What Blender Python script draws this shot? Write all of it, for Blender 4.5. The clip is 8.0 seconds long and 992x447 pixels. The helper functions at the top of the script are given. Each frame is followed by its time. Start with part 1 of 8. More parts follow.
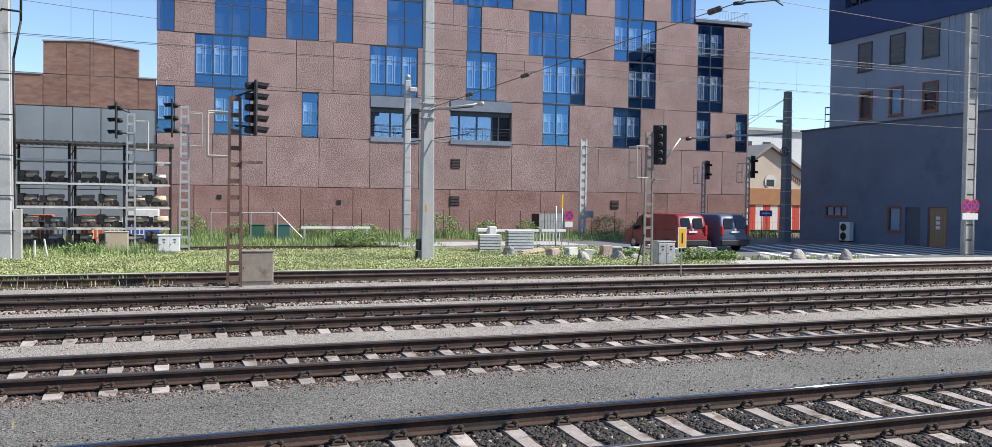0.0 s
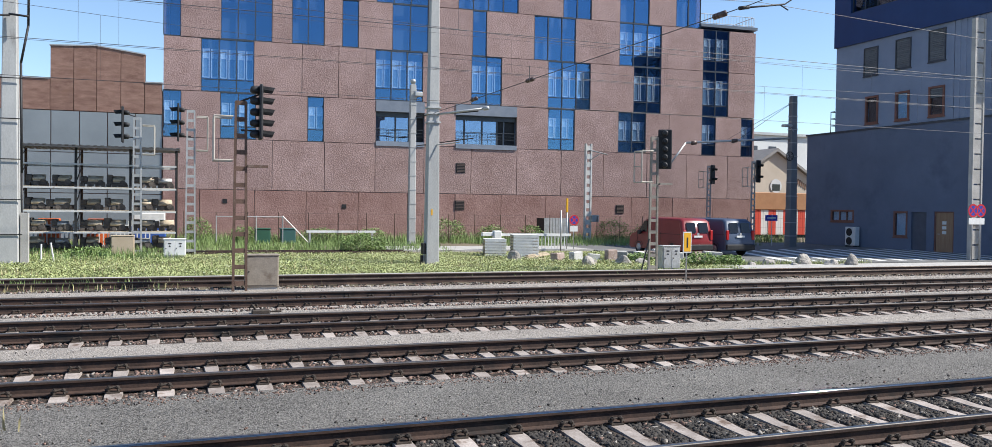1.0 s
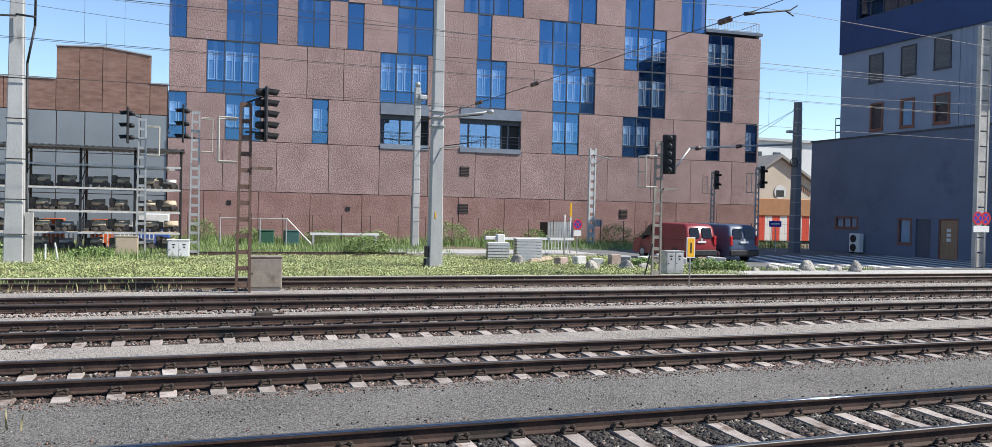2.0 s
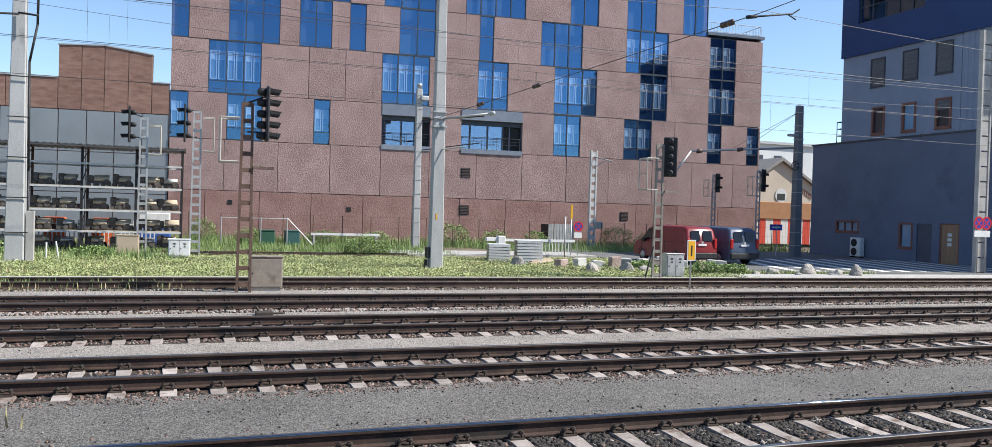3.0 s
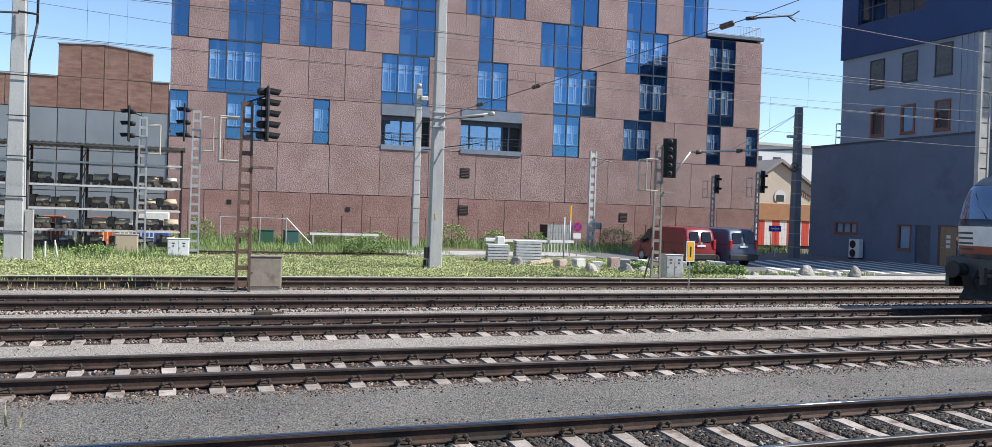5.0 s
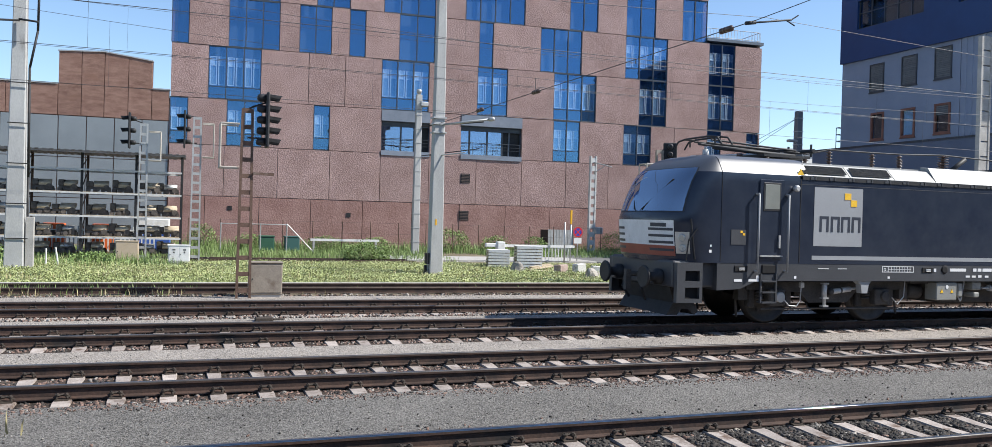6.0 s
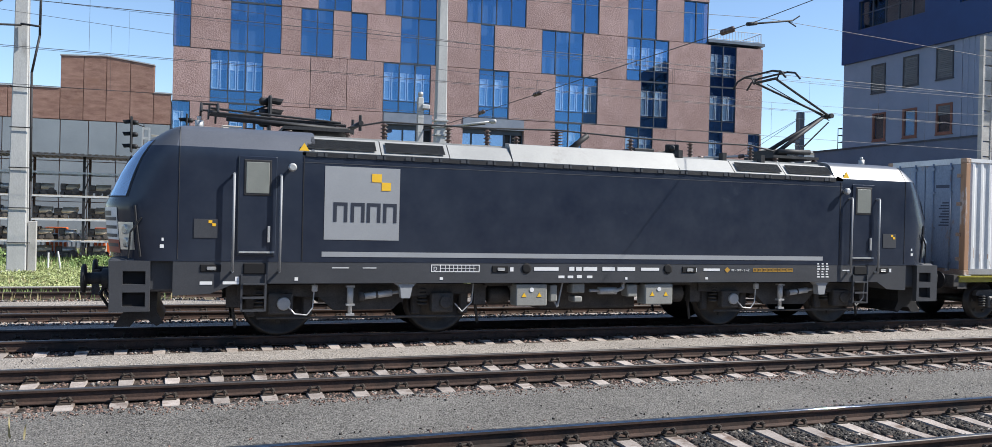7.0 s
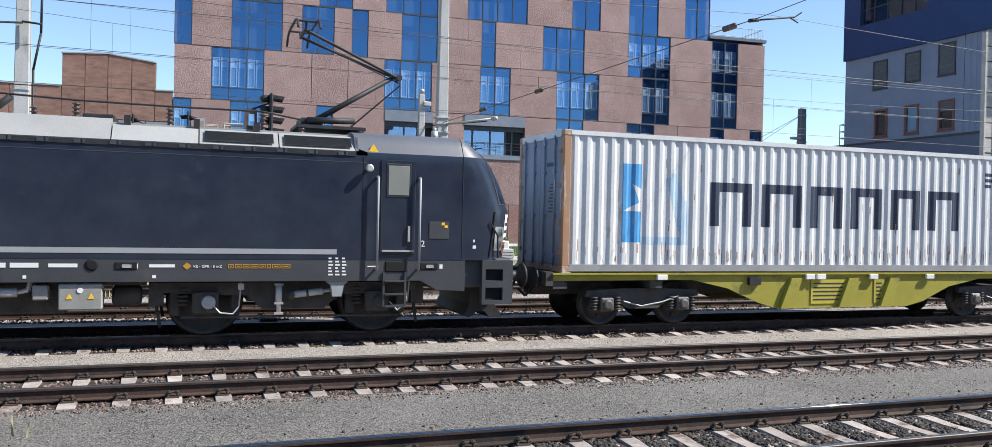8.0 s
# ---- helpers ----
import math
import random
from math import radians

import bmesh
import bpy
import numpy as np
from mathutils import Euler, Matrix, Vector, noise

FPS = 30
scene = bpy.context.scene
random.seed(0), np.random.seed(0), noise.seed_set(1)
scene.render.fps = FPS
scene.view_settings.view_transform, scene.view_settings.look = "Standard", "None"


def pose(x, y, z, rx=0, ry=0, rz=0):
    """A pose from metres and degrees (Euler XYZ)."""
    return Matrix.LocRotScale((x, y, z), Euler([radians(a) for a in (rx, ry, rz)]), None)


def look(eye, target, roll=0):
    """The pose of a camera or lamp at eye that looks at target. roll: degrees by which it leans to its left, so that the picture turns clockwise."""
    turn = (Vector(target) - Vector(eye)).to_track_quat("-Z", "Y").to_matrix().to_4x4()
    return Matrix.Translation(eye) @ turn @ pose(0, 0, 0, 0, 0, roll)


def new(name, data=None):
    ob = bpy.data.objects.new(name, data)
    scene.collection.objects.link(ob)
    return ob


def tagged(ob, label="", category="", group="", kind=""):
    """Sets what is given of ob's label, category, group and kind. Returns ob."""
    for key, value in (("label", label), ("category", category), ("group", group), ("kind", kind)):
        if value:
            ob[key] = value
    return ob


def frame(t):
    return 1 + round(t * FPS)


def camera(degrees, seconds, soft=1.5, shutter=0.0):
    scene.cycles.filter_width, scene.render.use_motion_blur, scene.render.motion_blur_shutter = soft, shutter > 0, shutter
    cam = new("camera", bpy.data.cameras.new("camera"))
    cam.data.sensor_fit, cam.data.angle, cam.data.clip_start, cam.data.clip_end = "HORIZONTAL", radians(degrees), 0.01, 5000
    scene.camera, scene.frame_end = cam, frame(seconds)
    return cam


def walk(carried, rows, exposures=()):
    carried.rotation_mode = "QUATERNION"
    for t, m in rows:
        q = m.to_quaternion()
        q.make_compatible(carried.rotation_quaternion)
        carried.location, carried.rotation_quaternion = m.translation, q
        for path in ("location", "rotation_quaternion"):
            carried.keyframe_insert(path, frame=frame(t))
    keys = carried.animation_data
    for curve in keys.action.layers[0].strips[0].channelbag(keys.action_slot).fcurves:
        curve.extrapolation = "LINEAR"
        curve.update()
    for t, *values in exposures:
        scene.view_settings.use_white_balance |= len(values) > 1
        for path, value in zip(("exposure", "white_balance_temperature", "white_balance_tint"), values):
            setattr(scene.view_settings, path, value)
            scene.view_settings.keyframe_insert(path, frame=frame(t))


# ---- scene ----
cam = camera(61.27, 8.0, soft=0.5)


def aim(x, y, z, yaw, pitch, roll):
    """A camera pose that looks yaw degrees to the right of +Y and pitch degrees up."""
    a, b = radians(yaw), radians(pitch)
    return look((x, y, z), (x + math.sin(a) * math.cos(b), y + math.cos(a) * math.cos(b), z + math.sin(b)), roll)


walk(cam, [
    (0.0, aim(-7.765, -16.503, 2.184, 20.762, -1.347, 0.739)),
    (0.5, aim(-7.765, -16.517, 2.177, 20.550, -1.297, 0.676)),
    (1.0, aim(-7.763, -16.518, 2.184, 20.408, -1.057, 0.800)),
    (1.5, aim(-7.763, -16.515, 2.184, 20.259, -0.900, 1.041)),
    (3.0, aim(-7.772, -16.516, 2.184, 20.121, -0.710, 1.671)),
    (3.5, aim(-7.776, -16.510, 2.187, 20.164, -0.731, 1.860)),
    (4.0, aim(-7.775, -16.508, 2.182, 20.257, -0.859, 1.986)),
    (4.5, aim(-7.779, -16.516, 2.184, 20.225, -0.762, 1.948)),
    (6.0, aim(-7.781, -16.530, 2.185, 20.140, -0.321, 1.627)),
    (6.5, aim(-7.780, -16.520, 2.180, 20.105, -0.019, 1.513)),
    (7.0, aim(-7.779, -16.520, 2.180, 20.005, -0.162, 1.370)),
    (7.5, aim(-7.786, -16.518, 2.190, 19.975, -0.279, 1.368)),
    (8.0, aim(-7.787, -16.505, 2.189, 19.920, -0.379, 1.293)),
], exposures=[(0.0, 0.67), (4.5, 0.67), (7.0, 0.67), (7.5, 0.78), (8.0, 0.78)])

# ---- sky and sun ----
SUN = Vector((0.645, -0.28, 0.69)).normalized()
world = bpy.data.worlds.new("sky")
scene.world = world
world.use_nodes = True
sky = world.node_tree.nodes.new("ShaderNodeTexSky")
sky.sky_type, sky.sun_disc = "NISHITA", False
sky.sun_elevation, sky.sun_rotation = math.asin(SUN.z), math.atan2(SUN.x, SUN.y)
sky.air_density, sky.dust_density, sky.ozone_density = 0.9, 0.05, 3.0
background = world.node_tree.nodes["Background"]
world.node_tree.links.new(sky.outputs[0], background.inputs[0])
background.inputs[1].default_value = 0.12
sun = new("sun", bpy.data.lights.new("sun", "SUN"))
sun.data.energy, sun.data.angle, sun.data.color = 4.8, radians(0.5), (1.0, 0.965, 0.905)
sun.matrix_world = look(SUN * 80, (0, 0, 0))


# ---- materials ----
def surface(name, dark, light, scale=4.0, rough=0.6, metal=0.0, bump=0.0, fine=60.0, spread=0.10, stain=None, stain_scale=0.6,
            stain_at=0.6, specular=0.5, stretch=(1, 1, 1), contrast=0.2, big=1.0):
    """A procedural surface: two scales of mottling, an optional stain, fine relief, and a shift of tone from object to object."""
    m = bpy.data.materials.new(name)
    m.use_nodes = True
    n, l = m.node_tree.nodes, m.node_tree.links
    b = n["Principled BSDF"]
    b.inputs["Metallic"].default_value = metal
    b.inputs["Specular IOR Level"].default_value = specular
    tc, info = n.new("ShaderNodeTexCoord"), n.new("ShaderNodeObjectInfo")
    far = n.new("ShaderNodeVectorMath")
    far.operation = "MULTIPLY_ADD"
    far.inputs[1].default_value = stretch
    comb = n.new("ShaderNodeMath")
    comb.operation = "MULTIPLY"
    comb.inputs[1].default_value = 57.0
    l.new(info.outputs["Random"], comb.inputs[0])
    l.new(tc.outputs["Object"], far.inputs[0])
    l.new(comb.outputs[0], far.inputs[2])

    def noise_at(s, detail=4.0, r=0.6):
        t = n.new("ShaderNodeTexNoise")
        t.inputs["Scale"].default_value, t.inputs["Detail"].default_value, t.inputs["Roughness"].default_value = s, detail, r
        l.new(far.outputs[0], t.inputs["Vector"])
        return t.outputs["Fac"]

    def ramp(src, a, z):
        r = n.new("ShaderNodeMapRange")
        r.inputs[1].default_value, r.inputs[2].default_value = a, z
        l.new(src, r.inputs[0])
        return r.outputs[0]

    def mix(fac, a, c):
        x = n.new("ShaderNodeMix")
        x.data_type = "RGBA"
        for socket, v in ((x.inputs[0], fac), (x.inputs[6], a), (x.inputs[7], c)):
            if isinstance(v, (tuple, list)):
                socket.default_value = (*v, 1)
            else:
                l.new(v, socket)
        return x.outputs[2]

    large, small = noise_at(scale), noise_at(fine, 3.0, 0.7)
    both = n.new("ShaderNodeMath")
    both.operation = "ADD"
    weight = n.new("ShaderNodeMapRange")
    weight.inputs[1].default_value, weight.inputs[2].default_value = 0.3, 0.7
    weight.inputs[3].default_value, weight.inputs[4].default_value = 0.5 - big / 2, 0.5 + big / 2
    l.new(large, weight.inputs[0])
    l.new(weight.outputs[0], both.inputs[0])
    l.new(ramp(small, 0.5 - contrast, 0.5 + contrast), both.inputs[1])
    col = mix(ramp(both.outputs[0], 0.3, 1.7), dark, light)
    if stain:
        col = mix(ramp(noise_at(stain_scale, 6.0, 0.65), stain_at, stain_at + 0.12), col, stain)
    if spread:
        hsv = n.new("ShaderNodeHueSaturation")
        val = n.new("ShaderNodeMapRange")
        val.inputs[3].default_value, val.inputs[4].default_value = 1 - spread, 1 + spread
        l.new(info.outputs["Random"], val.inputs[0])
        l.new(val.outputs[0], hsv.inputs["Value"])
        l.new(col, hsv.inputs["Color"])
        col = hsv.outputs[0]
    l.new(col, b.inputs["Base Color"])
    rr = n.new("ShaderNodeMapRange")
    rr.inputs[3].default_value, rr.inputs[4].default_value = max(0.02, rough - 0.08), min(1, rough + 0.08)
    l.new(small, rr.inputs[0])
    l.new(rr.outputs[0], b.inputs["Roughness"])
    if bump:
        bp = n.new("ShaderNodeBump")
        bp.inputs["Strength"].default_value, bp.inputs["Distance"].default_value = 1.0, bump
        l.new(small, bp.inputs["Height"])
        l.new(bp.outputs[0], b.inputs["Normal"])
    return m


def plain(name, colour, rough=0.5, metal=0.0, emit=0.0):
    m = bpy.data.materials.new(name)
    m.use_nodes = True
    b = m.node_tree.nodes["Principled BSDF"]
    b.inputs["Base Color"].default_value, b.inputs["Roughness"].default_value, b.inputs["Metallic"].default_value = (*colour, 1), rough, metal
    if emit:
        b.inputs["Emission Color"].default_value, b.inputs["Emission Strength"].default_value = (*colour, 1), emit
    return m


GRAVEL = surface("fine_gravel", (0.043, 0.040, 0.037), (0.31, 0.292, 0.265), 0.6, 0.95, 0, 0.04, 44, 0, (0.12, 0.11, 0.10), 0.3, 0.62, 0.2, (1, 1, 1), 0.09, 0.3)
GRAVEL_PALE = surface("pale_pinkish_gravel", (0.115, 0.102, 0.09), (0.54, 0.485, 0.43), 0.6, 0.95, 0, 0.035, 44, 0, (0.24, 0.21, 0.185), 0.35, 0.62, 0.2, (1, 1, 1), 0.10, 0.3)
BALLAST_BED = surface("ballast_bed", (0.018, 0.014, 0.012), (0.10, 0.075, 0.06), 1.5, 0.95, 0, 0.03, 24, 0, None, 1, 1, 0.2, (1, 1, 1), 0.12)
EARTH = surface("dry_earth", (0.10, 0.08, 0.05), (0.22, 0.18, 0.12), 0.7, 0.95, 0, 0.02, 30, 0)
ASPHALT = surface("asphalt", (0.10, 0.10, 0.10), (0.17, 0.17, 0.165), 0.5, 0.9, 0, 0.004, 60, 0, (0.07, 0.07, 0.07), 0.4, 0.6)
CONCRETE = surface("concrete", (0.30, 0.29, 0.27), (0.50, 0.48, 0.45), 1.6, 0.85, 0, 0.004, 40, 0.08, (0.20, 0.18, 0.155), 1.3, 0.6)
MAST_CONCRETE = surface("mast_concrete", (0.33, 0.33, 0.325), (0.48, 0.48, 0.465), 1.2, 0.85, 0, 0.004, 40, 0.05, (0.19, 0.18, 0.165), 0.9, 0.62, 0.3, (1, 1, 0.3))
SLEEPER = surface("sleeper_concrete", (0.23, 0.19, 0.165), (0.44, 0.385, 0.345), 5, 0.85, 0, 0.004, 45, 0.2, (0.13, 0.085, 0.06), 4.0, 0.53)
RAIL_SIDE = surface("rail_rust", (0.026, 0.017, 0.014), (0.092, 0.054, 0.040), 3, 0.7, 0.15, 0.002, 40, 0, (0.018, 0.016, 0.015), 1.2, 0.55)
RAIL_TOP = surface("rail_polished", (0.24, 0.235, 0.23), (0.36, 0.355, 0.345), 3, 0.34, 1.0, 0, 60, 0, None, 1, 1, 0.5, (0.2, 3, 1))
RAIL_EDGE = surface("rail_head_corner", (0.20, 0.20, 0.205), (0.30, 0.30, 0.305), 3, 0.0, 1.0, 0, 60, 0)
RAIL_WORN = surface("rail_head_worn", (0.05, 0.045, 0.042), (0.10, 0.09, 0.085), 3, 0.5, 0.4, 0, 60, 0)
RAIL_DULL = surface("rail_dull_top", (0.07, 0.055, 0.045), (0.16, 0.13, 0.11), 3, 0.5, 0.6, 0, 60, 0)
CLIP = surface("fastening_iron", (0.03, 0.025, 0.022), (0.09, 0.07, 0.055), 9, 0.75, 0.3, 0, 60, 0)
STONE = surface("ballast_stone", (0.010, 0.009, 0.0085), (0.072, 0.063, 0.056), 6, 0.9, 0, 0.004, 50, 0)
STONE_RUST = surface("rusty_ballast_stone", (0.07, 0.043, 0.034), (0.30, 0.195, 0.155), 5, 0.92, 0, 0.004, 50, 0)
STONE_PALE = surface("pale_ballast_stone", (0.15, 0.135, 0.12), (0.46, 0.42, 0.375), 6, 0.92, 0, 0.004, 50, 0)
ROCK = surface("field_stone", (0.20, 0.18, 0.155), (0.44, 0.41, 0.37), 2.2, 0.9, 0, 0.03, 14, 0.12)
BLADE = surface("grass_blades", (0.17, 0.22, 0.065), (0.50, 0.53, 0.24), 0.8, 0.7, 0, 0, 12, 0, (0.50, 0.48, 0.26), 1.2, 0.60)
WEED = surface("weed_leaves", (0.085, 0.15, 0.04), (0.28, 0.38, 0.12), 1.5, 0.65, 0, 0, 12, 0)
BLOSSOM = plain("pale_blossom", (0.7, 0.7, 0.55), 0.8)
YELLOW_SIGN = plain("sign_yellow", (0.80, 0.42, 0.02), 0.5)
PANEL = surface("red_rough_concrete", (0.245, 0.155, 0.138), (0.485, 0.34, 0.312), 0.55, 0.92, 0, 0.045, 13.0, 0.07, (0.385, 0.255, 0.225), 0.25, 0.60, 0.3, (1, 1, 1), 0.18, 0.6)
PANEL_LOW = surface("red_smooth_concrete", (0.24, 0.130, 0.110), (0.41, 0.255, 0.222), 0.5, 0.9, 0, 0.035, 10, 0.05, (0.325, 0.20, 0.172), 0.3, 0.6, 0.3, (1, 1, 1), 0.2)
JOINT = plain("dark_joint", (0.06, 0.035, 0.028), 0.9)
FRAME_DARK = surface("window_frame_grey", (0.05, 0.06, 0.075), (0.085, 0.095, 0.11), 3, 0.45, 0.4, 0, 40, 0)
OLD_ZINC = surface("dull_old_galvanising", (0.20, 0.18, 0.15), (0.34, 0.31, 0.27), 4, 0.65, 0.3, 0.002, 40, 0.05, (0.14, 0.10, 0.08), 2, 0.58)
ZINC = surface("galvanised_steel", (0.36, 0.36, 0.35), (0.55, 0.55, 0.54), 4, 0.55, 0.55, 0.002, 40, 0.05, (0.24, 0.2, 0.17), 2, 0.62)
RUST_STEEL = surface("rusty_steel", (0.085, 0.05, 0.036), (0.19, 0.12, 0.088), 4, 0.8, 0.2, 0.003, 40, 0.06, (0.24, 0.19, 0.16), 2.5, 0.6)
BLACK_STEEL = surface("black_steel", (0.012, 0.012, 0.013), (0.035, 0.035, 0.037), 5, 0.6, 0.2, 0, 40, 0)
LENS_DARK = plain("dark_lens", (0.01, 0.01, 0.012), 0.15)
WIRE = plain("weathered_wire", (0.06, 0.06, 0.065), 0.6, 0.2)
WHITE_PAINT = surface("white_paint", (0.62, 0.62, 0.60), (0.80, 0.80, 0.78), 3, 0.6, 0, 0.001, 50, 0.04, (0.45, 0.42, 0.38), 2.5, 0.63)
INSULATOR = surface("brown_insulator", (0.05, 0.03, 0.025), (0.11, 0.07, 0.055), 6, 0.3)


def glass_sheet(name, tint, reflect=0.55, ior=1.5):
    """Facade glass: a coated pane that mirrors the sky over a dark, faintly see-through body."""
    m = bpy.data.materials.new(name)
    m.use_nodes = True
    n, l = m.node_tree.nodes, m.node_tree.links
    out = n["Material Output"]
    n.remove(n["Principled BSDF"])
    gloss, clear, mix = n.new("ShaderNodeBsdfGlossy"), n.new("ShaderNodeBsdfTransparent"), n.new("ShaderNodeMixShader")
    gloss.inputs["Roughness"].default_value = 0.015
    gloss.inputs["Color"].default_value = (*tint, 1)
    clear.inputs["Color"].default_value = (0.84, 0.92, 0.98, 1)
    fres = n.new("ShaderNodeFresnel")
    fres.inputs["IOR"].default_value = ior
    add = n.new("ShaderNodeMath")
    add.operation, add.use_clamp = "ADD", True
    add.inputs[1].default_value = reflect
    l.new(fres.outputs[0], add.inputs[0])
    l.new(add.outputs[0], mix.inputs[0])
    tc, nz, bp = n.new("ShaderNodeTexCoord"), n.new("ShaderNodeTexNoise"), n.new("ShaderNodeBump")
    nz.inputs["Scale"].default_value = 0.9
    bp.inputs["Strength"].default_value, bp.inputs["Distance"].default_value = 0.25, 0.02
    l.new(tc.outputs["Object"], nz.inputs["Vector"])
    l.new(nz.outputs["Fac"], bp.inputs["Height"])
    l.new(bp.outputs[0], gloss.inputs["Normal"])
    l.new(clear.outputs[0], mix.inputs[1])
    l.new(gloss.outputs[0], mix.inputs[2])
    l.new(mix.outputs[0], out.inputs[0])
    return m


FACADE_GLASS = glass_sheet("facade_glass", (0.17, 0.36, 0.62), 0.27)
LOGGIA_GLASS = glass_sheet("loggia_glass", (0.36, 0.50, 0.74), 0.42, 1.3)
HOUSE_GLASS = glass_sheet("house_glass", (0.55, 0.7, 0.9), 0.08, 1.01)
INNER_GLASS = surface("pale_blind", (0.66, 0.78, 0.86), (0.76, 0.86, 0.92), 2, 0.6)
INNER_LOW = surface("grey_blue_curtain", (0.20, 0.32, 0.42), (0.32, 0.44, 0.54), 1.5, 0.6)


# ---- shape helpers ----
def box(bm, x0, x1, y0, y1, z0, z1):
    v = [bm.verts.new(c) for c in ((x0, y0, z0), (x1, y0, z0), (x1, y1, z0), (x0, y1, z0), (x0, y0, z1), (x1, y0, z1), (x1, y1, z1), (x0, y1, z1))]
    for f in ((0, 3, 2, 1), (4, 5, 6, 7), (0, 1, 5, 4), (1, 2, 6, 5), (2, 3, 7, 6), (3, 0, 4, 7)):
        bm.faces.new([v[i] for i in f])
    return v


def bevel_box(bm, x0, x1, y0, y1, z0, z1, r=0.02, seg=2):
    v = box(bm, x0, x1, y0, y1, z0, z1)
    edges = list({e for p in v for e in p.link_edges})
    bmesh.ops.bevel(bm, geom=edges, offset=r, segments=seg, affect="EDGES", profile=0.5)


def tube(bm, a, b, r, n=8, r2=None, cap=True):
    a, b = Vector(a), Vector(b)
    r2 = r if r2 is None else r2
    d = (b - a).normalized()
    u = d.orthogonal().normalized()
    w = d.cross(u)
    ring = [[bm.verts.new(p + q * (u * math.cos(2 * math.pi * i / n) + w * math.sin(2 * math.pi * i / n))) for i in range(n)] for p, q in ((a, r), (b, r2))]
    for i in range(n):
        f = bm.faces.new((ring[0][i], ring[0][(i + 1) % n], ring[1][(i + 1) % n], ring[1][i]))
        f.smooth = n > 6
    if cap:
        bm.faces.new(ring[0][::-1])
        bm.faces.new(ring[1])


def pipe(bm, pts, r, n=6):
    for a, b in zip(pts, pts[1:]):
        tube(bm, a, b, r, n)


def lathe(bm, base, axis, profile, n=16):
    """Rings of (radius, distance along axis) from base."""
    base, d = Vector(base), Vector(axis).normalized()
    u = d.orthogonal().normalized()
    w = d.cross(u)
    rings = [[bm.verts.new(base + d * h + r * (u * math.cos(2 * math.pi * i / n) + w * math.sin(2 * math.pi * i / n))) for i in range(n)] for r, h in profile]
    for a, b in zip(rings, rings[1:]):
        for i in range(n):
            f = bm.faces.new((a[i], a[(i + 1) % n], b[(i + 1) % n], b[i]))
            f.smooth = True
    bm.faces.new(rings[0][::-1])
    bm.faces.new(rings[-1])


def extrude_poly(bm, pts, y0, y1):
    """A polygon in the x-z plane, drawn out from y0 to y1."""
    a = [bm.verts.new((x, y0, z)) for x, z in pts]
    b = [bm.verts.new((x, y1, z)) for x, z in pts]
    k = len(pts)
    bm.faces.new(a)
    bm.faces.new(b[::-1])
    for i in range(k):
        bm.faces.new((a[i], b[i], b[(i + 1) % k], a[(i + 1) % k]))


def mesh_of(name, bm, *mats):
    bmesh.ops.recalc_face_normals(bm, faces=bm.faces)
    me = bpy.data.meshes.new(name)
    bm.to_mesh(me)
    bm.free()
    for m in mats:
        me.materials.append(m)
    return me


def part(name, bm, material, parent=None, label="", kind=""):
    ob = new(name, mesh_of(name, bm, material))
    ob.parent = parent
    return tagged(ob, label, kind=kind)


def thing(name, m, label, category, group="", kind=""):
    ob = new(name)
    ob.empty_display_size = 0.3
    ob.matrix_world = m
    return tagged(ob, label, category, group, kind)


def shape(fn, *args, **kw):
    bm = bmesh.new()
    fn(bm, *args, **kw)
    return bm


def scatter_mesh(name, verts, faces, centres, sizes, spins, mats, flat=1.0, index=None):
    """One mesh of many small copies of a shape, turned about two axes."""
    verts, faces = np.array(verts, float), np.array(faces, int)
    k, n = len(centres), len(verts)
    ca, sa, cb, sb = np.cos(spins[:, 0]), np.sin(spins[:, 0]), np.cos(spins[:, 1]), np.sin(spins[:, 1])
    p = verts[None] * sizes[:, None, None] if sizes.ndim == 1 else verts[None] * sizes[:, None, :]
    x, y, z = p[..., 0], p[..., 1], p[..., 2]
    y, z = y * cb[:, None] - z * sb[:, None], y * sb[:, None] + z * cb[:, None]
    x, y = x * ca[:, None] - y * sa[:, None], x * sa[:, None] + y * ca[:, None]
    co = np.stack([x, y, z * flat], 2) + centres[:, None]
    fc = faces[None] + (np.arange(k) * n)[:, None, None]
    me = bpy.data.meshes.new(name)
    me.vertices.add(k * n)
    me.vertices.foreach_set("co", co.astype(np.float32).ravel())
    m, q = faces.shape
    me.loops.add(k * m * q)
    me.loops.foreach_set("vertex_index", fc.astype(np.int32).ravel())
    me.polygons.add(k * m)
    me.polygons.foreach_set("loop_start", (np.arange(k * m) * q).astype(np.int32))
    for mt in mats:
        me.materials.append(mt)
    if index is not None:
        me.polygons.foreach_set("material_index", np.repeat(index, m).astype(np.int32))
    me.update(calc_edges=True)
    me.validate()
    return me


# ---- ground ----
def slab(name, material, x0, x1, y0, y1, z0, z1, label, kind="structure", category="ground"):
    return tagged(part(name, shape(box, x0, x1, y0, y1, z0, z1), material), label, category, kind=kind)


def sheet(name, material, half, z, label):
    bm = bmesh.new()
    bm.faces.new([bm.verts.new(c) for c in ((-half, -half, z), (half, -half, z), (half, half, z), (-half, half, z))])
    return tagged(part(name, bm, material), label, "ground", kind="structure")


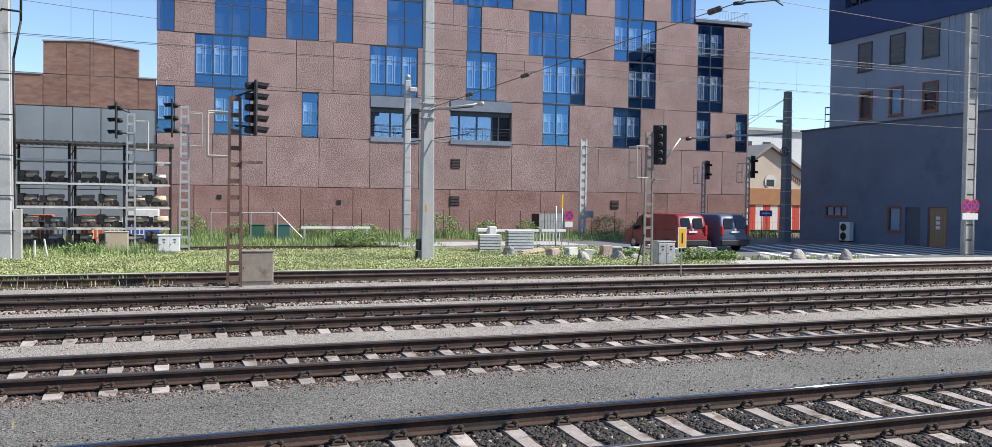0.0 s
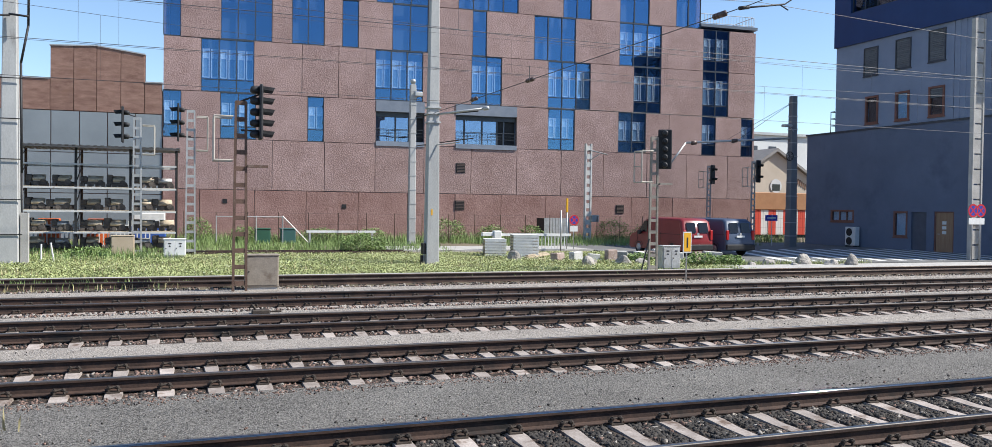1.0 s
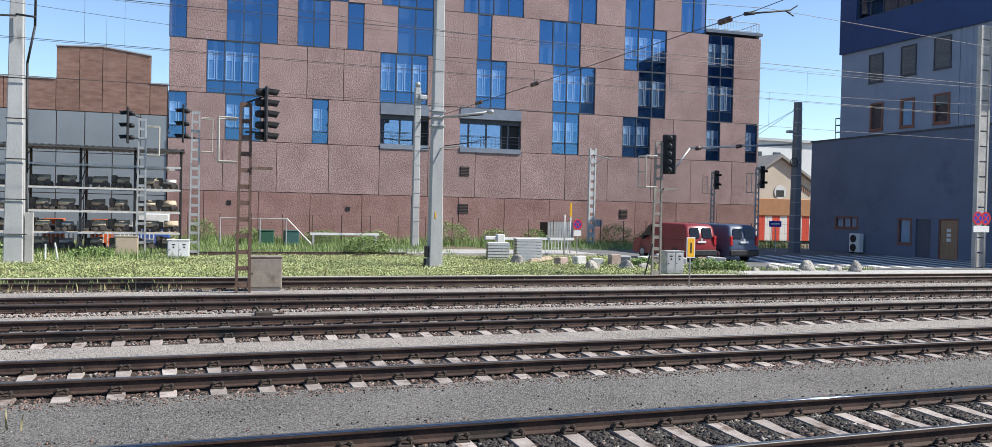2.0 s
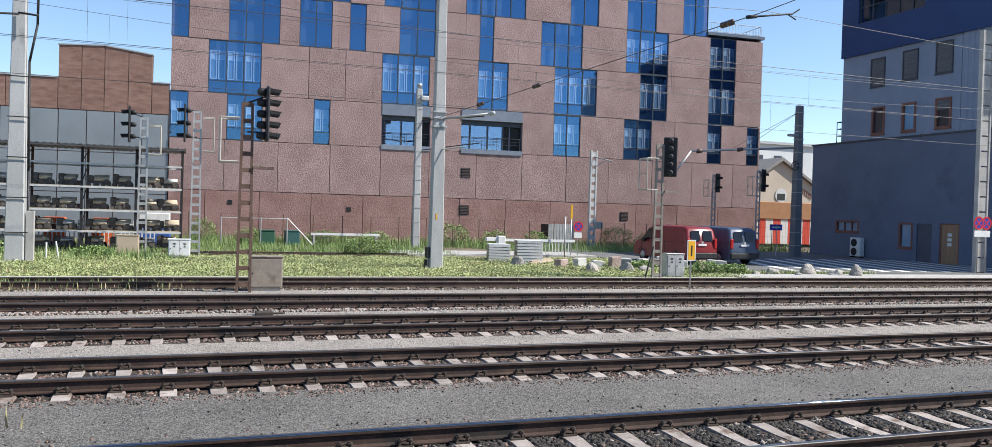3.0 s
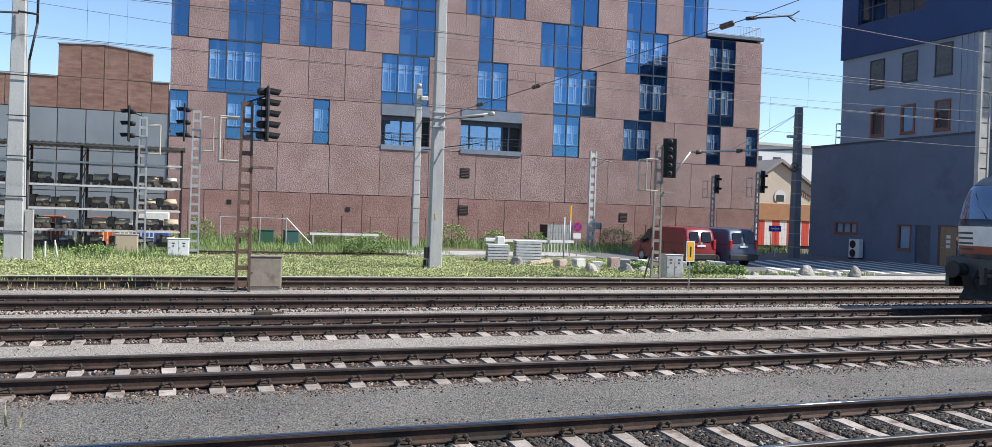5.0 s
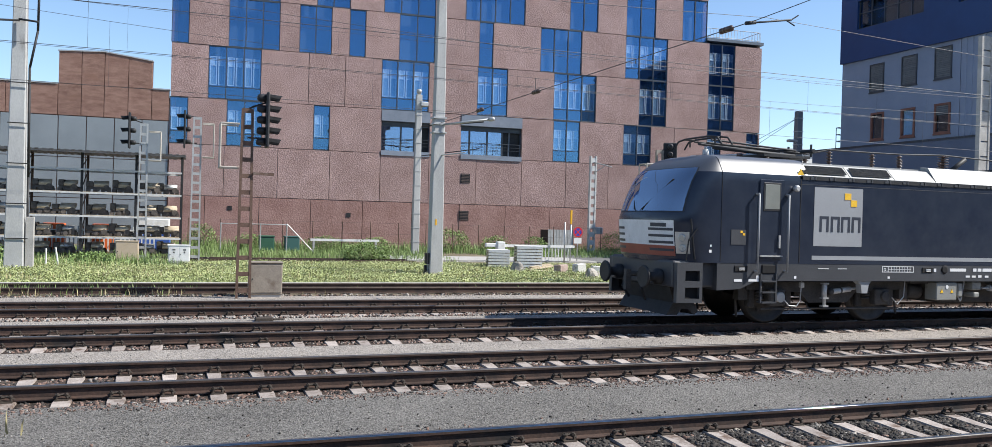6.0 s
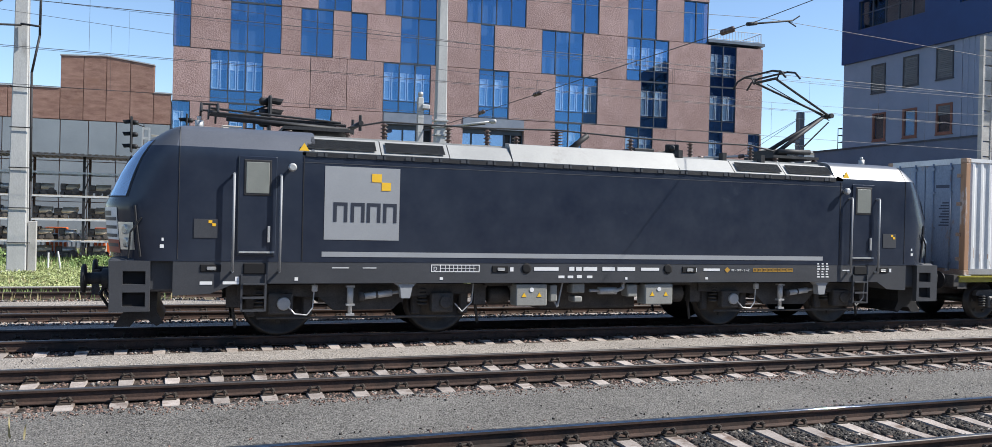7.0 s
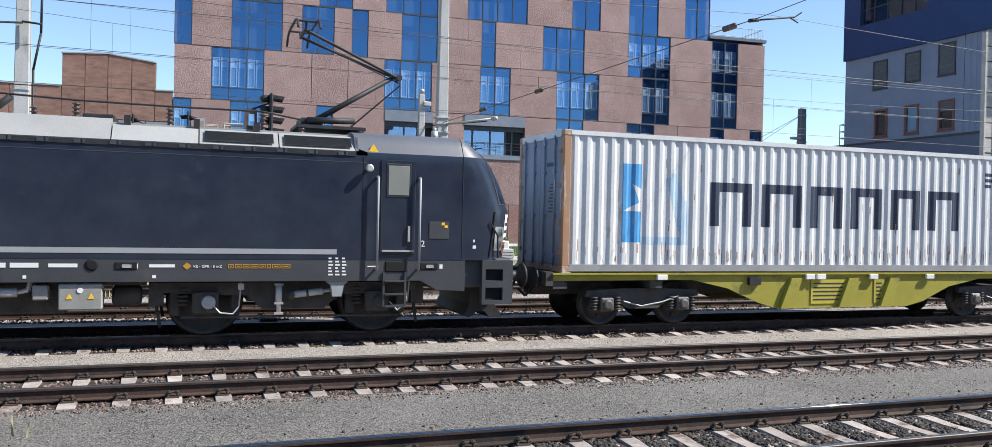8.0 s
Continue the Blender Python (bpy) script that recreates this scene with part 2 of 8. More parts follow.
GROUND = -0.22
sheet("ground", EARTH, 2500, GROUND, "dry earth of the railway yard reaching the horizon")
TRACKS = {"a": -9.05, "b": -4.31, "c": 0.0, "d": 4.2, "e": 9.4}
slab("gravel_path_1", GRAVEL, -70, 110, -7.98, -5.55, -0.4, -0.175, "fine grey gravel path between two tracks")
slab("gravel_path_2", GRAVEL_PALE, -70, 110, -2.75, -1.42, -0.4, -0.18, "fine grey gravel path between two tracks")
slab("gravel_path_3", GRAVEL_PALE, -70, 110, 1.55, 2.85, -0.4, -0.185, "fine grey gravel path between two tracks")
slab("gravel_path_4", GRAVEL_PALE, -70, 110, 5.55, 7.9, -0.4, -0.19, "fine grey gravel path between two tracks")
slab("platform", CONCRETE, -90, 130, -30, -13.4, -0.4, 0.5, "grey concrete station platform edge")
for key, y in TRACKS.items():
    bm = bmesh.new()
    extrude = [(-1.75, -0.4), (-1.5, -0.205), (1.5, -0.205), (1.75, -0.4)]
    a = [bm.verts.new((-70, y + p, z)) for p, z in extrude]
    b = [bm.verts.new((110, y + p, z)) for p, z in extrude]
    for i in range(3):
        bm.faces.new((a[i], b[i], b[i + 1], a[i + 1]))
    tagged(part("ballast_bed_" + key, bm, EARTH if key == "e" else BALLAST_BED), "dark brown crushed stone bed under a track", "ballast", kind="structure")

slab("kerb_strip", CONCRETE, -60, 12.5, 10.6, 11.3, -0.4, -0.07, "weathered concrete edging along the grass", category="kerb")
slab("road", ASPHALT, 14.5, 60, 14.6, 36, -0.4, -0.16, "grey asphalt yard road with white hatching", category="road")
slab("road_kerb", CONCRETE, 13.2, 60, 11.6, 13.6, -0.4, -0.12, "pale concrete strip between road and tracks", category="kerb")
slab("crossing_slabs", CONCRETE, 2.6, 14.5, 27.0, 31.5, -0.4, -0.13, "pale concrete slabs of a yard crossing", category="pavement")
ROAD_WHITE = surface("road_marking", (0.55, 0.55, 0.54), (0.78, 0.78, 0.76), 2, 0.8, 0, 0, 30, 0, (0.3, 0.3, 0.3), 3, 0.6)
bm = bmesh.new()
for i in range(13):
    x = 19.0 + 1.35 * i
    v = [bm.verts.new(c) for c in ((x, 15.6, -0.155), (x + 0.55, 15.6, -0.155), (x + 4.6, 26.5, -0.155), (x + 4.05, 26.5, -0.155))]
    bm.faces.new(v)
tagged(part("road_hatching", bm, ROAD_WHITE), "white painted diagonal hatching on the asphalt", "road marking", kind="structure")

# ---- office building with red panels ----
A4 = radians(-4)
FACADE = Matrix.Translation((-3.59, 43.34, 0)) @ Matrix.Rotation(A4, 4, "Z")
LEVELS = [-0.25, 3.19, 6.65, 9.8, 13.4, 16.75, 20.1, 23.5]
WINDOWS = {
    2: [(-5.6, -4.45), (-1.95, 0.37), (3.85, 4.96), (21.7, 23.85), (27.5, 29.85), (34.8, 36.05), (38.4, 39.45)],
    3: [(-3.2, 0.23), (8.55, 12.0), (15.65, 17.97), (21.65, 25.1), (28.75, 31.1), (34.8, 37.15)],
    4: [(-5.6, -4.5), (-1.95, 1.41), (2.75, 4.95), (6.2, 7.33), (9.75, 12.36), (15.7, 16.77), (20.5, 23.83), (27.5, 31.1), (34.8, 37.15)],
    5: [(-2.0, 1.4), (3.9, 6.2), (8.6, 12.36), (14.6, 19.2), (22.8, 25.1), (27.5, 30.0), (32.35, 34.55)],
    6: [(-5.6, -3.3), (2.7, 5.0), (10.9, 13.2), (17.0, 20.4), (26.4, 28.7)],
}
LOGGIAS = {2: [(8.63, 12.15), (14.5, 19.2)]}
WINDOW_BLIND = surface("inner_window_white", (0.74, 0.77, 0.80), (0.86, 0.88, 0.90), 3, 0.5)
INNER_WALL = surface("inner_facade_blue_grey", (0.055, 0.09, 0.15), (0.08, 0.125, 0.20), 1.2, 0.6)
CLADDING_EDGE = surface("grey_roof_edge", (0.10, 0.13, 0.17), (0.16, 0.19, 0.23), 2, 0.5)
office = thing("office_building", FACADE, "tall office block of rough red concrete panels with staggered blue windows", "building")


def office_core():
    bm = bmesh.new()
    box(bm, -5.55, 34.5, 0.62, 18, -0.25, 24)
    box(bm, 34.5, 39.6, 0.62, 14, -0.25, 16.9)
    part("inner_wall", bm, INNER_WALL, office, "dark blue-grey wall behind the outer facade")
    for x0, x1, y1, z0, z1 in ((-5.58, -5.25, 18, -0.25, 24), (39.3, 39.63, 14, -0.25, 16.9), (34.3, 34.62, 18, 16.9, 24)):
        part("end_wall", shape(box, x0, x1, 0.33, y1, z0, z1), PANEL_LOW, office)
    bm = bmesh.new()
    box(bm, 34.55, 39.72, -0.06, 14.1, 16.96, 17.2)
    part("parapet", bm, CLADDING_EDGE, office, "dark metal roof edge")
    bm = bmesh.new()
    for i in range(18):
        u = 35.0 + i * 0.27
        tube(bm, (u, 0.25, 17.2), (u, 0.25, 18.05), 0.016, 5)
        tube(bm, (39.5, 0.25 + i * 0.5, 17.2), (39.5, 0.25 + i * 0.5, 18.05), 0.016, 5)
    for z in (17.35, 18.05):
        tube(bm, (34.7, 0.25, z), (39.5, 0.25, z), 0.025, 6)
        tube(bm, (39.5, 0.25, z), (39.5, 9, z), 0.025, 6)
    part("roof_railing", bm, ZINC, office, "thin steel railing on the lower roof")


def office_window(u0, u1, z0, z1, inner):
    win = part("window", shape(box, u0 + 0.02, u1 - 0.02, 0.05, 0.35, z0 + 0.0, z0 + 0.07), FRAME_DARK, office)
    n = max(1, round((u1 - u0) / 1.15))
    w = (u1 - u0) / n
    bm = bmesh.new()
    for i in range(n + 1):
        c = u0 + i * w
        box(bm, max(u0, c - 0.035), min(u1, c + 0.035), 0.03, 0.15, z0 + 0.07, z1 - 0.06)
    box(bm, u0, u1, 0.03, 0.15, z1 - 0.06, z1)
    if inner:
        box(bm, u0 + 0.04, u1 - 0.04, 0.05, 0.16, z0 + 0.82, z0 + 0.87)
    part("frame", bm, FRAME_DARK, win)
    for i in range(n):
        pane = part("pane", shape(box, u0 + i * w + 0.036, u0 + (i + 1) * w - 0.036, 0.10, 0.115, z0 + 0.07, z1 - 0.06), FACADE_GLASS, win)
        pane.visible_shadow = False
    if inner:
        panes = []
        a, b = z0 + 0.95, z1 - 0.70
        for i in range(n):
            bm = bmesh.new()
            for k in (0.07, 0.54):
                c, e = u0 + (i + k) * w, u0 + (i + k + 0.40) * w
                box(bm, c, c + 0.06, 0.16, 0.25, a, b)
                box(bm, e - 0.06, e, 0.16, 0.25, a, b)
                for q in (a, b - 0.64, b - 0.06):
                    box(bm, c + 0.06, e - 0.06, 0.165, 0.25, q, q + 0.06)
                panes += [(c + 0.06, e - 0.06, b - 0.58, b - 0.06), (c + 0.06, e - 0.06, a + 0.06, b - 0.64)]
            part("inner_window", bm, WINDOW_BLIND, win, "white-framed inner window behind the glass")
        for q, (c, e, d, f) in enumerate(panes):
            part("inner_pane", shape(box, c, e, 0.19, 0.21, d, f), INNER_LOW if q % 2 else INNER_GLASS, win)


GREY_BLUE = surface("grey_blue_sheet", (0.17, 0.20, 0.25), (0.25, 0.28, 0.33), 2, 0.55)


def office_loggia(u0, u1, z0, z1):
    """A deep balcony: sliding glass over most of its width, an open dark bay beside it."""
    log = part("loggia", shape(box, u0, u1, -0.06, 0.60, z0 - 0.12, z0 + 0.22), GREY_BLUE, office, "recessed balcony with sliding glass and a railing")
    part("lintel", shape(box, u0, u1, -0.04, 0.60, z1 - 0.80, z1 - 0.02), GREY_BLUE, log)
    top, mid = z1 - 0.80, u0 + 0.70 * (u1 - u0)
    marks = [u0, u0 + 0.16 * (u1 - u0), u0 + 0.45 * (u1 - u0), mid] if u1 - u0 > 4 else [u0, u0 + 0.42 * (u1 - u0), mid]
    bm = bmesh.new()
    for c in marks:
        box(bm, max(u0, c - 0.06), c + 0.06, 0.44, 0.58, z0 + 0.22, top)
    part("frame", bm, FRAME_DARK, log)
    # Black sheet on the solid core paints the shade of a deep bay.
    part("back_wall", shape(box, u0, u1, 0.595, 0.615, z0 + 0.22, top), BLACK_STEEL, log)
    part("blind_box", shape(box, u0, u1, 0.36, 0.44, top - 0.34, top), FRAME_DARK, log)
    for a, b in zip(marks, marks[1:]):
        part("pane", shape(box, a + 0.06, b - 0.06, 0.50, 0.515, z0 + 0.22, top - 0.34), LOGGIA_GLASS, log).visible_shadow = False
    part("open_door", shape(box, mid + 0.5, mid + 0.56, 0.42, 0.58, z0 + 0.22, top - 0.34), GREY_BLUE, log)
    bm = bmesh.new()
    for z in (0.62, 0.86, 1.1):
        tube(bm, (u0, 0.05, z0 + z), (u1, 0.05, z0 + z), 0.022 if z > 1 else 0.012, 6)
    for i in range(int((u1 - u0) / 0.9) + 1):
        tube(bm, (u0 + 0.02 + i * 0.9, 0.05, z0 + 0.2), (u0 + 0.02 + i * 0.9, 0.05, z0 + 1.1), 0.015, 5)
    part("railing", bm, FRAME_DARK, log, "thin dark balcony railing")


def office_vents():
    for u, z, w, h in ((14.55, 4.75, 0.7, 0.70), (14.5, 2.0, 0.72, 0.70), (27.4, 1.9, 0.66, 0.66)):
        vent = part("vent", shape(box, u, u + w, -0.03, 0.10, z, z + h), BLACK_STEEL, office, "dark louvred wall vent")
        bm = bmesh.new()
        for k in range(6):
            box(bm, u + 0.05, u + w - 0.05, -0.055, -0.03, z + 0.05 + k * h / 6.3, z + 0.05 + k * h / 6.3 + 0.045)
        part("slats", bm, surface("vent_slat", (0.10, 0.07, 0.06), (0.17, 0.12, 0.10), 3, 0.6), vent)
    for u, z in ((-1.75, 2.25), (6.3, 2.0)):
        part("small_vent", shape(box, u, u + 0.3, -0.02, 0.1, z, z + 0.3), BLACK_STEEL, office)


office_core()
for row, spans in WINDOWS.items():
    for u0, u1 in spans:
        if row == 5 and u0 > 34.5:
            continue
        office_window(u0, u1, LEVELS[row], LEVELS[row + 1], row in (2, 3) or (row == 4 and u0 > 27))
for row, spans in LOGGIAS.items():
    for u0, u1 in spans:
        office_loggia(u0, u1, LEVELS[row], LEVELS[row + 1])
office_vents()

# ---- brick hall to the side of the office block ----
BRICK = surface("brown_brickwork", (0.17, 0.09, 0.068), (0.35, 0.215, 0.168), 1.2, 0.9, 0, 0.015, 14, 0.06, (0.25, 0.14, 0.10), 0.4, 0.6, 0.3, (1, 1, 3.4))
CLADDING = surface("grey_cladding", (0.22, 0.24, 0.25), (0.31, 0.33, 0.34), 0.4, 0.35, 0.2, 0, 30, 0.05)
hall = thing("brick_hall", FACADE @ Matrix.Translation((0, 0.05, 0)), "brown brick hall with a raised middle and grey cladding below", "building")


def brick_hall():
    bm = bmesh.new()
    box(bm, -22.4, -5.62, 0.12, 14, -0.25, 9.7)
    extrude_poly(bm, [(-12.38, 9.7), (-6.73, 9.7), (-6.73, 12.0), (-9.63, 12.38), (-12.38, 12.25)], 0.12, 0.6)
    part("core_wall", bm, BRICK, hall)
    wide = [(-22.4, -18.3), (-18.3, -15.4), (-15.4, -12.38), (-12.38, -11.0), (-11.0, -9.63), (-9.63, -8.18), (-8.18, -6.73), (-6.73, -5.62)]
    for u0, u1 in wide:
        part("brick_panel", shape(box, u0 + 0.02, u1 - 0.02, 0, 0.2, 8.14, 9.82 + (0.28 if u0 < -12.5 else 0.33)), BRICK, hall)
        if -12.5 < u0 < -7.0:
            t0, t1 = [12.25 + 0.13 * (u + 12.38) / 2.75 if u < -9.63 else 12.38 - 0.38 * (u + 9.63) / 2.9 for u in (u0, u1)]
            bm = bmesh.new()
            extrude_poly(bm, [(u0 + 0.02, 10.19), (u1 - 0.02, 10.19), (u1 - 0.02, t1), (u0 + 0.02, t0)], 0, 0.2)
            part("brick_panel", bm, BRICK, hall)
    bm = bmesh.new()
    extrude_poly(bm, [(-12.42, 12.25), (-12.42, 12.33), (-9.63, 12.46), (-6.7, 12.08), (-6.7, 12.0), (-9.63, 12.38)], -0.05, 0.5)
    box(bm, -22.4, -12.42, -0.05, 0.5, 10.12, 10.2)
    box(bm, -6.7, -5.62, -0.05, 0.5, 10.17, 10.25)
    part("coping", bm, ZINC, hall)
    for i in range(10):
        for z0, z1 in ((-0.25, 2.75), (2.8, 5.4), (5.45, 8.09)):
            part("cladding_panel", shape(box, -22.4 + i * 1.678 + 0.03, -22.4 + (i + 1) * 1.678 - 0.03, 0.02, 0.2, z0, z1), CLADDING, hall)


brick_hall()

# ---- grey house by the road ----
PLASTER_DARK = surface("dark_grey_plaster", (0.112, 0.135, 0.195), (0.155, 0.182, 0.25), 0.5, 0.85, 0, 0.003, 40, 0, (0.105, 0.127, 0.185), 0.3, 0.55)
PLASTER_GREY = surface("light_grey_plaster", (0.195, 0.235, 0.32), (0.265, 0.31, 0.41), 0.5, 0.85, 0, 0.003, 40, 0)
NAVY = surface("navy_cladding", (0.006, 0.034, 0.125), (0.013, 0.052, 0.17), 0.6, 0.5, 0, 0, 40, 0)
TIMBER = surface("red_brown_timber", (0.15, 0.062, 0.045), (0.24, 0.105, 0.075), 3, 0.6, 0, 0.001, 40, 0.05)
SHUTTER = surface("grey_shutter", (0.10, 0.11, 0.12), (0.15, 0.16, 0.17), 4, 0.6)
OAK = surface("pale_brown_door", (0.26, 0.15, 0.085), (0.38, 0.235, 0.14), 2, 0.55, 0, 0.001, 30, 0, None, 1, 1, 0.5, (6, 6, 0.6))
house = thing("corner_house", pose(36.2, 0, 0), "grey plastered house with navy upper floor above a low wing", "building")


def wall_with_holes(bm, y0, y1, z0, z1, holes, x0=0.0, x1=0.3):
    """One wall in the y-z plane with rectangular holes (ya, yb, za, zb)."""
    ys = sorted({y0, y1, *[h[0] for h in holes], *[h[1] for h in holes]})
    zs = sorted({z0, z1, *[h[2] for h in holes], *[h[3] for h in holes]})
    made = {}

    def v(i, k, x):
        if (i, k, x) not in made:
            made[i, k, x] = bm.verts.new((x, ys[i], zs[k]))
        return made[i, k, x]

    def solid(i, k):
        if not (0 <= i < len(ys) - 1 and 0 <= k < len(zs) - 1):
            return False
        y, z = (ys[i] + ys[i + 1]) / 2, (zs[k] + zs[k + 1]) / 2
        return not any(h[0] <= y <= h[1] and h[2] <= z <= h[3] for h in holes)

    for i in range(len(ys) - 1):
        for k in range(len(zs) - 1):
            if not solid(i, k):
                continue
            for x in (x0, x1):
                bm.faces.new((v(i, k, x), v(i + 1, k, x), v(i + 1, k + 1, x), v(i, k + 1, x)))
            for di, dk, a, b in ((-1, 0, (i, k), (i, k + 1)), (1, 0, (i + 1, k), (i + 1, k + 1)), (0, -1, (i, k), (i + 1, k)), (0, 1, (i, k + 1), (i + 1, k + 1))):
                if not solid(i + di, k + dk):
                    bm.faces.new((v(*a, x0), v(*b, x0), v(*b, x1), v(*a, x1)))


UPPER = [(27.9, 29.15, 11.6, 13.55), (25.15, 26.4, 11.7, 13.65), (22.5, 23.78, 11.75, 13.75),
         (27.8, 28.95, 8.3, 10.2), (25.2, 26.35, 8.3, 10.2), (22.5, 23.7, 8.3, 10.2)]
LOWER = [(29.75, 32.0, 1.55, 2.4), (25.1, 26.25, 0.65, 2.35), (23.62, 24.8, -0.2, 2.3), (21.6, 23.05, -0.2, 2.35)]


CURTAIN = surface("grey_curtain", (0.40, 0.45, 0.52), (0.54, 0.59, 0.66), 1.5, 0.8, 0, 0, 30, 0, None, 1, 1, 0.5, (1, 8, 1))


def house_window(ya, yb, za, zb, frame_mat, shut=0.0, curtain=True):
    win = part("window", shape(box, -0.03, 0.12, ya - 0.05, yb + 0.05, za - 0.07, za), frame_mat, house)
    bm = bmesh.new()
    w = 0.13 if frame_mat is TIMBER else 0.07
    box(bm, -0.02, 0.16, ya, ya + w, za, zb)
    box(bm, -0.02, 0.16, yb - w, yb, za, zb)
    box(bm, -0.02, 0.16, ya + w, yb - w, zb - w, zb)
    box(bm, -0.02, 0.16, ya + w, yb - w, za, za + w)
    if yb - ya > 2:
        for c in (ya + 0.75, ya + 1.45):
            box(bm, 0.04, 0.14, c - 0.03, c + 0.03, za + w, zb - w)
    part("frame", bm, frame_mat, win)
    part("pane", shape(box, 0.10, 0.115, ya + 0.06, yb - 0.06, za + 0.08, zb - 0.06), HOUSE_GLASS, win).visible_shadow = False
    if curtain:
        part("curtain", shape(box, 0.17, 0.185, ya + 0.06, yb - 0.06, za + 0.08, zb - 0.06), CURTAIN, win)
    if shut:
        for i in range(int((zb - za) * shut / 0.12)):
            part("shutter_slat", shape(box, 0.03, 0.055, ya + 0.04, yb - 0.04, zb - (i + 1) * 0.12, zb - i * 0.12 - 0.015), SHUTTER, win)


def corner_house():
    bm = bmesh.new()
    wall_with_holes(bm, 12.9, 34.6, -0.2, 7.9, LOWER)
    part("wing_wall", bm, PLASTER_DARK, house, "dark grey plastered wing")
    part("wing_end_wall", shape(box, 0.3, 14, 34.3, 34.6, -0.2, 7.9), PLASTER_DARK, house)
    part("wing_end_wall", shape(box, 0.3, 14, 12.9, 13.2, -0.2, 7.9), PLASTER_DARK, house)
    part("wing_roof", shape(box, -0.06, 14, 12.8, 34.7, 7.9, 8.02), FRAME_DARK, house)
    bm = bmesh.new()
    wall_with_holes(bm, 21.9, 31.8, 8.02, 14.0, UPPER, 0.05, 0.35)
    part("tower_wall", bm, PLASTER_GREY, house, "light grey plastered tower")
    part("tower_end_wall", shape(box, 0.35, 14, 31.5, 31.8, 8.02, 13.9), PLASTER_GREY, house)
    bm = bmesh.new()
    zig = [(x, 13.1 + i * 0.214 + d) for i in range(41) for x, d in ((0.0 if i % 2 else 0.05, 0.01), (0.0 if i % 2 else 0.05, 0.20))] + [(0.35, 21.89), (0.35, 13.1)]
    lo, hi = [[bm.verts.new((x, y, z)) for x, y in zig] for z in (8.02, 14.0)]
    for i in range(len(zig)):
        k = (i + 1) % len(zig)
        bm.faces.new((lo[i], lo[k], hi[k], hi[i]))
    part("ribbed_wall", bm, PLASTER_GREY, house, "light grey ribbed metal cladding")
    bm = bmesh.new()
    wall_with_holes(bm, 12.9, 31.85, 14.0, 19.3, [(24.6, 30.3, 16.2, 18.2), (14, 22, 16.2, 18.2)], -0.15, 0.35)
    part("upper_floor", bm, NAVY, house, "navy blue clad upper floor")
    part("upper_end_wall", shape(box, 0.35, 14, 31.5, 31.85, 14, 19.3), NAVY, house)
    part("upper_end_wall", shape(box, 0.35, 14, 12.9, 13.2, 14.1, 19.3), NAVY, house)
    part("tower_end_wall", shape(box, 0.35, 14, 13.1, 13.4, 8.02, 13.9), PLASTER_GREY, house)
    part("soffit", shape(box, 0.35, 14, 12.9, 31.5, 13.9, 14.1), NAVY, house)
    part("roof", shape(box, -0.2, 14, 12.8, 31.95, 19.3, 19.42), FRAME_DARK, house)
    for a, b in ((24.6, 30.3), (14, 22)):
        strip = part("window", shape(box, 0.0, 0.2, a, b, 16.2, 16.28), FRAME_DARK, house)
        bm = bmesh.new()
        n = round((b - a) / 1.15)
        for i in range(n + 1):
            c = a + (b - a) * i / n
            box(bm, 0.02, 0.14, max(a, c - 0.04), min(b, c + 0.04), 16.28, 18.2)
        box(bm, 0.03, 0.13, a, b, 17.3, 17.36)
        part("frame", bm, FRAME_DARK, strip)
        part("pane", shape(box, 0.07, 0.085, a, b, 16.28, 18.2), HOUSE_GLASS, strip).visible_shadow = False
    for i, (ya, yb, za, zb) in enumerate(UPPER):
        house_window(ya, yb, za, zb, TIMBER if i in (3, 4, 5) else FRAME_DARK, (1.0, 1.0, 1.0, 0.0, 0.0, 0.42)[i], i == 4)
    house_window(*LOWER[0], TIMBER)
    house_window(*LOWER[1], TIMBER)
    part("dark_door", shape(box, 0.10, 0.16, 23.62, 24.8, -0.18, 2.3), surface("slate_door_paint", (0.06, 0.07, 0.095), (0.09, 0.10, 0.13), 2, 0.5), house, "plain dark metal door")
    door = part("door", shape(box, 0.08, 0.15, 21.7, 22.95, -0.18, 2.27), OAK, house, "pale brown wooden entrance door")
    bm = bmesh.new()
    for ya, yb, za, zb in ((21.6, 21.7, -0.18, 2.35), (22.95, 23.05, -0.18, 2.35), (21.7, 22.95, 2.27, 2.35)):
        box(bm, 0.04, 0.2, ya, yb, za, zb)
    part("door_frame", bm, TIMBER, door)
    bm = bmesh.new()
    for z in (1.55, 1.25, 0.95):
        box(bm, 0.072, 0.078, 22.2, 22.5, z, z + 0.2)
    part("notice", bm, WHITE_PAINT, door, "white paper notices")
    part("door_handle", shape(tube, (0.03, 22.8, 0.95), (0.03, 22.62, 0.95), 0.015), ZINC, door)
    bm = bmesh.new()
    for z in (8.5, 9.0, 9.5):
        tube(bm, (0.1, 32.3, z), (3.0, 32.3, z), 0.03, 6)
        tube(bm, (0.1, 32.3, z), (0.1, 31.9, z), 0.03, 6)
    for x in (0.1, 1.5, 3.0):
        tube(bm, (x, 32.3, 8.02), (x, 32.3, 9.5), 0.03, 6)
    part("roof_railing", bm, BLACK_STEEL, house, "dark steel railing on the wing roof")
    part("inner_wall", shape(box, 1.2, 1.3, 13.2, 34.3, -0.2, 7.9), BLACK_STEEL, house)
    part("inner_wall", shape(box, 1.2, 1.3, 13.1, 31.5, 8.02, 19.3), BLACK_STEEL, house)
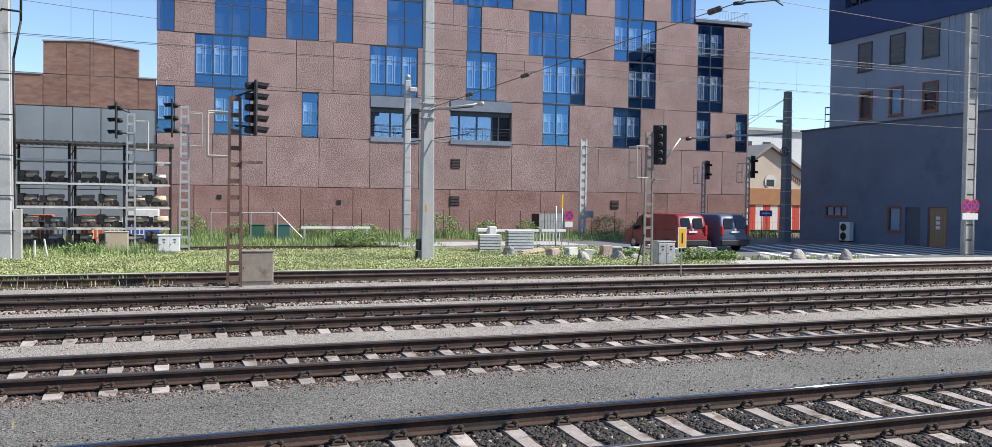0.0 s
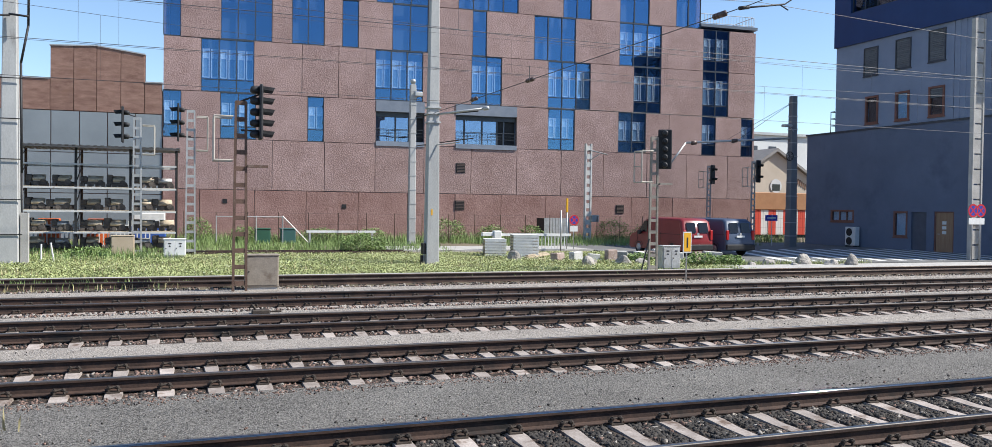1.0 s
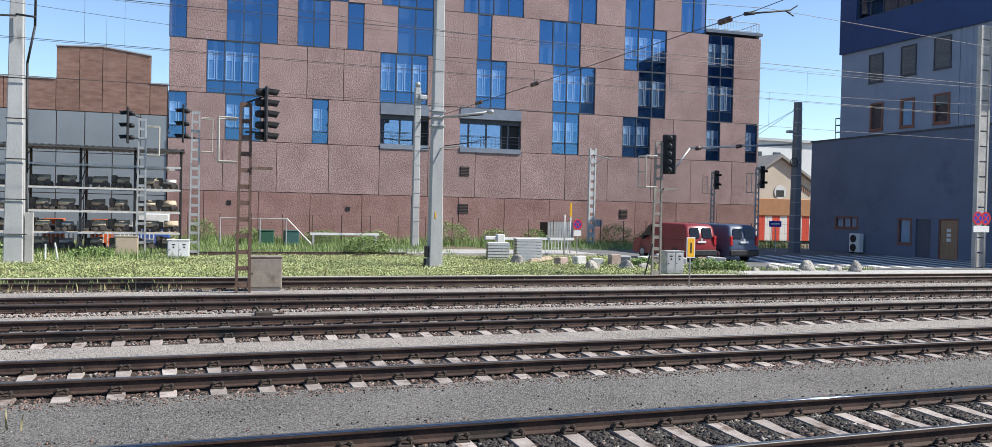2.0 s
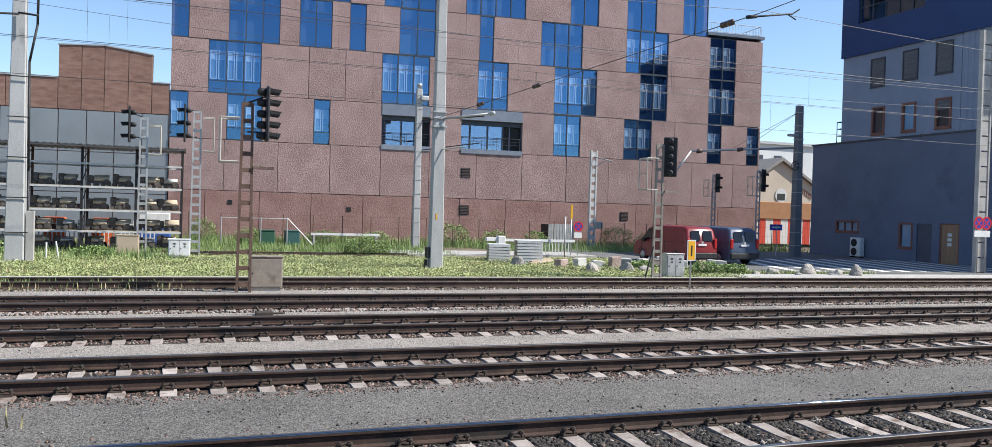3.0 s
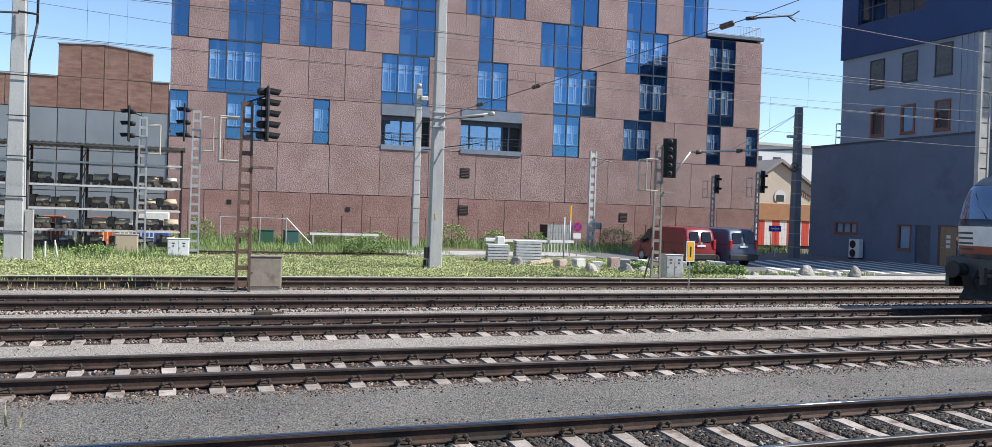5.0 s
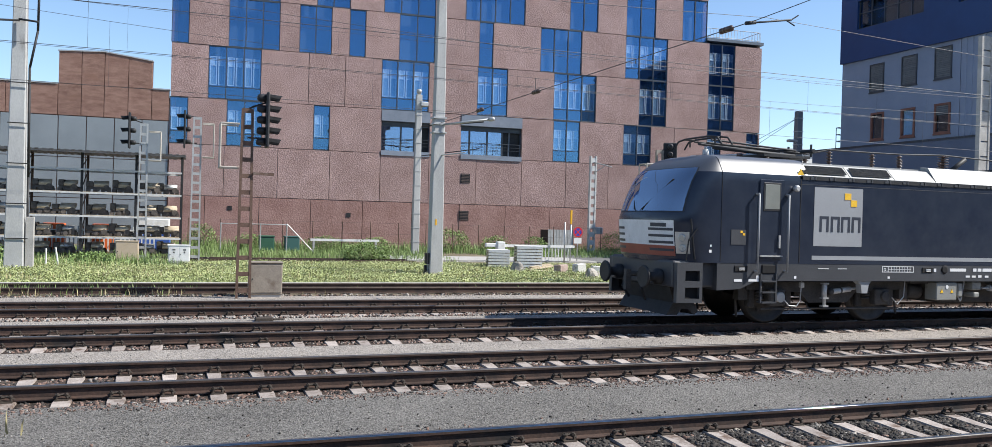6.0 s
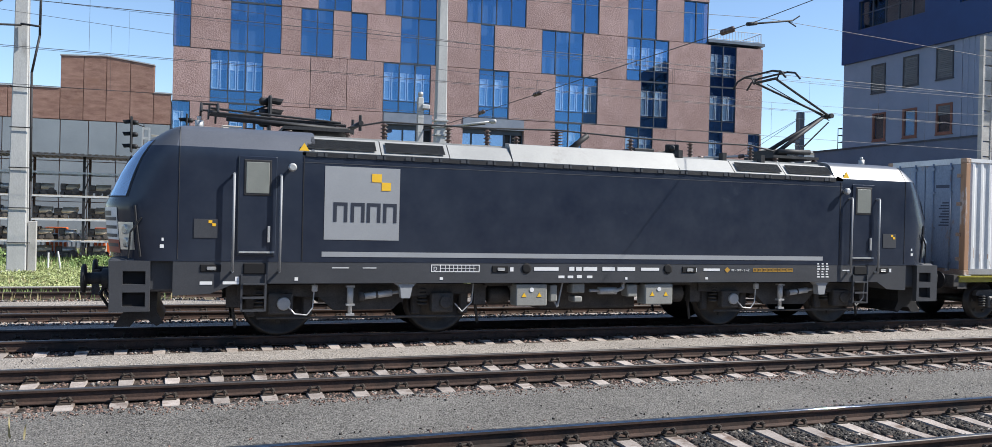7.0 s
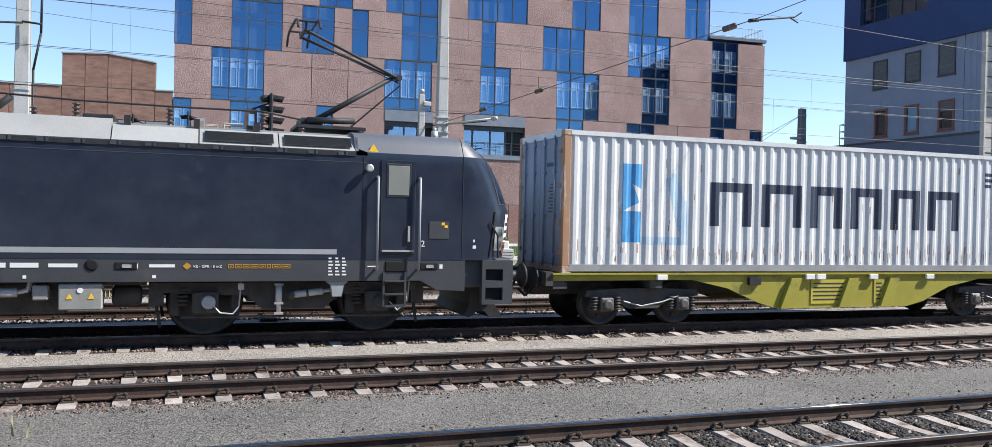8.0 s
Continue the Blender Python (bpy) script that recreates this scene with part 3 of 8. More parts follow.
    for y in (20.4,):
        part("downpipe", shape(tube, (-0.06, y, -0.2), (-0.06, y, 7.9), 0.05), ZINC, house)


corner_house()

# ---- behind the platform: a tower seen in the glass only, and an added wall ----
STATION = surface("station_plaster", (0.50, 0.52, 0.55), (0.66, 0.67, 0.69), 0.5, 0.85)
# Added unseen wall, kept dark to dim the reflections in the locomotive's side.
slab("wall_south", surface("unseen_dark_wall", (0.09, 0.085, 0.085), (0.15, 0.14, 0.14), 0.5, 0.85), -80, 44, -44, -36, -0.2, 9.0, "unseen dark wall added behind the platform for reflections", category="wall")
slab("wall_south_tower", STATION, 48, 110, -44, -34, -0.2, 27.0, "plain grey tower block wall", category="wall")


# ---- masts and overhead line ----
def tapered_mast(x, y, h, w0, w1, material, label, group="line masts", steps=True, z0=-0.25):
    mast = thing("catenary_mast", pose(x, y, z0), label, "mast", group)
    bm = bmesh.new()
    a = [bm.verts.new((sx * w0 / 2, sy * w0 * 0.45, 0)) for sx, sy in ((-1, -1), (1, -1), (1, 1), (-1, 1))]
    b = [bm.verts.new((sx * w1 / 2, sy * w1 * 0.45, h)) for sx, sy in ((-1, -1), (1, -1), (1, 1), (-1, 1))]
    for i in range(4):
        bm.faces.new((a[i], a[(i + 1) % 4], b[(i + 1) % 4], b[i]))
    bm.faces.new(b)
    bmesh.ops.bevel(bm, geom=[e for e in bm.edges], offset=0.03, segments=1, affect="EDGES")
    part("shaft", bm, material, mast)
    if steps:
        bm = bmesh.new()
        for k in range(int(h / 0.9)):
            z = 0.8 + k * 0.9
            w = w0 + (w1 - w0) * z / h
            box(bm, -w / 2 - 0.02, w / 2 + 0.02, -w * 0.45 - 0.02, w * 0.45 + 0.02, z, z + 0.05)
        part("bands", bm, ZINC, mast)
    return mast


mast_left = tapered_mast(-13.88, 19.17, 11.5, 0.66, 0.42, MAST_CONCRETE, "thick tapered concrete mast with black cable in the grass", steps=False)
bm = bmesh.new()
pipe(bm, [(0.42, -0.1, 0.2), (0.40, -0.1, 3.5), (0.36, -0.1, 7.6), (0.6, -0.1, 9.0), (0.62, -0.1, 11.4)], 0.045, 8)
for z in (1.2, 2.5, 4.0, 5.5, 7.0):
    tube(bm, (-0.3, -0.32, z), (0.46, -0.32, z), 0.02, 6)
part("cable", bm, BLACK_STEEL, mast_left, "black cable clipped to the mast")
bm = bmesh.new()
tube(bm, (0, -0.3, 9.3), (-2.6, -3.0, 8.6), 0.04, 8)
tube(bm, (0, -0.3, 9.35), (0.7, -0.6, 9.25), 0.04, 8)
tube(bm, (0, -0.3, 10.6), (-1.6, -2.0, 8.9), 0.03, 8)
part("bracket", bm, BLACK_STEEL, mast_left)
bm = bmesh.new()
box(bm, -0.55, 0.55, -0.55, 0.55, 0, 0.12)
part("footing", bm, CONCRETE, mast_left)
post = thing("concrete_post", pose(-13.38, 19.1, -0.22), "short pale concrete cable post beside the mast", "post")
part("post_body", shape(bevel_box, -0.14, 0.14, -0.1, 0.1, 0, 1.98, 0.015, 1), CONCRETE, post)

mast_mid = tapered_mast(1.83, 16.92, 12.6, 0.56, 0.34, MAST_CONCRETE, "tall tapered concrete mast standing in the grass", steps=False)
bm = bmesh.new()
bevel_box(bm, -0.42, -0.27, -0.2, 0.1, 0.5, 0.95, 0.02, 1)
bevel_box(bm, -0.46, -0.36, -0.12, 0.04, 0, 0.45, 0.02, 1)
part("switch_box", bm, BLACK_STEEL, mast_mid)
bm = bmesh.new()
tube(bm, (0.1, -0.2, 6.25), (1.7, -1.4, 6.45), 0.045, 8)
part("cantilever", bm, ZINC, mast_mid, "grey steel cantilever arm")
part("stay_arm", shape(tube, (0.1, -0.2, 5.0), (0.9, -0.9, 5.1), 0.025, 6), ZINC, mast_mid)
bm = bmesh.new()
lathe(bm, (1.7, -1.4, 6.45), (0.8, -0.6, 0.1), [(0.03, 0), (0.09, 0.04), (0.09, 0.22), (0.03, 0.26)], 10)
part("arm_insulator", bm, ZINC, mast_mid)
for z in (5.9, 6.25, 6.5):
    part("clamp_band", shape(box, -0.28, 0.28, -0.26, 0.26, z, z + 0.06), ZINC, mast_mid)
bm = bmesh.new()
box(bm, -0.09, -0.03, -0.245, -0.235, 2.1, 2.35)
part("number_bar", bm, YELLOW_SIGN, mast_mid)

thin_mast = tapered_mast(5.82, 35.48, 10.2, 0.46, 0.36, MAST_CONCRETE, "slim concrete mast with a floodlight near the wall")
bm = bmesh.new()
bevel_box(bm, 0.05, 0.55, -0.35, 0.1, 9.45, 9.75, 0.05, 2)
tube(bm, (0.1, -0.1, 9.3), (0.3, -0.1, 9.5), 0.04, 6)
insulator_rings = [(0.12, 0), (0.12, 0.12), (0.17, 0.14), (0.17, 0.3), (0.1, 0.36)]
part("floodlight", bm, ZINC, thin_mast)
part("mast_cap", shape(lathe, (0, 0, 10.2), (0, 0, 1), insulator_rings, 10), ZINC, thin_mast)
part("cantilever", shape(tube, (0.1, 0, 8.2), (3.2, -3.5, 8.35), 0.05, 8), BLACK_STEEL, thin_mast)
part("lower_arm", shape(tube, (0.1, 0, 6.3), (3.0, -3.4, 6.7), 0.03, 6), BLACK_STEEL, thin_mast)

dark_mast = tapered_mast(30.87, 29.85, 10.3, 0.62, 0.42, surface("grey_steel_mast", (0.14, 0.15, 0.17), (0.20, 0.21, 0.23), 1.5, 0.6, 0.3), "dark grey steel mast with a long arm beside the road")
bm = bmesh.new()
tube(bm, (0, 0, 7.45), (-8.1, 0.5, 6.85), 0.07, 8)
tube(bm, (-8.1, 0.5, 6.85), (-9.3, 0.6, 5.3), 0.06, 8)
part("cantilever", bm, ZINC, dark_mast, "long grey cantilever tube")
for q in (-4.2, -5.0):
    part("stay_wire", shape(tube, (0, 0, 9.9), (q, 0.3, 7.2), 0.014, 5), WIRE, dark_mast)
for q in ((-4.3, 0.25, 7.15), (-7.3, 0.45, 6.9)):
    part("arm_insulator", shape(lathe, q, (-0.9, 0, -0.15), [(0.06, 0), (0.14, 0.05), (0.14, 0.4), (0.06, 0.45)], 10), INSULATOR, dark_mast)
bm = bmesh.new()
tube(bm, (-0.1, -0.2, 7.9), (-0.5, -0.3, 8.2), 0.03, 6)
bevel_box(bm, -1.1, -0.4, -0.5, -0.15, 8.15, 8.32, 0.05, 2)
part("lamp", bm, ZINC, dark_mast, "grey street lamp head")
bm = bmesh.new()
for k in range(10):
    a, b = 2 * math.pi * k / 10, 2 * math.pi * (k + 1) / 10
    tube(bm, (-0.45 + 0.3 * math.cos(a), -0.3, 6.2 + 0.3 * math.sin(a)), (-0.45 + 0.3 * math.cos(b), -0.3, 6.2 + 0.3 * math.sin(b)), 0.03, 5)
for k in range(4):
    a = math.pi * k / 4
    tube(bm, (-0.45 - 0.28 * math.cos(a), -0.3, 6.2 - 0.28 * math.sin(a)), (-0.45 + 0.28 * math.cos(a), -0.3, 6.2 + 0.28 * math.sin(a)), 0.015, 4)
part("tension_wheel", bm, BLACK_STEEL, dark_mast)


def holed_mast(x, y, h, w, label, rungs, material=MAST_CONCRETE, fill=0.45):
    """Two flanges with webs between them."""
    mast = thing("lattice_mast", pose(x, y, -0.22), label, "mast", "lattice masts")
    for s in (-1, 1):
        part("flange", shape(box, s * w / 2 - 0.05, s * w / 2 + 0.05, -0.12, 0.12, 0, h), material, mast)
    for k in range(rungs):
        z = h * k / rungs + 0.1
        bm = bmesh.new()
        box(bm, -w / 2 + 0.05, w / 2 - 0.05, -0.09, 0.09, z, z + h / rungs * fill)
        part("web", bm, material, mast)
    return mast


far_mast = holed_mast(19.62, 38.1, 7.15, 0.42, "pale perforated concrete mast near the red wall", 12, surface("pale_limed_concrete", (0.46, 0.45, 0.43), (0.66, 0.65, 0.62), 2, 0.85, 0, 0.003, 40, 0, (0.3, 0.28, 0.25), 1.5, 0.62), 0.6)
part("bracket", shape(tube, (0, -0.1, 6.7), (1.0, -1.0, 6.35), 0.04, 6), ZINC, far_mast)
part("stay", shape(tube, (0, -0.1, 5.9), (0.6, -0.6, 6.4), 0.03, 6), ZINC, far_mast)
part("junction_box", shape(bevel_box, 0.2, 0.75, -0.35, -0.1, 1.5, 2.0, 0.02, 1), ZINC, far_mast)

white_mast = holed_mast(30.55, 15.47, 12.5, 0.62, "pale perforated concrete mast at the road with no-parking signs", 16, CONCRETE, 0.9)
SIGN_BLUE, SIGN_RED = plain("sign_blue", (0.03, 0.05, 0.35), 0.5), plain("sign_red", (0.55, 0.02, 0.03), 0.5)


def round_sign(x, y, z, h, r, name="no_parking_sign"):
    sign = thing(name, pose(x, y, h), "round blue no-parking sign with red cross on a thin post", "road sign", "parking signs")
    part("post", shape(tube, (0, 0.03, 0), (0, 0.03, z + r), 0.03, 8), ZINC, sign)
    part("disc", shape(lathe, (0, 0, z), (0, -1, 0), [(r * 0.8, 0), (r * 0.8, 0.015)], 24), SIGN_BLUE, sign)
    bm = bmesh.new()
    ring = [[bm.verts.new((q * math.cos(2 * math.pi * k / 24), -d, z + q * math.sin(2 * math.pi * k / 24))) for k in range(24)] for q, d in ((r, 0.0), (r, 0.02), (r * 0.76, 0.02), (r * 0.76, 0.0))]
    for i in range(4):
        for k in range(24):
            bm.faces.new((ring[i][k], ring[i][(k + 1) % 24], ring[(i + 1) % 4][(k + 1) % 24], ring[(i + 1) % 4][k]))
    for a in (math.pi / 4, -math.pi / 4):
        d = Vector((math.cos(a), 0, math.sin(a))) * r * 0.78
        o = Vector((-d.z, 0, d.x)).normalized() * r * 0.1
        v = [bm.verts.new(Vector((0, -0.019 - 0.001 * (a > 0), z)) + p) for p in (d + o, -d + o, -d - o, d - o)]
        bm.faces.new(v)
    part("ring", bm, SIGN_RED, sign)
    bm = bmesh.new()
    box(bm, -r * 0.8, r * 0.8, -0.01, 0.01, z - r - 0.36, z - r - 0.04)
    part("plate", bm, WHITE_PAINT, sign)
    return sign


round_sign(29.75, 14.9, 2.55, -0.16, 0.34)
round_sign(30.4, 15.0, 2.55, -0.16, 0.34)
round_sign(13.35, 27.3, 1.75, -0.2, 0.30)


def wire(name, pts, r, label):
    bm = bmesh.new()
    pipe(bm, pts, r, 5)
    return tagged(part(name, bm, WIRE), label, "wire")


def catenary(y, contact, carrier, sag, x0, x1, span, shift):
    """One overhead line: a level contact wire, a sagging carrier and droppers."""
    line = thing("overhead_line", pose(0, y, 0), "thin dark overhead line with contact wire, carrier and droppers", "overhead line", "overhead lines")
    part("contact_wire", shape(pipe, [(x0, 0, contact), (x1, 0, contact)], 0.007, 5), WIRE, line)
    pts, drops = [], bmesh.new()
    x = x0
    while x <= x1:
        f = ((x - shift) % span) / span
        z = carrier + sag * (4 * (f - 0.5) ** 2)
        pts.append((x, 0, z))
        if 0.08 < f < 0.92 and len(pts) % 3 == 0:
            tube(drops, (x, 0, contact), (x, 0, z), 0.004, 4)
        x += 2.5
    part("carrier_wire", shape(pipe, pts, 0.006, 5), WIRE, line)
    if y == 4.2:
        part("hanger", shape(tube, (3.84, 0, 6.63), (3.84, 0, 6.77), 0.012, 5), WIRE, line)
    if y == 9.4:
        part("hanger", shape(tube, (3.0, 0, 6.46), (3.0, 0, 6.94), 0.012, 5), WIRE, line)
    part("droppers", drops, WIRE, line, kind="stuff")


catenary(0.0, 5.84, 6.55, 0.6, -60, 100, 50, 5.2)
catenary(4.2, 5.74, 6.60, 0.9, -60, 100, 50, -15)
catenary(9.4, 5.60, 6.85, 0.9, -60, 100, 50, -15)
catenary(16.2, 7.75, 9.2, 0.4, -60, 100, 60, -20)
wire("cross_wire", [(1.83, 16.7, 6.06), (4.55, -0.2, 7.0)], 0.012, "thin stay wire across the tracks to the mast")
wire("cross_wire", [(4.55, -0.2, 7.0), (5.8, -3.0, 7.6), (7.5, -6.5, 8.4)], 0.010, "thin stay wire rising over the tracks")
bm = bmesh.new()
tube(bm, (4.35, -0.05, 6.93), (5.65, -0.05, 7.15), 0.022, 8)
tube(bm, (5.65, -0.05, 7.15), (5.85, -0.05, 7.28), 0.018, 6)
tube(bm, (5.5, -0.05, 7.125), (5.75, -0.05, 7.02), 0.016, 6)
tube(bm, (4.35, -0.05, 6.93), (4.62, -0.05, 6.98), 0.045, 8)
tagged(part("registration_arm", bm, BLACK_STEEL), "short grey steadying arm hanging on the overhead wires", "line fitting")
for y in (13.5, 9.6, 1.0):
    f = (16.7 - y) / 16.9
    p, d = (1.83 + 2.72 * f, y, 6.06 + 0.94 * f), (2.72, -16.9, 0.94)
    bm = bmesh.new()
    lathe(bm, p, d, [(0.02, 0), (0.075, 0.05), (0.075, 0.12), (0.05, 0.14), (0.075, 0.16), (0.075, 0.22), (0.05, 0.24), (0.075, 0.26), (0.075, 0.42), (0.02, 0.46)], 10)
    tagged(part("line_insulator", bm, INSULATOR), "small dark ribbed insulator on the stay wire", "insulator", "stay wire insulators")


# ---- signals ----
CAGE_PALE = surface("pale_cage_paint", (0.36, 0.33, 0.28), (0.50, 0.46, 0.40), 4, 0.6, 0.1, 0, 40, 0, (0.24, 0.15, 0.10), 3, 0.6)


def signal(x, y, h, material, head_x, head_z0, head_z1, facing, cage_side, cage_z0, cage_z1, lamps, label, w=0.34, board=None):
    sig = thing("railway_signal", pose(x, y, -0.22), label, "signal", "yard signals")
    o = 0.22
    for s in (-1, 1):
        v0, v1 = s * w / 2 * 1.15, s * w / 2 * 0.85
        bm = bmesh.new()
        q = [bm.verts.new((c + d, e, zz)) for c, zz in ((v0, 0), (v1, h + o)) for d, e in ((-0.035, -0.04), (0.035, -0.04), (0.035, 0.04), (-0.035, 0.04))]
        for f in ((0, 1, 5, 4), (1, 2, 6, 5), (2, 3, 7, 6), (3, 0, 4, 7), (4, 5, 6, 7), (3, 2, 1, 0)):
            bm.faces.new([q[i] for i in f])
        part("upright", bm, material, sig)
    n = int(h / 0.42)
    for k in range(n + 1):
        z = 0.25 + (h + o - 0.3) * k / n
        part("rung", shape(box, -w / 2 + 0.02, w / 2 - 0.02, -0.03, 0.03, z - 0.06, z + 0.06), material, sig)
    # signal head
    bm = bmesh.new()
    bevel_box(bm, -0.045, 0.045, -0.26, 0.26, head_z0 + o, head_z1 + o, 0.04, 2)
    board_ob = new("signal_head", mesh_of("signal_head", bm, BLACK_STEEL))
    board_ob.parent = sig
    board_ob.matrix_local = Matrix.Translation((head_x, -0.05, 0)) @ Matrix.Rotation(facing, 4, "Z")
    tagged(board_ob, "tall black lamp board with hoods")
    for k in range(lamps):
        z = head_z0 + o + (head_z1 - head_z0) * (k + 0.5) / lamps
        bm = bmesh.new()
        lathe(bm, (-0.28, 0, z), (1, 0, 0), [(0.06, 0), (0.1, 0.05), (0.11, 0.24)], 12)
        part("lamp_housing", bm, BLACK_STEEL, board_ob)
        bm = bmesh.new()
        r = 0.12
        prev = None
        for i in range(9):
            a = math.radians(-20 + 220 * i / 8)
            pr = [bm.verts.new((0.045, r * math.cos(a), z + r * math.sin(a))), bm.verts.new((0.40 - 0.1 * abs(i - 4) / 4, r * math.cos(a), z + r * math.sin(a) - 0.03))]
            if prev:
                bm.faces.new((prev[0], prev[1], pr[1], pr[0]))
            prev = pr
        bmesh.ops.solidify(bm, geom=bm.faces[:], thickness=0.012)
        part("hood", bm, BLACK_STEEL, board_ob)
        part("lens", shape(lathe, (0.045, 0, z), (1, 0, 0), [(0.095, 0), (0.095, 0.01), (0.06, 0.03)], 14), LENS_DARK, board_ob)
    for z in (head_z0 + 0.25 + o, head_z1 - 0.25 + o):
        part("head_bracket", shape(tube, (0, 0, min(z, h + o)), (head_x, -0.03, z), 0.025, 6), BLACK_STEEL, sig)
    # cage for the fitter
    c0, c1 = cage_z0 + o, cage_z1 + o
    xs = cage_side * (w / 2 + 0.06), cage_side * (w / 2 + 0.55)
    for yy in (-0.28, 0.28):
        part("cage_hoop", shape(pipe, [(xs[0], yy, c1), (xs[1], yy, c1), (xs[1], yy, c0), (xs[0], yy, c0)], 0.026, 6), CAGE_PALE, sig, "pale tubular safety cage")
    for z in (c0, c1, (c0 + c1) / 2):
        part("cage_bar", shape(tube, (xs[1], -0.28, z), (xs[1], 0.28, z), 0.02, 6), CAGE_PALE, sig)
    if board:
        bm = bmesh.new()
        box(bm, board[0], board[0] + 0.55, -0.1, 0.1, board[1] + o, board[1] + 0.07 + o)
        part("step_plate", bm, material, sig)
    return sig


signal(-6.34, 7.36, 5.0, RUST_STEEL, 0.52, 3.96, 5.47, 0.0, -1, 3.37, 4.55, 5, "rusty lattice signal post with black five-lamp head", 0.30, (0.18, 3.2))
signal(-7.51, 24.73, 6.5, ZINC, -0.55, 5.04, 6.78, math.pi, 1, 4.65, 6.2, 3, "grey lattice signal post with black lamp head by the rack", 0.36)
signal(-9.76, 24.22, 6.0, ZINC, -0.6, 4.86, 6.46, math.pi, 1, 4.36, 5.65, 3, "grey lattice signal post with black lamp head by the rack", 0.32)
signal(8.88, 11.13, 4.95, OLD_ZINC, 0.42, 3.75, 5.25, radians(62), -1, 3.23, 4.4, 5, "grey lattice signal post with black lamp head seen from behind", 0.30, (0.2, 3.15))
signal(28.7, 36.3, 5.5, ZINC, 0.30, 4.2, 5.6, radians(-70), -1, 3.9, 5.1, 2, "slim grey signal post with black head near the wall", 0.28)
signal(29.09, 31.64, 5.65, ZINC, 0.38, 4.2, 5.75, radians(-70), -1, 3.9, 5.2, 2, "slim grey signal post with black head beside the vans", 0.28)
brace = thing("signal_brace", pose(8.6, 11.1, -0.2), "dark steel brace leaning against a signal post", "brace")
part("strut", shape(tube, (-0.25, 0, 0), (0.1, 0, 1.3), 0.03, 6), BLACK_STEEL, brace)


# ---- cabinets beside the track ----
def cabinet(x, y, w, d, h, material, label, doors=1, lid=True, rz=0.0):
    cab = thing("trackside_cabinet", pose(x, y, -0.22, 0, 0, rz), label, "cabinet", "trackside cabinets")
    part("body", shape(bevel_box, -w / 2, w / 2, -d / 2, d / 2, 0.1, h, 0.015, 1), material, cab)
    for k in range(doors):
        x0 = -w / 2 + 0.02 + (w - 0.04) * k / doors
        door = part("door", shape(bevel_box, x0 + 0.01, x0 + (w - 0.04) / doors - 0.01, -d / 2 - 0.018, -d / 2, 0.16, h - 0.05, 0.006, 1), material, cab)
        part("lock", shape(tube, (x0 + 0.07, -d / 2 - 0.02, h * 0.55), (x0 + 0.07, -d / 2 - 0.05, h * 0.55), 0.02, 8), BLACK_STEEL, door)
        if doors > 1:
            bm = bmesh.new()
            extrude_poly(bm, [(x0 + w / doors / 2 - 0.05, h - 0.32), (x0 + w / doors / 2 + 0.05, h - 0.32), (x0 + w / doors / 2, h - 0.24)], -d / 2 - 0.024, -d / 2 - 0.017)
            box(bm, x0 + w / doors / 2 - 0.06, x0 + w / doors / 2 + 0.06, -d / 2 - 0.024, -d / 2 - 0.017, h - 0.2, h - 0.15)
            part("sign_marks", bm, BLACK_STEEL, door)
    if lid:
        part("lid", shape(bevel_box, -w / 2 - 0.02, w / 2 + 0.02, -d / 2 - 0.03, d / 2 + 0.02, h, h + 0.035, 0.008, 1), material, cab)
    part("plinth", shape(box, -w / 2 + 0.03, w / 2 - 0.03, -d / 2 + 0.03, d / 2 - 0.03, -0.03, 0.1), CONCRETE, cab)


OLD_BOX = surface("stained_grey_sheet", (0.22, 0.185, 0.15), (0.34, 0.295, 0.24), 3, 0.6, 0.2, 0.002, 30, 0, (0.17, 0.13, 0.10), 2.2, 0.58)
BEIGE = surface("beige_sheet", (0.42, 0.33, 0.23), (0.52, 0.42, 0.31), 2, 0.6, 0, 0.002, 30, 0)
cabinet(-5.72, 7.88, 0.90, 0.5, 0.98, OLD_BOX, "stained grey sheet metal cabinet beside the rusty signal", 1)
cabinet(10.05, 11.9, 0.78, 0.45, 1.0, ZINC, "grey two-door metal cabinet beside a signal", 2)
cabinet(-10.29, 23.6, 0.92, 0.5, 0.95, BEIGE, "beige metal cabinet in the grass by the rack", 1)
cabinet(-8.15, 22.67, 0.90, 0.5, 0.84, WHITE_PAINT, "white two-door metal cabinet in the grass", 2)
stub = thing("point_lock_box", pose(-6.1, 2.35, -0.2), "low dark iron box beside the rails", "trackside box")
part("body", shape(bevel_box, -0.28, 0.1, -0.12, 0.12, 0, 0.10, 0.02, 1), CLIP, stub)
part("lever", shape(tube, (-0.2, 0, 0.1), (-0.26, 0, 0.2), 0.03, 6), CLIP, stub)
part("rod", shape(tube, (0.1, 0, 0.05), (0.35, 0, 0.05), 0.02, 6), CLIP, stub)

sign = thing("track_number_sign", pose(8.0, 7.49, -0.22), "small yellow board with a black 1 on a post", "sign")
part("post", shape(tube, (0, 0.03, 0), (0, 0.03, 1.6), 0.025, 8), ZINC, sign)
plate = part("board", shape(box, -0.16, 0.16, -0.015, 0.015, 1.0, 1.70), WHITE_PAINT, sign, "white-edged yellow board")
part("field", shape(box, -0.13, 0.13, -0.02, -0.014, 1.04, 1.66), YELLOW_SIGN, plate)
one = bpy.data.curves.new("digit", "FONT")
one.body, one.size, one.extrude, one.align_x = "1", 0.5, 0.003, "CENTER"
one.materials.append(BLACK_STEEL)
one_ob = new("digit", one)
one_ob.parent = plate
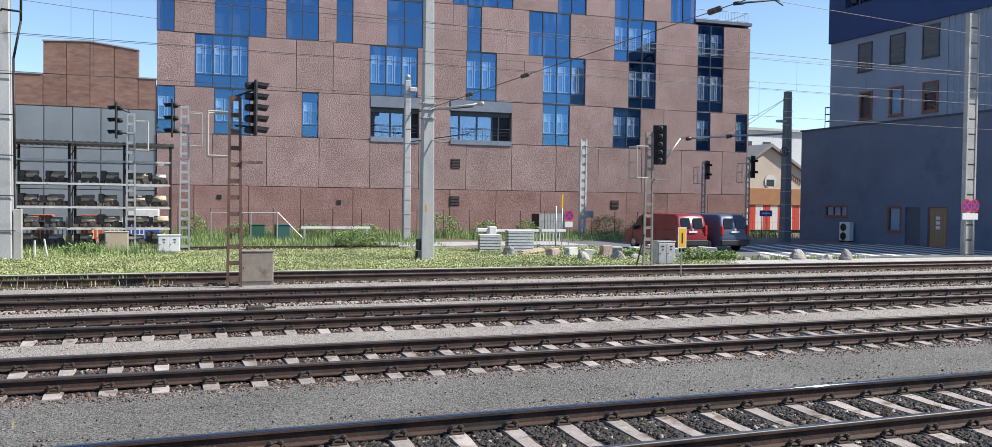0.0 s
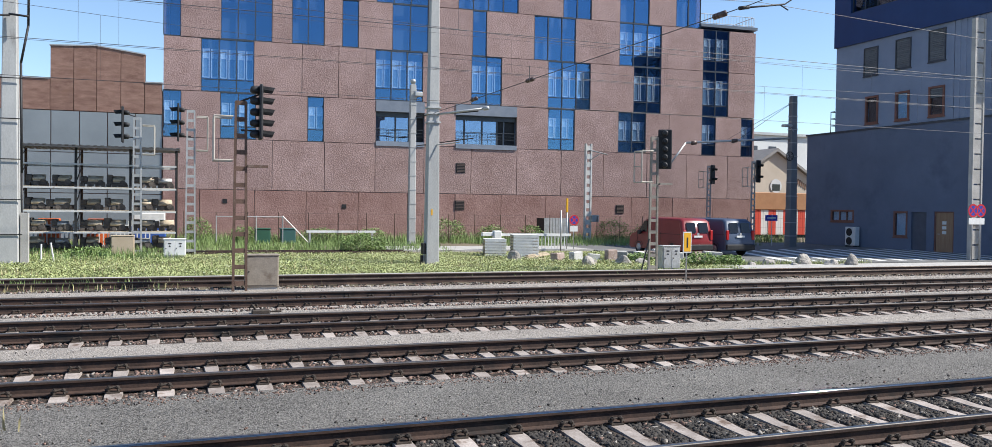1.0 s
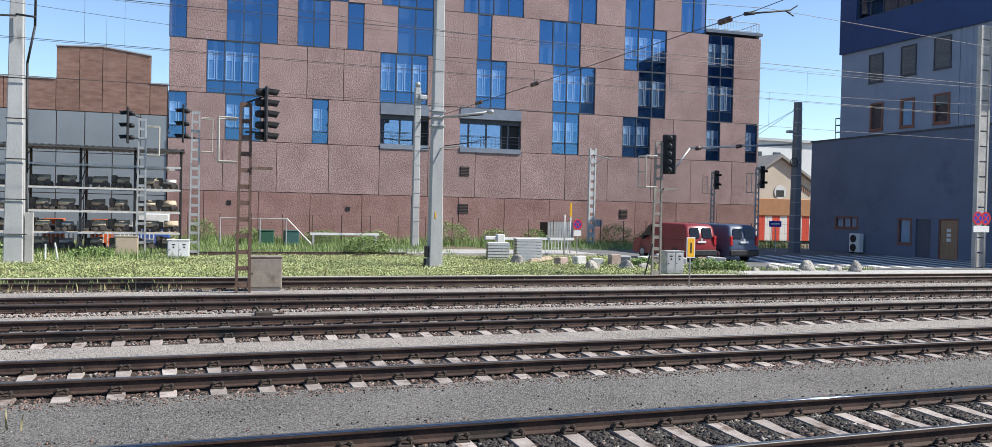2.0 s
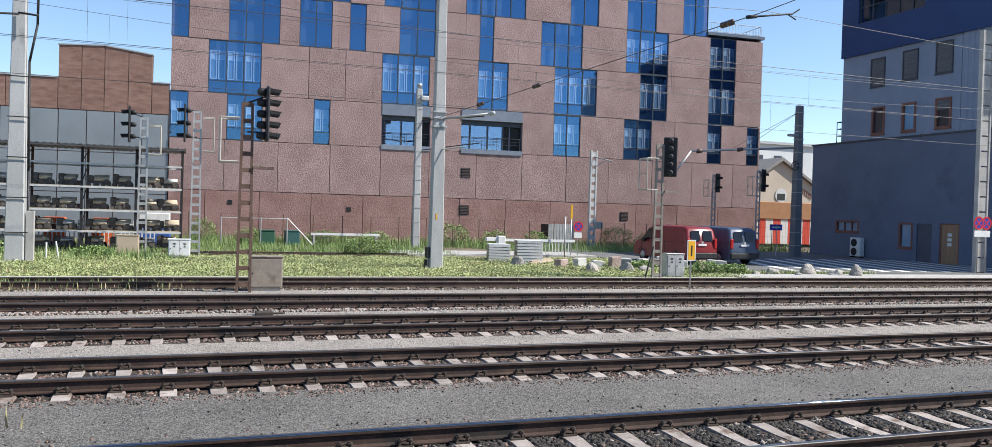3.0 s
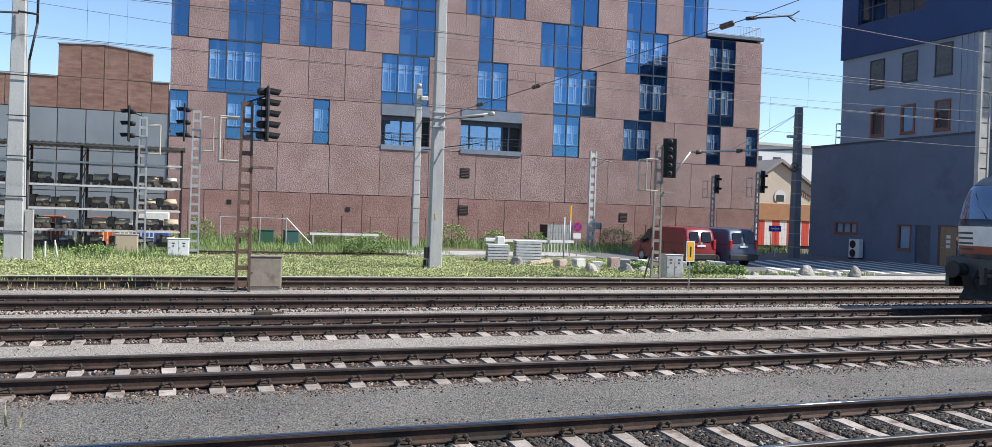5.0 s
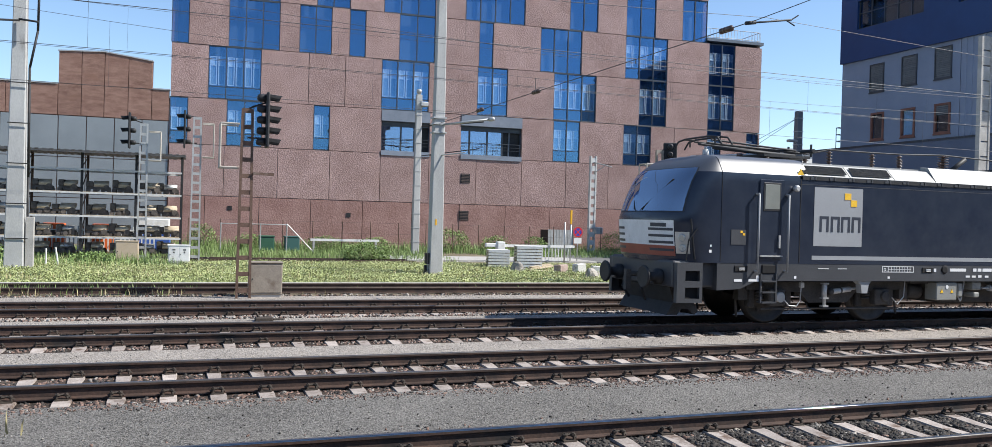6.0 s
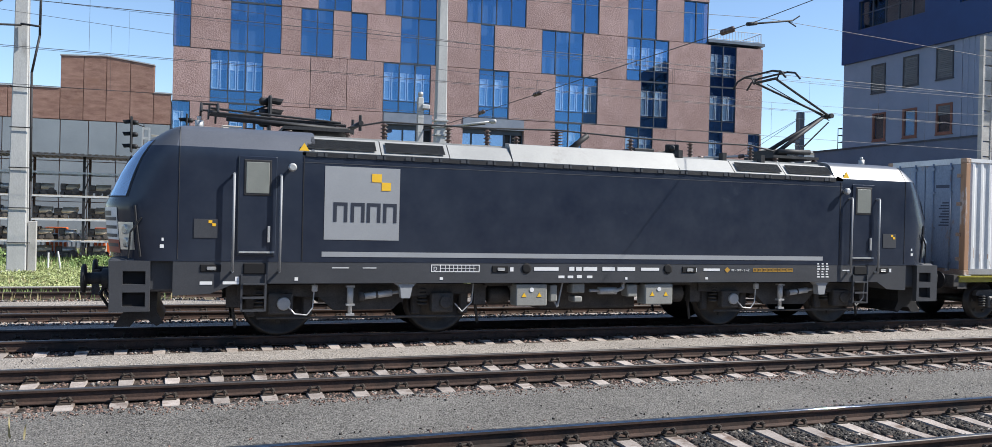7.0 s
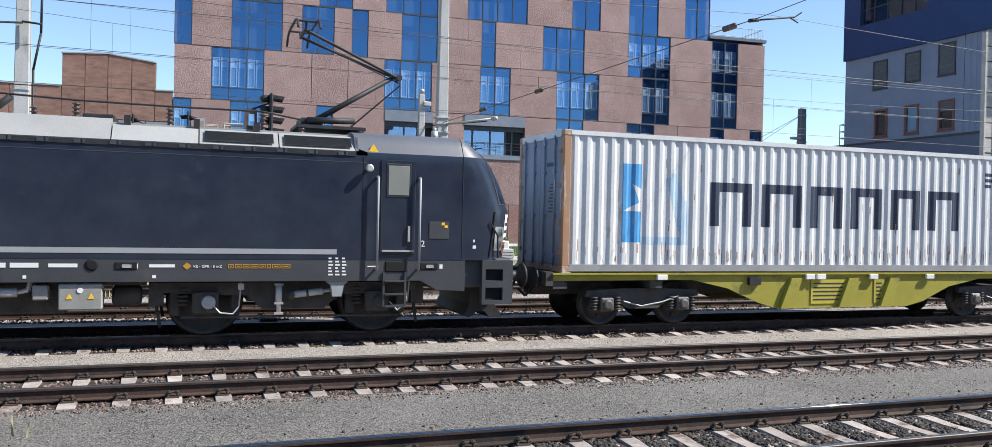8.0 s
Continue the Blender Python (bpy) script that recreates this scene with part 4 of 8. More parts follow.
one_ob.matrix_local = pose(0, -0.024, 1.17, 90)


# ---- storage rack under a flat roof ----
BEAM_PALE = surface("pale_beam_paint", (0.50, 0.50, 0.49), (0.70, 0.70, 0.68), 3, 0.55, 0.1, 0, 40, 0, (0.30, 0.24, 0.19), 2.5, 0.6)
RACK_ROOF = surface("grey_roof_sheet", (0.07, 0.07, 0.075), (0.14, 0.14, 0.14), 3, 0.5, 0.3)
DARK_IRON = surface("oily_iron", (0.05, 0.044, 0.04), (0.17, 0.145, 0.125), 5, 0.7, 0.3)
WOODEN = surface("weathered_timber", (0.36, 0.29, 0.20), (0.58, 0.49, 0.36), 3, 0.85, 0, 0.002, 30, 0.15)
rack = thing("storage_rack", pose(0, 27.2, -0.22), "open steel rack with flat roof, full of iron parts", "rack")


def storage_rack():
    xs = [-17.8, -15.0, -12.55, -10.2, -8.15]
    for x in xs:
        for y in (0, 2.4):
            bm = bmesh.new()
            box(bm, x - 0.055, x + 0.055, y - 0.055, y + 0.055, 0, 5.0)
            part("post", bm, RUST_STEEL if y else BLACK_STEEL, rack)
        bm = bmesh.new()
        for k in range(5):
            tube(bm, (x, 0, 0.3 + k), (x, 2.4, 1.2 + k if k < 4 else 4.9), 0.025, 5)
        part("brace", bm, BLACK_STEEL, rack)
    for z in (0.92, 1.92, 3.02, 4.12):
        for y in (-0.09, 2.49):
            part("beam", shape(box, xs[0], xs[-1], y - 0.03, y + 0.03, z + 0.02, z + 0.10), BEAM_PALE, rack, "pale steel shelf beam")
    for k in range(66):
        x = -17.9 + k * 0.15
        part("roof_rib", shape(box, x, x + 0.15, -0.7, 3.0, 5.0 + 0.025 * (k % 2), 5.04 + 0.025 * (k % 2)), RACK_ROOF, rack)
    part("roof_edge", shape(box, -17.9, -8.0, -0.75, -0.7, 4.93, 4.99), RACK_ROOF, rack)


storage_rack()


def stored_part(x, z, kind, rng):
    it = thing("stored_axle_gear", pose(x, 27.5 + rng.uniform(-0.1, 0.2), z - 0.22, 0, 0, rng.uniform(-5, 5)), "dark oily iron running gear with wooden blocks on a rack shelf", "machine part", "stored iron parts")
    w = rng.uniform(0.55, 0.76)
    bm = bmesh.new()
    box(bm, -w * 0.7, w * 0.7, -0.05, 0.08, 0.14, 0.24)
    box(bm, -w * 0.7, w * 0.7, 0.7, 0.83, 0.14, 0.24)
    for xx in (-w * 0.6, -w * 0.2, w * 0.25, w * 0.6):
        box(bm, xx - 0.09, xx + 0.09, -0.1, 0.85, 0.02, 0.16)
    part("frame", bm, DARK_IRON, it)
    bm = bmesh.new()
    bevel_box(bm, -w * 0.72, -w * 0.30, -0.08, 0.6, 0.24, 0.24 + rng.uniform(0.25, 0.38), 0.03, 1)
    part("housing", bm, DARK_IRON, it)
    for k in range(2 + kind):
        part("roller", shape(tube, (-w * 0.28, -0.06 + k * 0.2, 0.34 + 0.06 * k), (w * 0.6, -0.06 + k * 0.2, 0.34 + 0.06 * k), 0.09, 8), WOODEN if kind else ZINC, it)
    part("wheel", shape(tube, (w * 0.45, -0.15, 0.2), (w * 0.45, -0.05, 0.2), 0.14, 12), DARK_IRON, it)
    part("wheel", shape(tube, (-w * 0.05, -0.15, 0.12), (-w * 0.05, -0.05, 0.12), 0.1, 12), DARK_IRON, it)


rng = random.Random(11)
for x0, x1, n in ((-17.6, -15.2, 2), (-14.8, -12.7, 2), (-12.4, -10.3, 2), (-10.1, -8.3, 2)):
    for z in (0.22, 1.04, 2.04, 3.14):
        for k in range(n):
            stored_part(x0 + (x1 - x0) * (k + 0.5) / n + rng.uniform(-0.08, 0.08), z, rng.choice((0, 1, 1)), rng)
shelf = thing("rack_floor", pose(0, 0, 0), "plank floor pallets inside the rack", "pallet")
for z in (1.0, 2.0, 3.1):
    for k in (0, 3):
        part("plank", shape(box, -17.8, -8.2, 27.15 + k * 0.5, 27.35 + k * 0.5, z - 0.22, z - 0.18), WOODEN, shelf)
bar = thing("bar_fence", pose(0, 31.0, -0.22), "low white bar fence behind the rack", "fence")
for k in range(36):
    part("bar", shape(box, -16.5 + k * 0.2, -16.44 + k * 0.2, -0.02, 0.02, 0.1, 1.45), WHITE_PAINT, bar)
for z in (0.15, 1.2):
    part("rail", shape(box, -16.6, -9.3, -0.03, 0.03, z, z + 0.06), WHITE_PAINT, bar)
crate = thing("blue_skip", pose(-9.6, 32.5, -0.22), "blue steel skip with a white top behind the rack", "skip")
part("body", shape(bevel_box, -0.9, 0.9, -0.8, 0.8, 0.05, 1.15, 0.05, 1), plain("skip_blue", (0.04, 0.10, 0.35), 0.5), crate)
part("cover", shape(bevel_box, -0.85, 0.85, -0.75, 0.75, 1.15, 1.9, 0.05, 1), WHITE_PAINT, crate)
for x in (-14.3, -12.0):
    oc = thing("orange_crate", pose(x, 32.0, -0.22), "orange plastic crate stack behind the rack", "crate", "orange crates")
    part("body", shape(bevel_box, -0.5, 0.5, -0.4, 0.4, 0, 1.55, 0.04, 1), plain("orange_plastic", (0.65, 0.13, 0.03), 0.5), oc)


# ---- vans ----
def van(x, y, rz, paint, label):
    v = thing("van", pose(x, y, -0.16, 0, 0, rz), label, "van", "parked vans")
    # x forward, so that the tail is at -2.45
    side = [(-2.42, 0.35), (-2.45, 0.75), (-2.38, 1.15), (-2.22, 1.82), (-2.0, 1.94), (0.55, 1.97), (0.95, 1.90), (1.62, 1.22), (2.25, 1.02), (2.42, 0.82), (2.45, 0.40), (2.3, 0.28), (-2.3, 0.28)]
    bm = bmesh.new()
    rows = []
    for yy, sc, dz in ((-0.95, 0.0, 0.0), (-0.93, 0.0, 0.0), (-0.80, 1.0, 0.0), (0.80, 1.0, 0.0), (0.93, 0.0, 0.0), (0.95, 0.0, 0.0)):
        inset = {0.95: (0.04, 0.10), 0.93: (0.02, 0.05), 0.80: (0.0, 0.0)}[abs(yy)]
        rows.append([bm.verts.new((px * (1 - inset[0] * 0.5), yy * (1 - 0.10 * max(0, pz - 1.05) / 0.9), pz - (inset[1] if pz > 1.7 else 0))) for px, pz in side])
    k = len(side)
    for a, b in zip(rows, rows[1:]):
        for i in range(k):
            f = bm.faces.new((a[i], a[(i + 1) % k], b[(i + 1) % k], b[i]))
            f.smooth = True
    bm.faces.new(rows[0])
    bm.faces.new(rows[-1][::-1])
    body = part("body", bm, paint, v)
    GL = HOUSE_GLASS
    for s in (-1, 1):
        bm = bmesh.new()
        extrude_poly(bm, [(0.72, 1.18), (1.52, 1.18), (0.98, 1.78), (0.72, 1.78)], s * 0.925 - 0.012, s * 0.925 + 0.012)
        part("side_window", bm, LENS_DARK, body)
        bm = bmesh.new()
        for xx in (-0.5, 0.62, 1.62):
            box(bm, xx - 0.006, xx + 0.006, s * 0.952 - 0.004, s * 0.952 + 0.004, 0.45, 1.2)
        box(bm, -2.3, 0.6, s * 0.952 - 0.004, s * 0.952 + 0.004, 1.12, 1.135)
        part("seam", bm, BLACK_STEEL, body)
        bm = bmesh.new()
        lathe(bm, (1.25, s * 0.95, 1.15), (0, s, 0), [(0.06, 0), (0.12, 0.08), (0.12, 0.2)], 8)
        part("mirror", bm, BLACK_STEEL, body)
        bm = bmesh.new()
        bevel_box(bm, -2.47, -2.36, s * 0.84 - 0.08, s * 0.84 + 0.08, 0.85, 1.35, 0.02, 1)
        part("tail_light", bm, plain("tail_red", (0.45, 0.02, 0.02), 0.3), body, "red tail light")
        for xx in (-1.5, 1.5):
            bm = bmesh.new()
            lathe(bm, (xx, s * 0.74, 0.34), (0, s, 0), [(0.20, 0), (0.34, 0.02), (0.34, 0.19), (0.30, 0.215), (0.22, 0.20)], 24)
            wheel = part("wheel", bm, BLACK_STEEL, v, "black tyre with grey hub")
            part("hub", shape(lathe, (xx, s * 0.92, 0.34), (0, s, 0), [(0.21, 0), (0.2, 0.03), (0.08, 0.05)], 16), ZINC, wheel)
            bm = bmesh.new()
            prev = None
            for i in range(13):
                a = math.pi * i / 12
                pr = [bm.verts.new((xx + 0.41 * math.cos(a), s * q, 0.34 + 0.41 * math.sin(a))) for q in (0.90, 0.957)]
                if prev:
                    bm.faces.new((prev[0], prev[1], pr[1], pr[0]))
                prev = pr
            part("wheel_arch", bm, BLACK_STEEL, body)
    bm = bmesh.new()
    for s in (-1, 1):
        y0, y1 = sorted((s * 0.10, s * 0.68))
        a = [bm.verts.new(c) for c in ((-2.405, y0, 1.22), (-2.405, y1, 1.22), (-2.275, y1 * 0.95, 1.74), (-2.275, y0, 1.74))]
        bm.faces.new(a)
    part("rear_window", bm, LENS_DARK, body)
    part("plate_bar", shape(box, -2.47, -2.445, -0.26, 0.26, 0.98, 1.08), WHITE_PAINT, body)
    part("bumper", shape(bevel_box, -2.52, -2.3, -0.93, 0.93, 0.32, 0.62, 0.04, 2), BLACK_STEEL, body)
    part("badge", shape(lathe, (-2.44, 0, 1.15), (-1, 0, 0), [(0.07, 0), (0.07, 0.02)], 14), ZINC, body)
    bm = bmesh.new()
    a = [bm.verts.new(c) for c in ((1.56, -0.82, 1.30), (1.56, 0.82, 1.30), (1.02, 0.74, 1.87), (1.02, -0.74, 1.87))]
    bm.faces.new(a)
    part("windscreen", bm, LENS_DARK, body)


van(16.7, 22.45, 94, surface("red_van_paint", (0.19, 0.020, 0.024), (0.25, 0.030, 0.033), 1, 0.3), "dark red panel van parked on the asphalt road")
van(19.3, 22.45, 94, surface("blue_van_paint", (0.055, 0.08, 0.135), (0.075, 0.105, 0.17), 1, 0.42), "dark blue panel van with rear windows parked beside another")

# ---- barriers, crates, posts, fence ----
boom = thing("barrier_boom", pose(0, 27.0, -0.22), "white barrier boom with a hanging skirt across the yard crossing", "barrier")
part("beam", shape(box, 8.3, 13.0, -0.05, 0.05, 0.86, 1.0), WHITE_PAINT, boom)
part("pivot", shape(bevel_box, 8.25, 8.7, -0.2, 0.2, 0, 1.15, 0.04, 1), WHITE_PAINT, boom)
part("counterweight", shape(bevel_box, 7.6, 8.25, -0.12, 0.12, 0.85, 1.05, 0.02, 1), WHITE_PAINT, boom)
for k in range(9):
    part("skirt_bar", shape(box, 11.0 + k * 0.2, 11.04 + k * 0.2, -0.015, 0.015, 0.15, 0.86), WHITE_PAINT, boom)
part("skirt_rail", shape(box, 11.0, 12.7, -0.02, 0.02, 0.1, 0.15), WHITE_PAINT, boom)
boom2 = thing("barrier_boom", pose(0, 36.0, -0.22), "white barrier boom resting near the red wall", "barrier")
part("beam", shape(box, -0.7, 3.6, -0.06, 0.06, 0.72, 0.86), WHITE_PAINT, boom2)
for x in (-0.5, 3.4):
    part("stand", shape(box, x - 0.06, x + 0.06, -0.06, 0.06, 0, 0.72), ZINC, boom2)


def slatted_crate(x, y, w, d, h, rz):
    cr = thing("pallet_crate", pose(x, y, -0.2, 0, 0, rz), "white slatted wooden crate in the grass", "crate", "slatted crates")
    n = int(h / 0.13)
    for k in range(n):
        z = 0.04 + k * h / n
        for y0 in (-d / 2, d / 2 - 0.025):
            part("slat", shape(box, -w / 2, w / 2, y0, y0 + 0.025, z, z + h / n * 0.74), WHITE_PAINT, cr)
        for x0 in (-w / 2, w / 2 - 0.025):
            part("slat", shape(box, x0, x0 + 0.025, -d / 2 + 0.025, d / 2 - 0.025, z, z + h / n * 0.74), WOODEN, cr)
    for sx in (-1, 1):
        for sy in (-1, 1):
            part("post", shape(box, sx * (w / 2 - 0.07) - 0.04, sx * (w / 2 - 0.07) + 0.04, sy * (d / 2 - 0.07) - 0.04, sy * (d / 2 - 0.07) + 0.04, 0, h), WOODEN, cr)
    part("cover", shape(box, -w / 2, w / 2, -d / 2, d / 2, h, h + 0.03), WHITE_PAINT, cr)


slatted_crate(7.3, 20.1, 1.2, 1.0, 1.12, -12)
slatted_crate(6.5, 22.0, 1.05, 0.9, 0.85, -12)
pile = thing("plank_pile", pose(7.6, 19.1, -0.2, 0, 0, 24), "pile of weathered grey planks in the grass", "planks")
for k in range(5):
    ob = part("plank", shape(box, -1.0, 1.0, -0.08, 0.08, 0, 0.04), WOODEN, pile)
    ob.matrix_local = pose(0.1 * k, 0.12 * k, 0.03 + 0.05 * k, 0, -6 + k, 4 * k)
    if k < 2:
        ob.matrix_local = pose(0.1 * k, 0.22 * k, 0.02, 0, 0, 4 * k)
pole = thing("marker_post", pose(12.9, 27.3, -0.2), "thin grey post with a yellow tip", "post")
part("shaft", shape(tube, (0, 0, 0), (0, 0, 2.2), 0.04, 8), ZINC, pole)
part("tip", shape(box, -0.05, 0.05, -0.05, 0.05, 2.2, 3.0), YELLOW_SIGN, pole)
pole2 = thing("marker_post", pose(12.2, 26.6, -0.2), "thin pale grey post beside the barrier", "post")
part("shaft", shape(tube, (0, 0, 0), (0, 0, 2.3), 0.04, 8), ZINC, pole2)
hut = thing("utility_hut", pose(17.4, 39.2, -0.22), "grey corrugated metal hut at the foot of the wall", "hut")
for k in range(9):
    part("panel", shape(box, -1.0 + k * 0.222, -0.8 + k * 0.222, -0.7, -0.66 + 0.02 * (k % 2), 0, 1.75), ZINC, hut)
part("body", shape(box, -1.0, 1.0, -0.65, 0.7, 0, 1.72), BLACK_STEEL, hut)
fence = thing("wire_fence", pose(0, 37.2, -0.22), "thin steel post fence along the red wall", "fence")
for k in range(26):
    part("post", shape(tube, (-7.8 + k * 1.85, 0, 0), (-7.8 + k * 1.85, 0, 1.95), 0.03, 6), RUST_STEEL, fence)
for z in (0.6, 1.2, 1.9):
    part("wire", shape(tube, (-7.8, 0, z), (38.5, 0, z), 0.006, 4), WIRE, fence)
gate = thing("tube_gate", pose(-6.05, 34.0, -0.22), "grey tubular gate frame with a leaning stay", "gate")
bm = bmesh.new()
for x in (0, 2.2, 3.7):
    tube(bm, (x, 0, 0), (x, 0, 1.75), 0.035, 6)
tube(bm, (0, 0, 1.7), (3.7, 0, 1.7), 0.03, 6)
tube(bm, (3.7, 0, 1.75), (5.2, 0, 0.2), 0.03, 6)
part("frame", bm, ZINC, gate)
for x, m in ((-3.3, plain("bin_green", (0.03, 0.10, 0.06), 0.5)), (-1.8, plain("bin_teal", (0.04, 0.11, 0.10), 0.5))):
    b = thing("waste_bin", pose(x, 36.3, -0.22), "green plastic waste bin standing in weeds", "bin", "waste bins")
    part("body", shape(bevel_box, -0.45, 0.45, -0.35, 0.35, 0.05, 0.9, 0.06, 2), m, b)
    part("lid", shape(bevel_box, -0.48, 0.48, -0.38, 0.38, 0.9, 0.99, 0.03, 2), m, b)
for x, y, h, lean in ((-13.0, 20.3, 0.75, 0.0), (-12.55, 20.3, 0.8, -0.12)):
    st = thing("white_stake", pose(x, y, -0.22), "short white marker stake in the grass", "stake", "white stakes")
    part("shaft", shape(tube, (0, 0, 0), (lean, 0, h), 0.035, 6), WHITE_PAINT, st)

aircon = thing("air_conditioner", pose(35.85, 29.5, -0.16, 0, 0, -90), "white two-fan outdoor air conditioner by the wall", "air conditioner")
part("case", shape(bevel_box, -0.48, 0.48, -0.2, 0.2, 0.08, 1.38, 0.03, 1), WHITE_PAINT, aircon)
for z in (0.4, 1.02):
    part("fan", shape(lathe, (-0.08, -0.2, z), (0, -1, 0), [(0.27, 0), (0.27, 0.02), (0.2, 0.012)], 24), BLACK_STEEL, aircon)
for x in (-0.38, 0.38):
    part("foot", shape(box, x - 0.05, x + 0.05, -0.22, 0.22, 0, 0.08), BLACK_STEEL, aircon)


# ---- rocks along the road ----
def boulder(x, y, sx, sy, sz, seed, material=ROCK, label="grey field stone at the edge of the road"):
    bm = bmesh.new()
    bmesh.ops.create_icosphere(bm, subdivisions=3, radius=1)
    off = Vector((seed * 7.3, seed * 3.1, seed))
    for v in bm.verts:
        d = 1 + 0.38 * noise.noise(v.co * 1.1 + off) + 0.12 * noise.noise(v.co * 3.3 + off)
        p = v.co * d
        v.co = Vector((p.x * sx, p.y * sy, max(-0.25, p.z) * sz))
    for f in bm.faces:
        f.smooth = False
    ob = tagged(part("boulder", bm, material), label, "rock", "edge rocks")
    ob.matrix_world = pose(x, y, -0.22 + 0.12 * sz, 0, 0, seed * 47 % 360)


rocks = [(18.25, 13.8, 0.46, 0.38, 0.44), (20.1, 12.9, 0.30, 0.24, 0.46), (19.2, 13.1, 0.30, 0.24, 0.28), (16.4, 13.9, 0.34, 0.28, 0.30), (8.0, 14.8, 0.42, 0.3, 0.42), (9.9, 15.2, 0.42, 0.3, 0.36),
         (6.2, 18.6, 0.32, 0.26, 0.40), (10.9, 15.4, 0.35, 0.25, 0.28), (9.0, 16.4, 0.22, 0.2, 0.26), (12.4, 15.0, 0.3, 0.24, 0.26), (13.6, 14.6, 0.28, 0.22, 0.2), (15.3, 13.6, 0.26, 0.2, 0.2), (17.2, 13.2, 0.2, 0.2, 0.16)]
for i, (x, y, a, b, c) in enumerate(rocks):
    boulder(x, y, a, b, c, i + 1)
RUBBLE_PALE = surface("pale_rubble", (0.40, 0.39, 0.36), (0.62, 0.61, 0.58), 4, 0.85, 0, 0.006, 20, 0.2, (0.25, 0.23, 0.20), 3, 0.55)
RUBBLE_RED = surface("red_rubble", (0.24, 0.16, 0.13), (0.42, 0.34, 0.30), 4, 0.85, 0, 0.006, 20, 0.2)
rng = random.Random(8)
for i in range(11):
    x = 8.0 + i * 0.78
    w, d, h = rng.uniform(0.5, 0.95), rng.uniform(0.25, 0.4), rng.uniform(0.38, 0.58)
    bm = bmesh.new()
    bevel_box(bm, -w / 2, w / 2, -d / 2, d / 2, 0, h, 0.03, 1)
    ob = tagged(part("rubble_block", bm, RUBBLE_PALE if i % 3 else RUBBLE_RED), "pale broken concrete block among the weeds", "rubble", "rubble blocks")
    ob.matrix_world = pose(x, 17.6 + rng.uniform(-0.5, 0.5), -0.2, rng.uniform(-4, 4), rng.uniform(-4, 4), rng.uniform(-30, 30))


# ---- far side of the gap between the buildings ----
OCHRE = surface("ochre_plaster", (0.50, 0.42, 0.33), (0.60, 0.51, 0.41), 0.6, 0.85)
PALE = surface("pale_plaster", (0.58, 0.58, 0.57), (0.72, 0.72, 0.70), 0.4, 0.85)
gable = thing("gabled_house", pose(51.7, 58, -0.22), "ochre gabled house with dark eaves behind the yard", "house")
bm = bmesh.new()
extrude_poly(bm, [(-5.0, 0), (6.0, 0), (6.0, 5.6), (0.4, 8.9), (-5.0, 5.6)], 0, 12)
part("wall", bm, OCHRE, gable)
bm = bmesh.new()
extrude_poly(bm, [(-5.6, 5.3), (0.4, 8.95), (6.6, 5.3), (6.6, 5.6), (0.4, 9.3), (-5.6, 5.6)], -0.4, 12.2)
part("roof", bm, surface("grey_roof", (0.2, 0.19, 0.18), (0.3, 0.28, 0.26), 2, 0.8), gable)
CORBEL = surface("brown_corbel", (0.2, 0.12, 0.08), (0.3, 0.18, 0.12), 2, 0.8)
for k in range(7):
    for x in (-3.6 + k * 0.25, 4.4 - k * 0.25):
        part("corbel", shape(box, x, x + 0.14, -0.06, 0, 4.9 + k * 0.14, 5.5 + k * 0.14), CORBEL, gable)
win = part("arched_window", shape(lathe, (0.5, -0.02, 5.2), (0, -1, 0), [(0.75, 0), (0.75, 0.05)], 20), PALE, gable)
part("pane", shape(box, 0.0, 1.0, -0.09, -0.08, 4.7, 5.4), LENS_DARK, win)
block = thing("pale_block", pose(60, 90, -0.22), "long pale building far behind the yard", "building")
part("wall", shape(box, -20, 30, 0, 12, 0, 14.2), PALE, block)
part("roof", shape(box, -20.4, 30.4, -0.4, 12, 14.2, 14.6), ZINC, block)
for k in range(10):
    w = part("window", shape(box, -15 + k * 3.5, -13.6 + k * 3.5, -0.06, 0, 10.5, 12.5), FRAME_DARK, block)
tow = part("stair_tower", shape(box, 0, 6, -1, 0, 0, 13), PALE, block)
shed = thing("striped_container", pose(47.0, 47.5, -0.22), "red and white striped metal store below a brown box", "store")
STRIPES = (plain("stripe_red", (0.55, 0.06, 0.03), 0.5), plain("stripe_white", (0.65, 0.63, 0.6), 0.5))
for k in range(30):
    part("slat", shape(box, -6.5 + k * 0.28, -6.24 + k * 0.28, 0, 0.08, 0.3, 2.6), STRIPES[0 if (k // 3) % 2 else 1], shed)
part("upper_box", shape(bevel_box, -6.5, 1.9, -0.1, 2.5, 2.6, 4.2, 0.05, 1), surface("brown_sheet", (0.30, 0.14, 0.06), (0.40, 0.20, 0.09), 1.5, 0.7), shed)
part("base", shape(box, -6.5, 1.9, 0.1, 2.5, 0, 2.6), BLACK_STEEL, shed)
yel = thing("yellow_slat_fence", pose(50.3, 46.5, -0.22), "pale yellow slatted fence beside the dark mast", "fence")
for k in range(22):
    part("slat", shape(box, k * 0.25, k * 0.25 + 0.17, 0, 0.05, 0.2, 2.5), surface("pale_yellow", (0.5, 0.42, 0.22), (0.6, 0.5, 0.28), 2, 0.7) if k == 0 else bpy.data.materials["pale_yellow"], yel)
part("rail", shape(box, 0, 5.5, 0.05, 0.1, 0.4, 0.5), WOODEN, yel)
street = thing("street_name_sign", pose(29.9, 30.6, -0.18), "small blue street sign with a pale bar on a post", "sign")
part("post", shape(tube, (0, 0, 0), (0, 0, 2.2), 0.03, 6), ZINC, street)
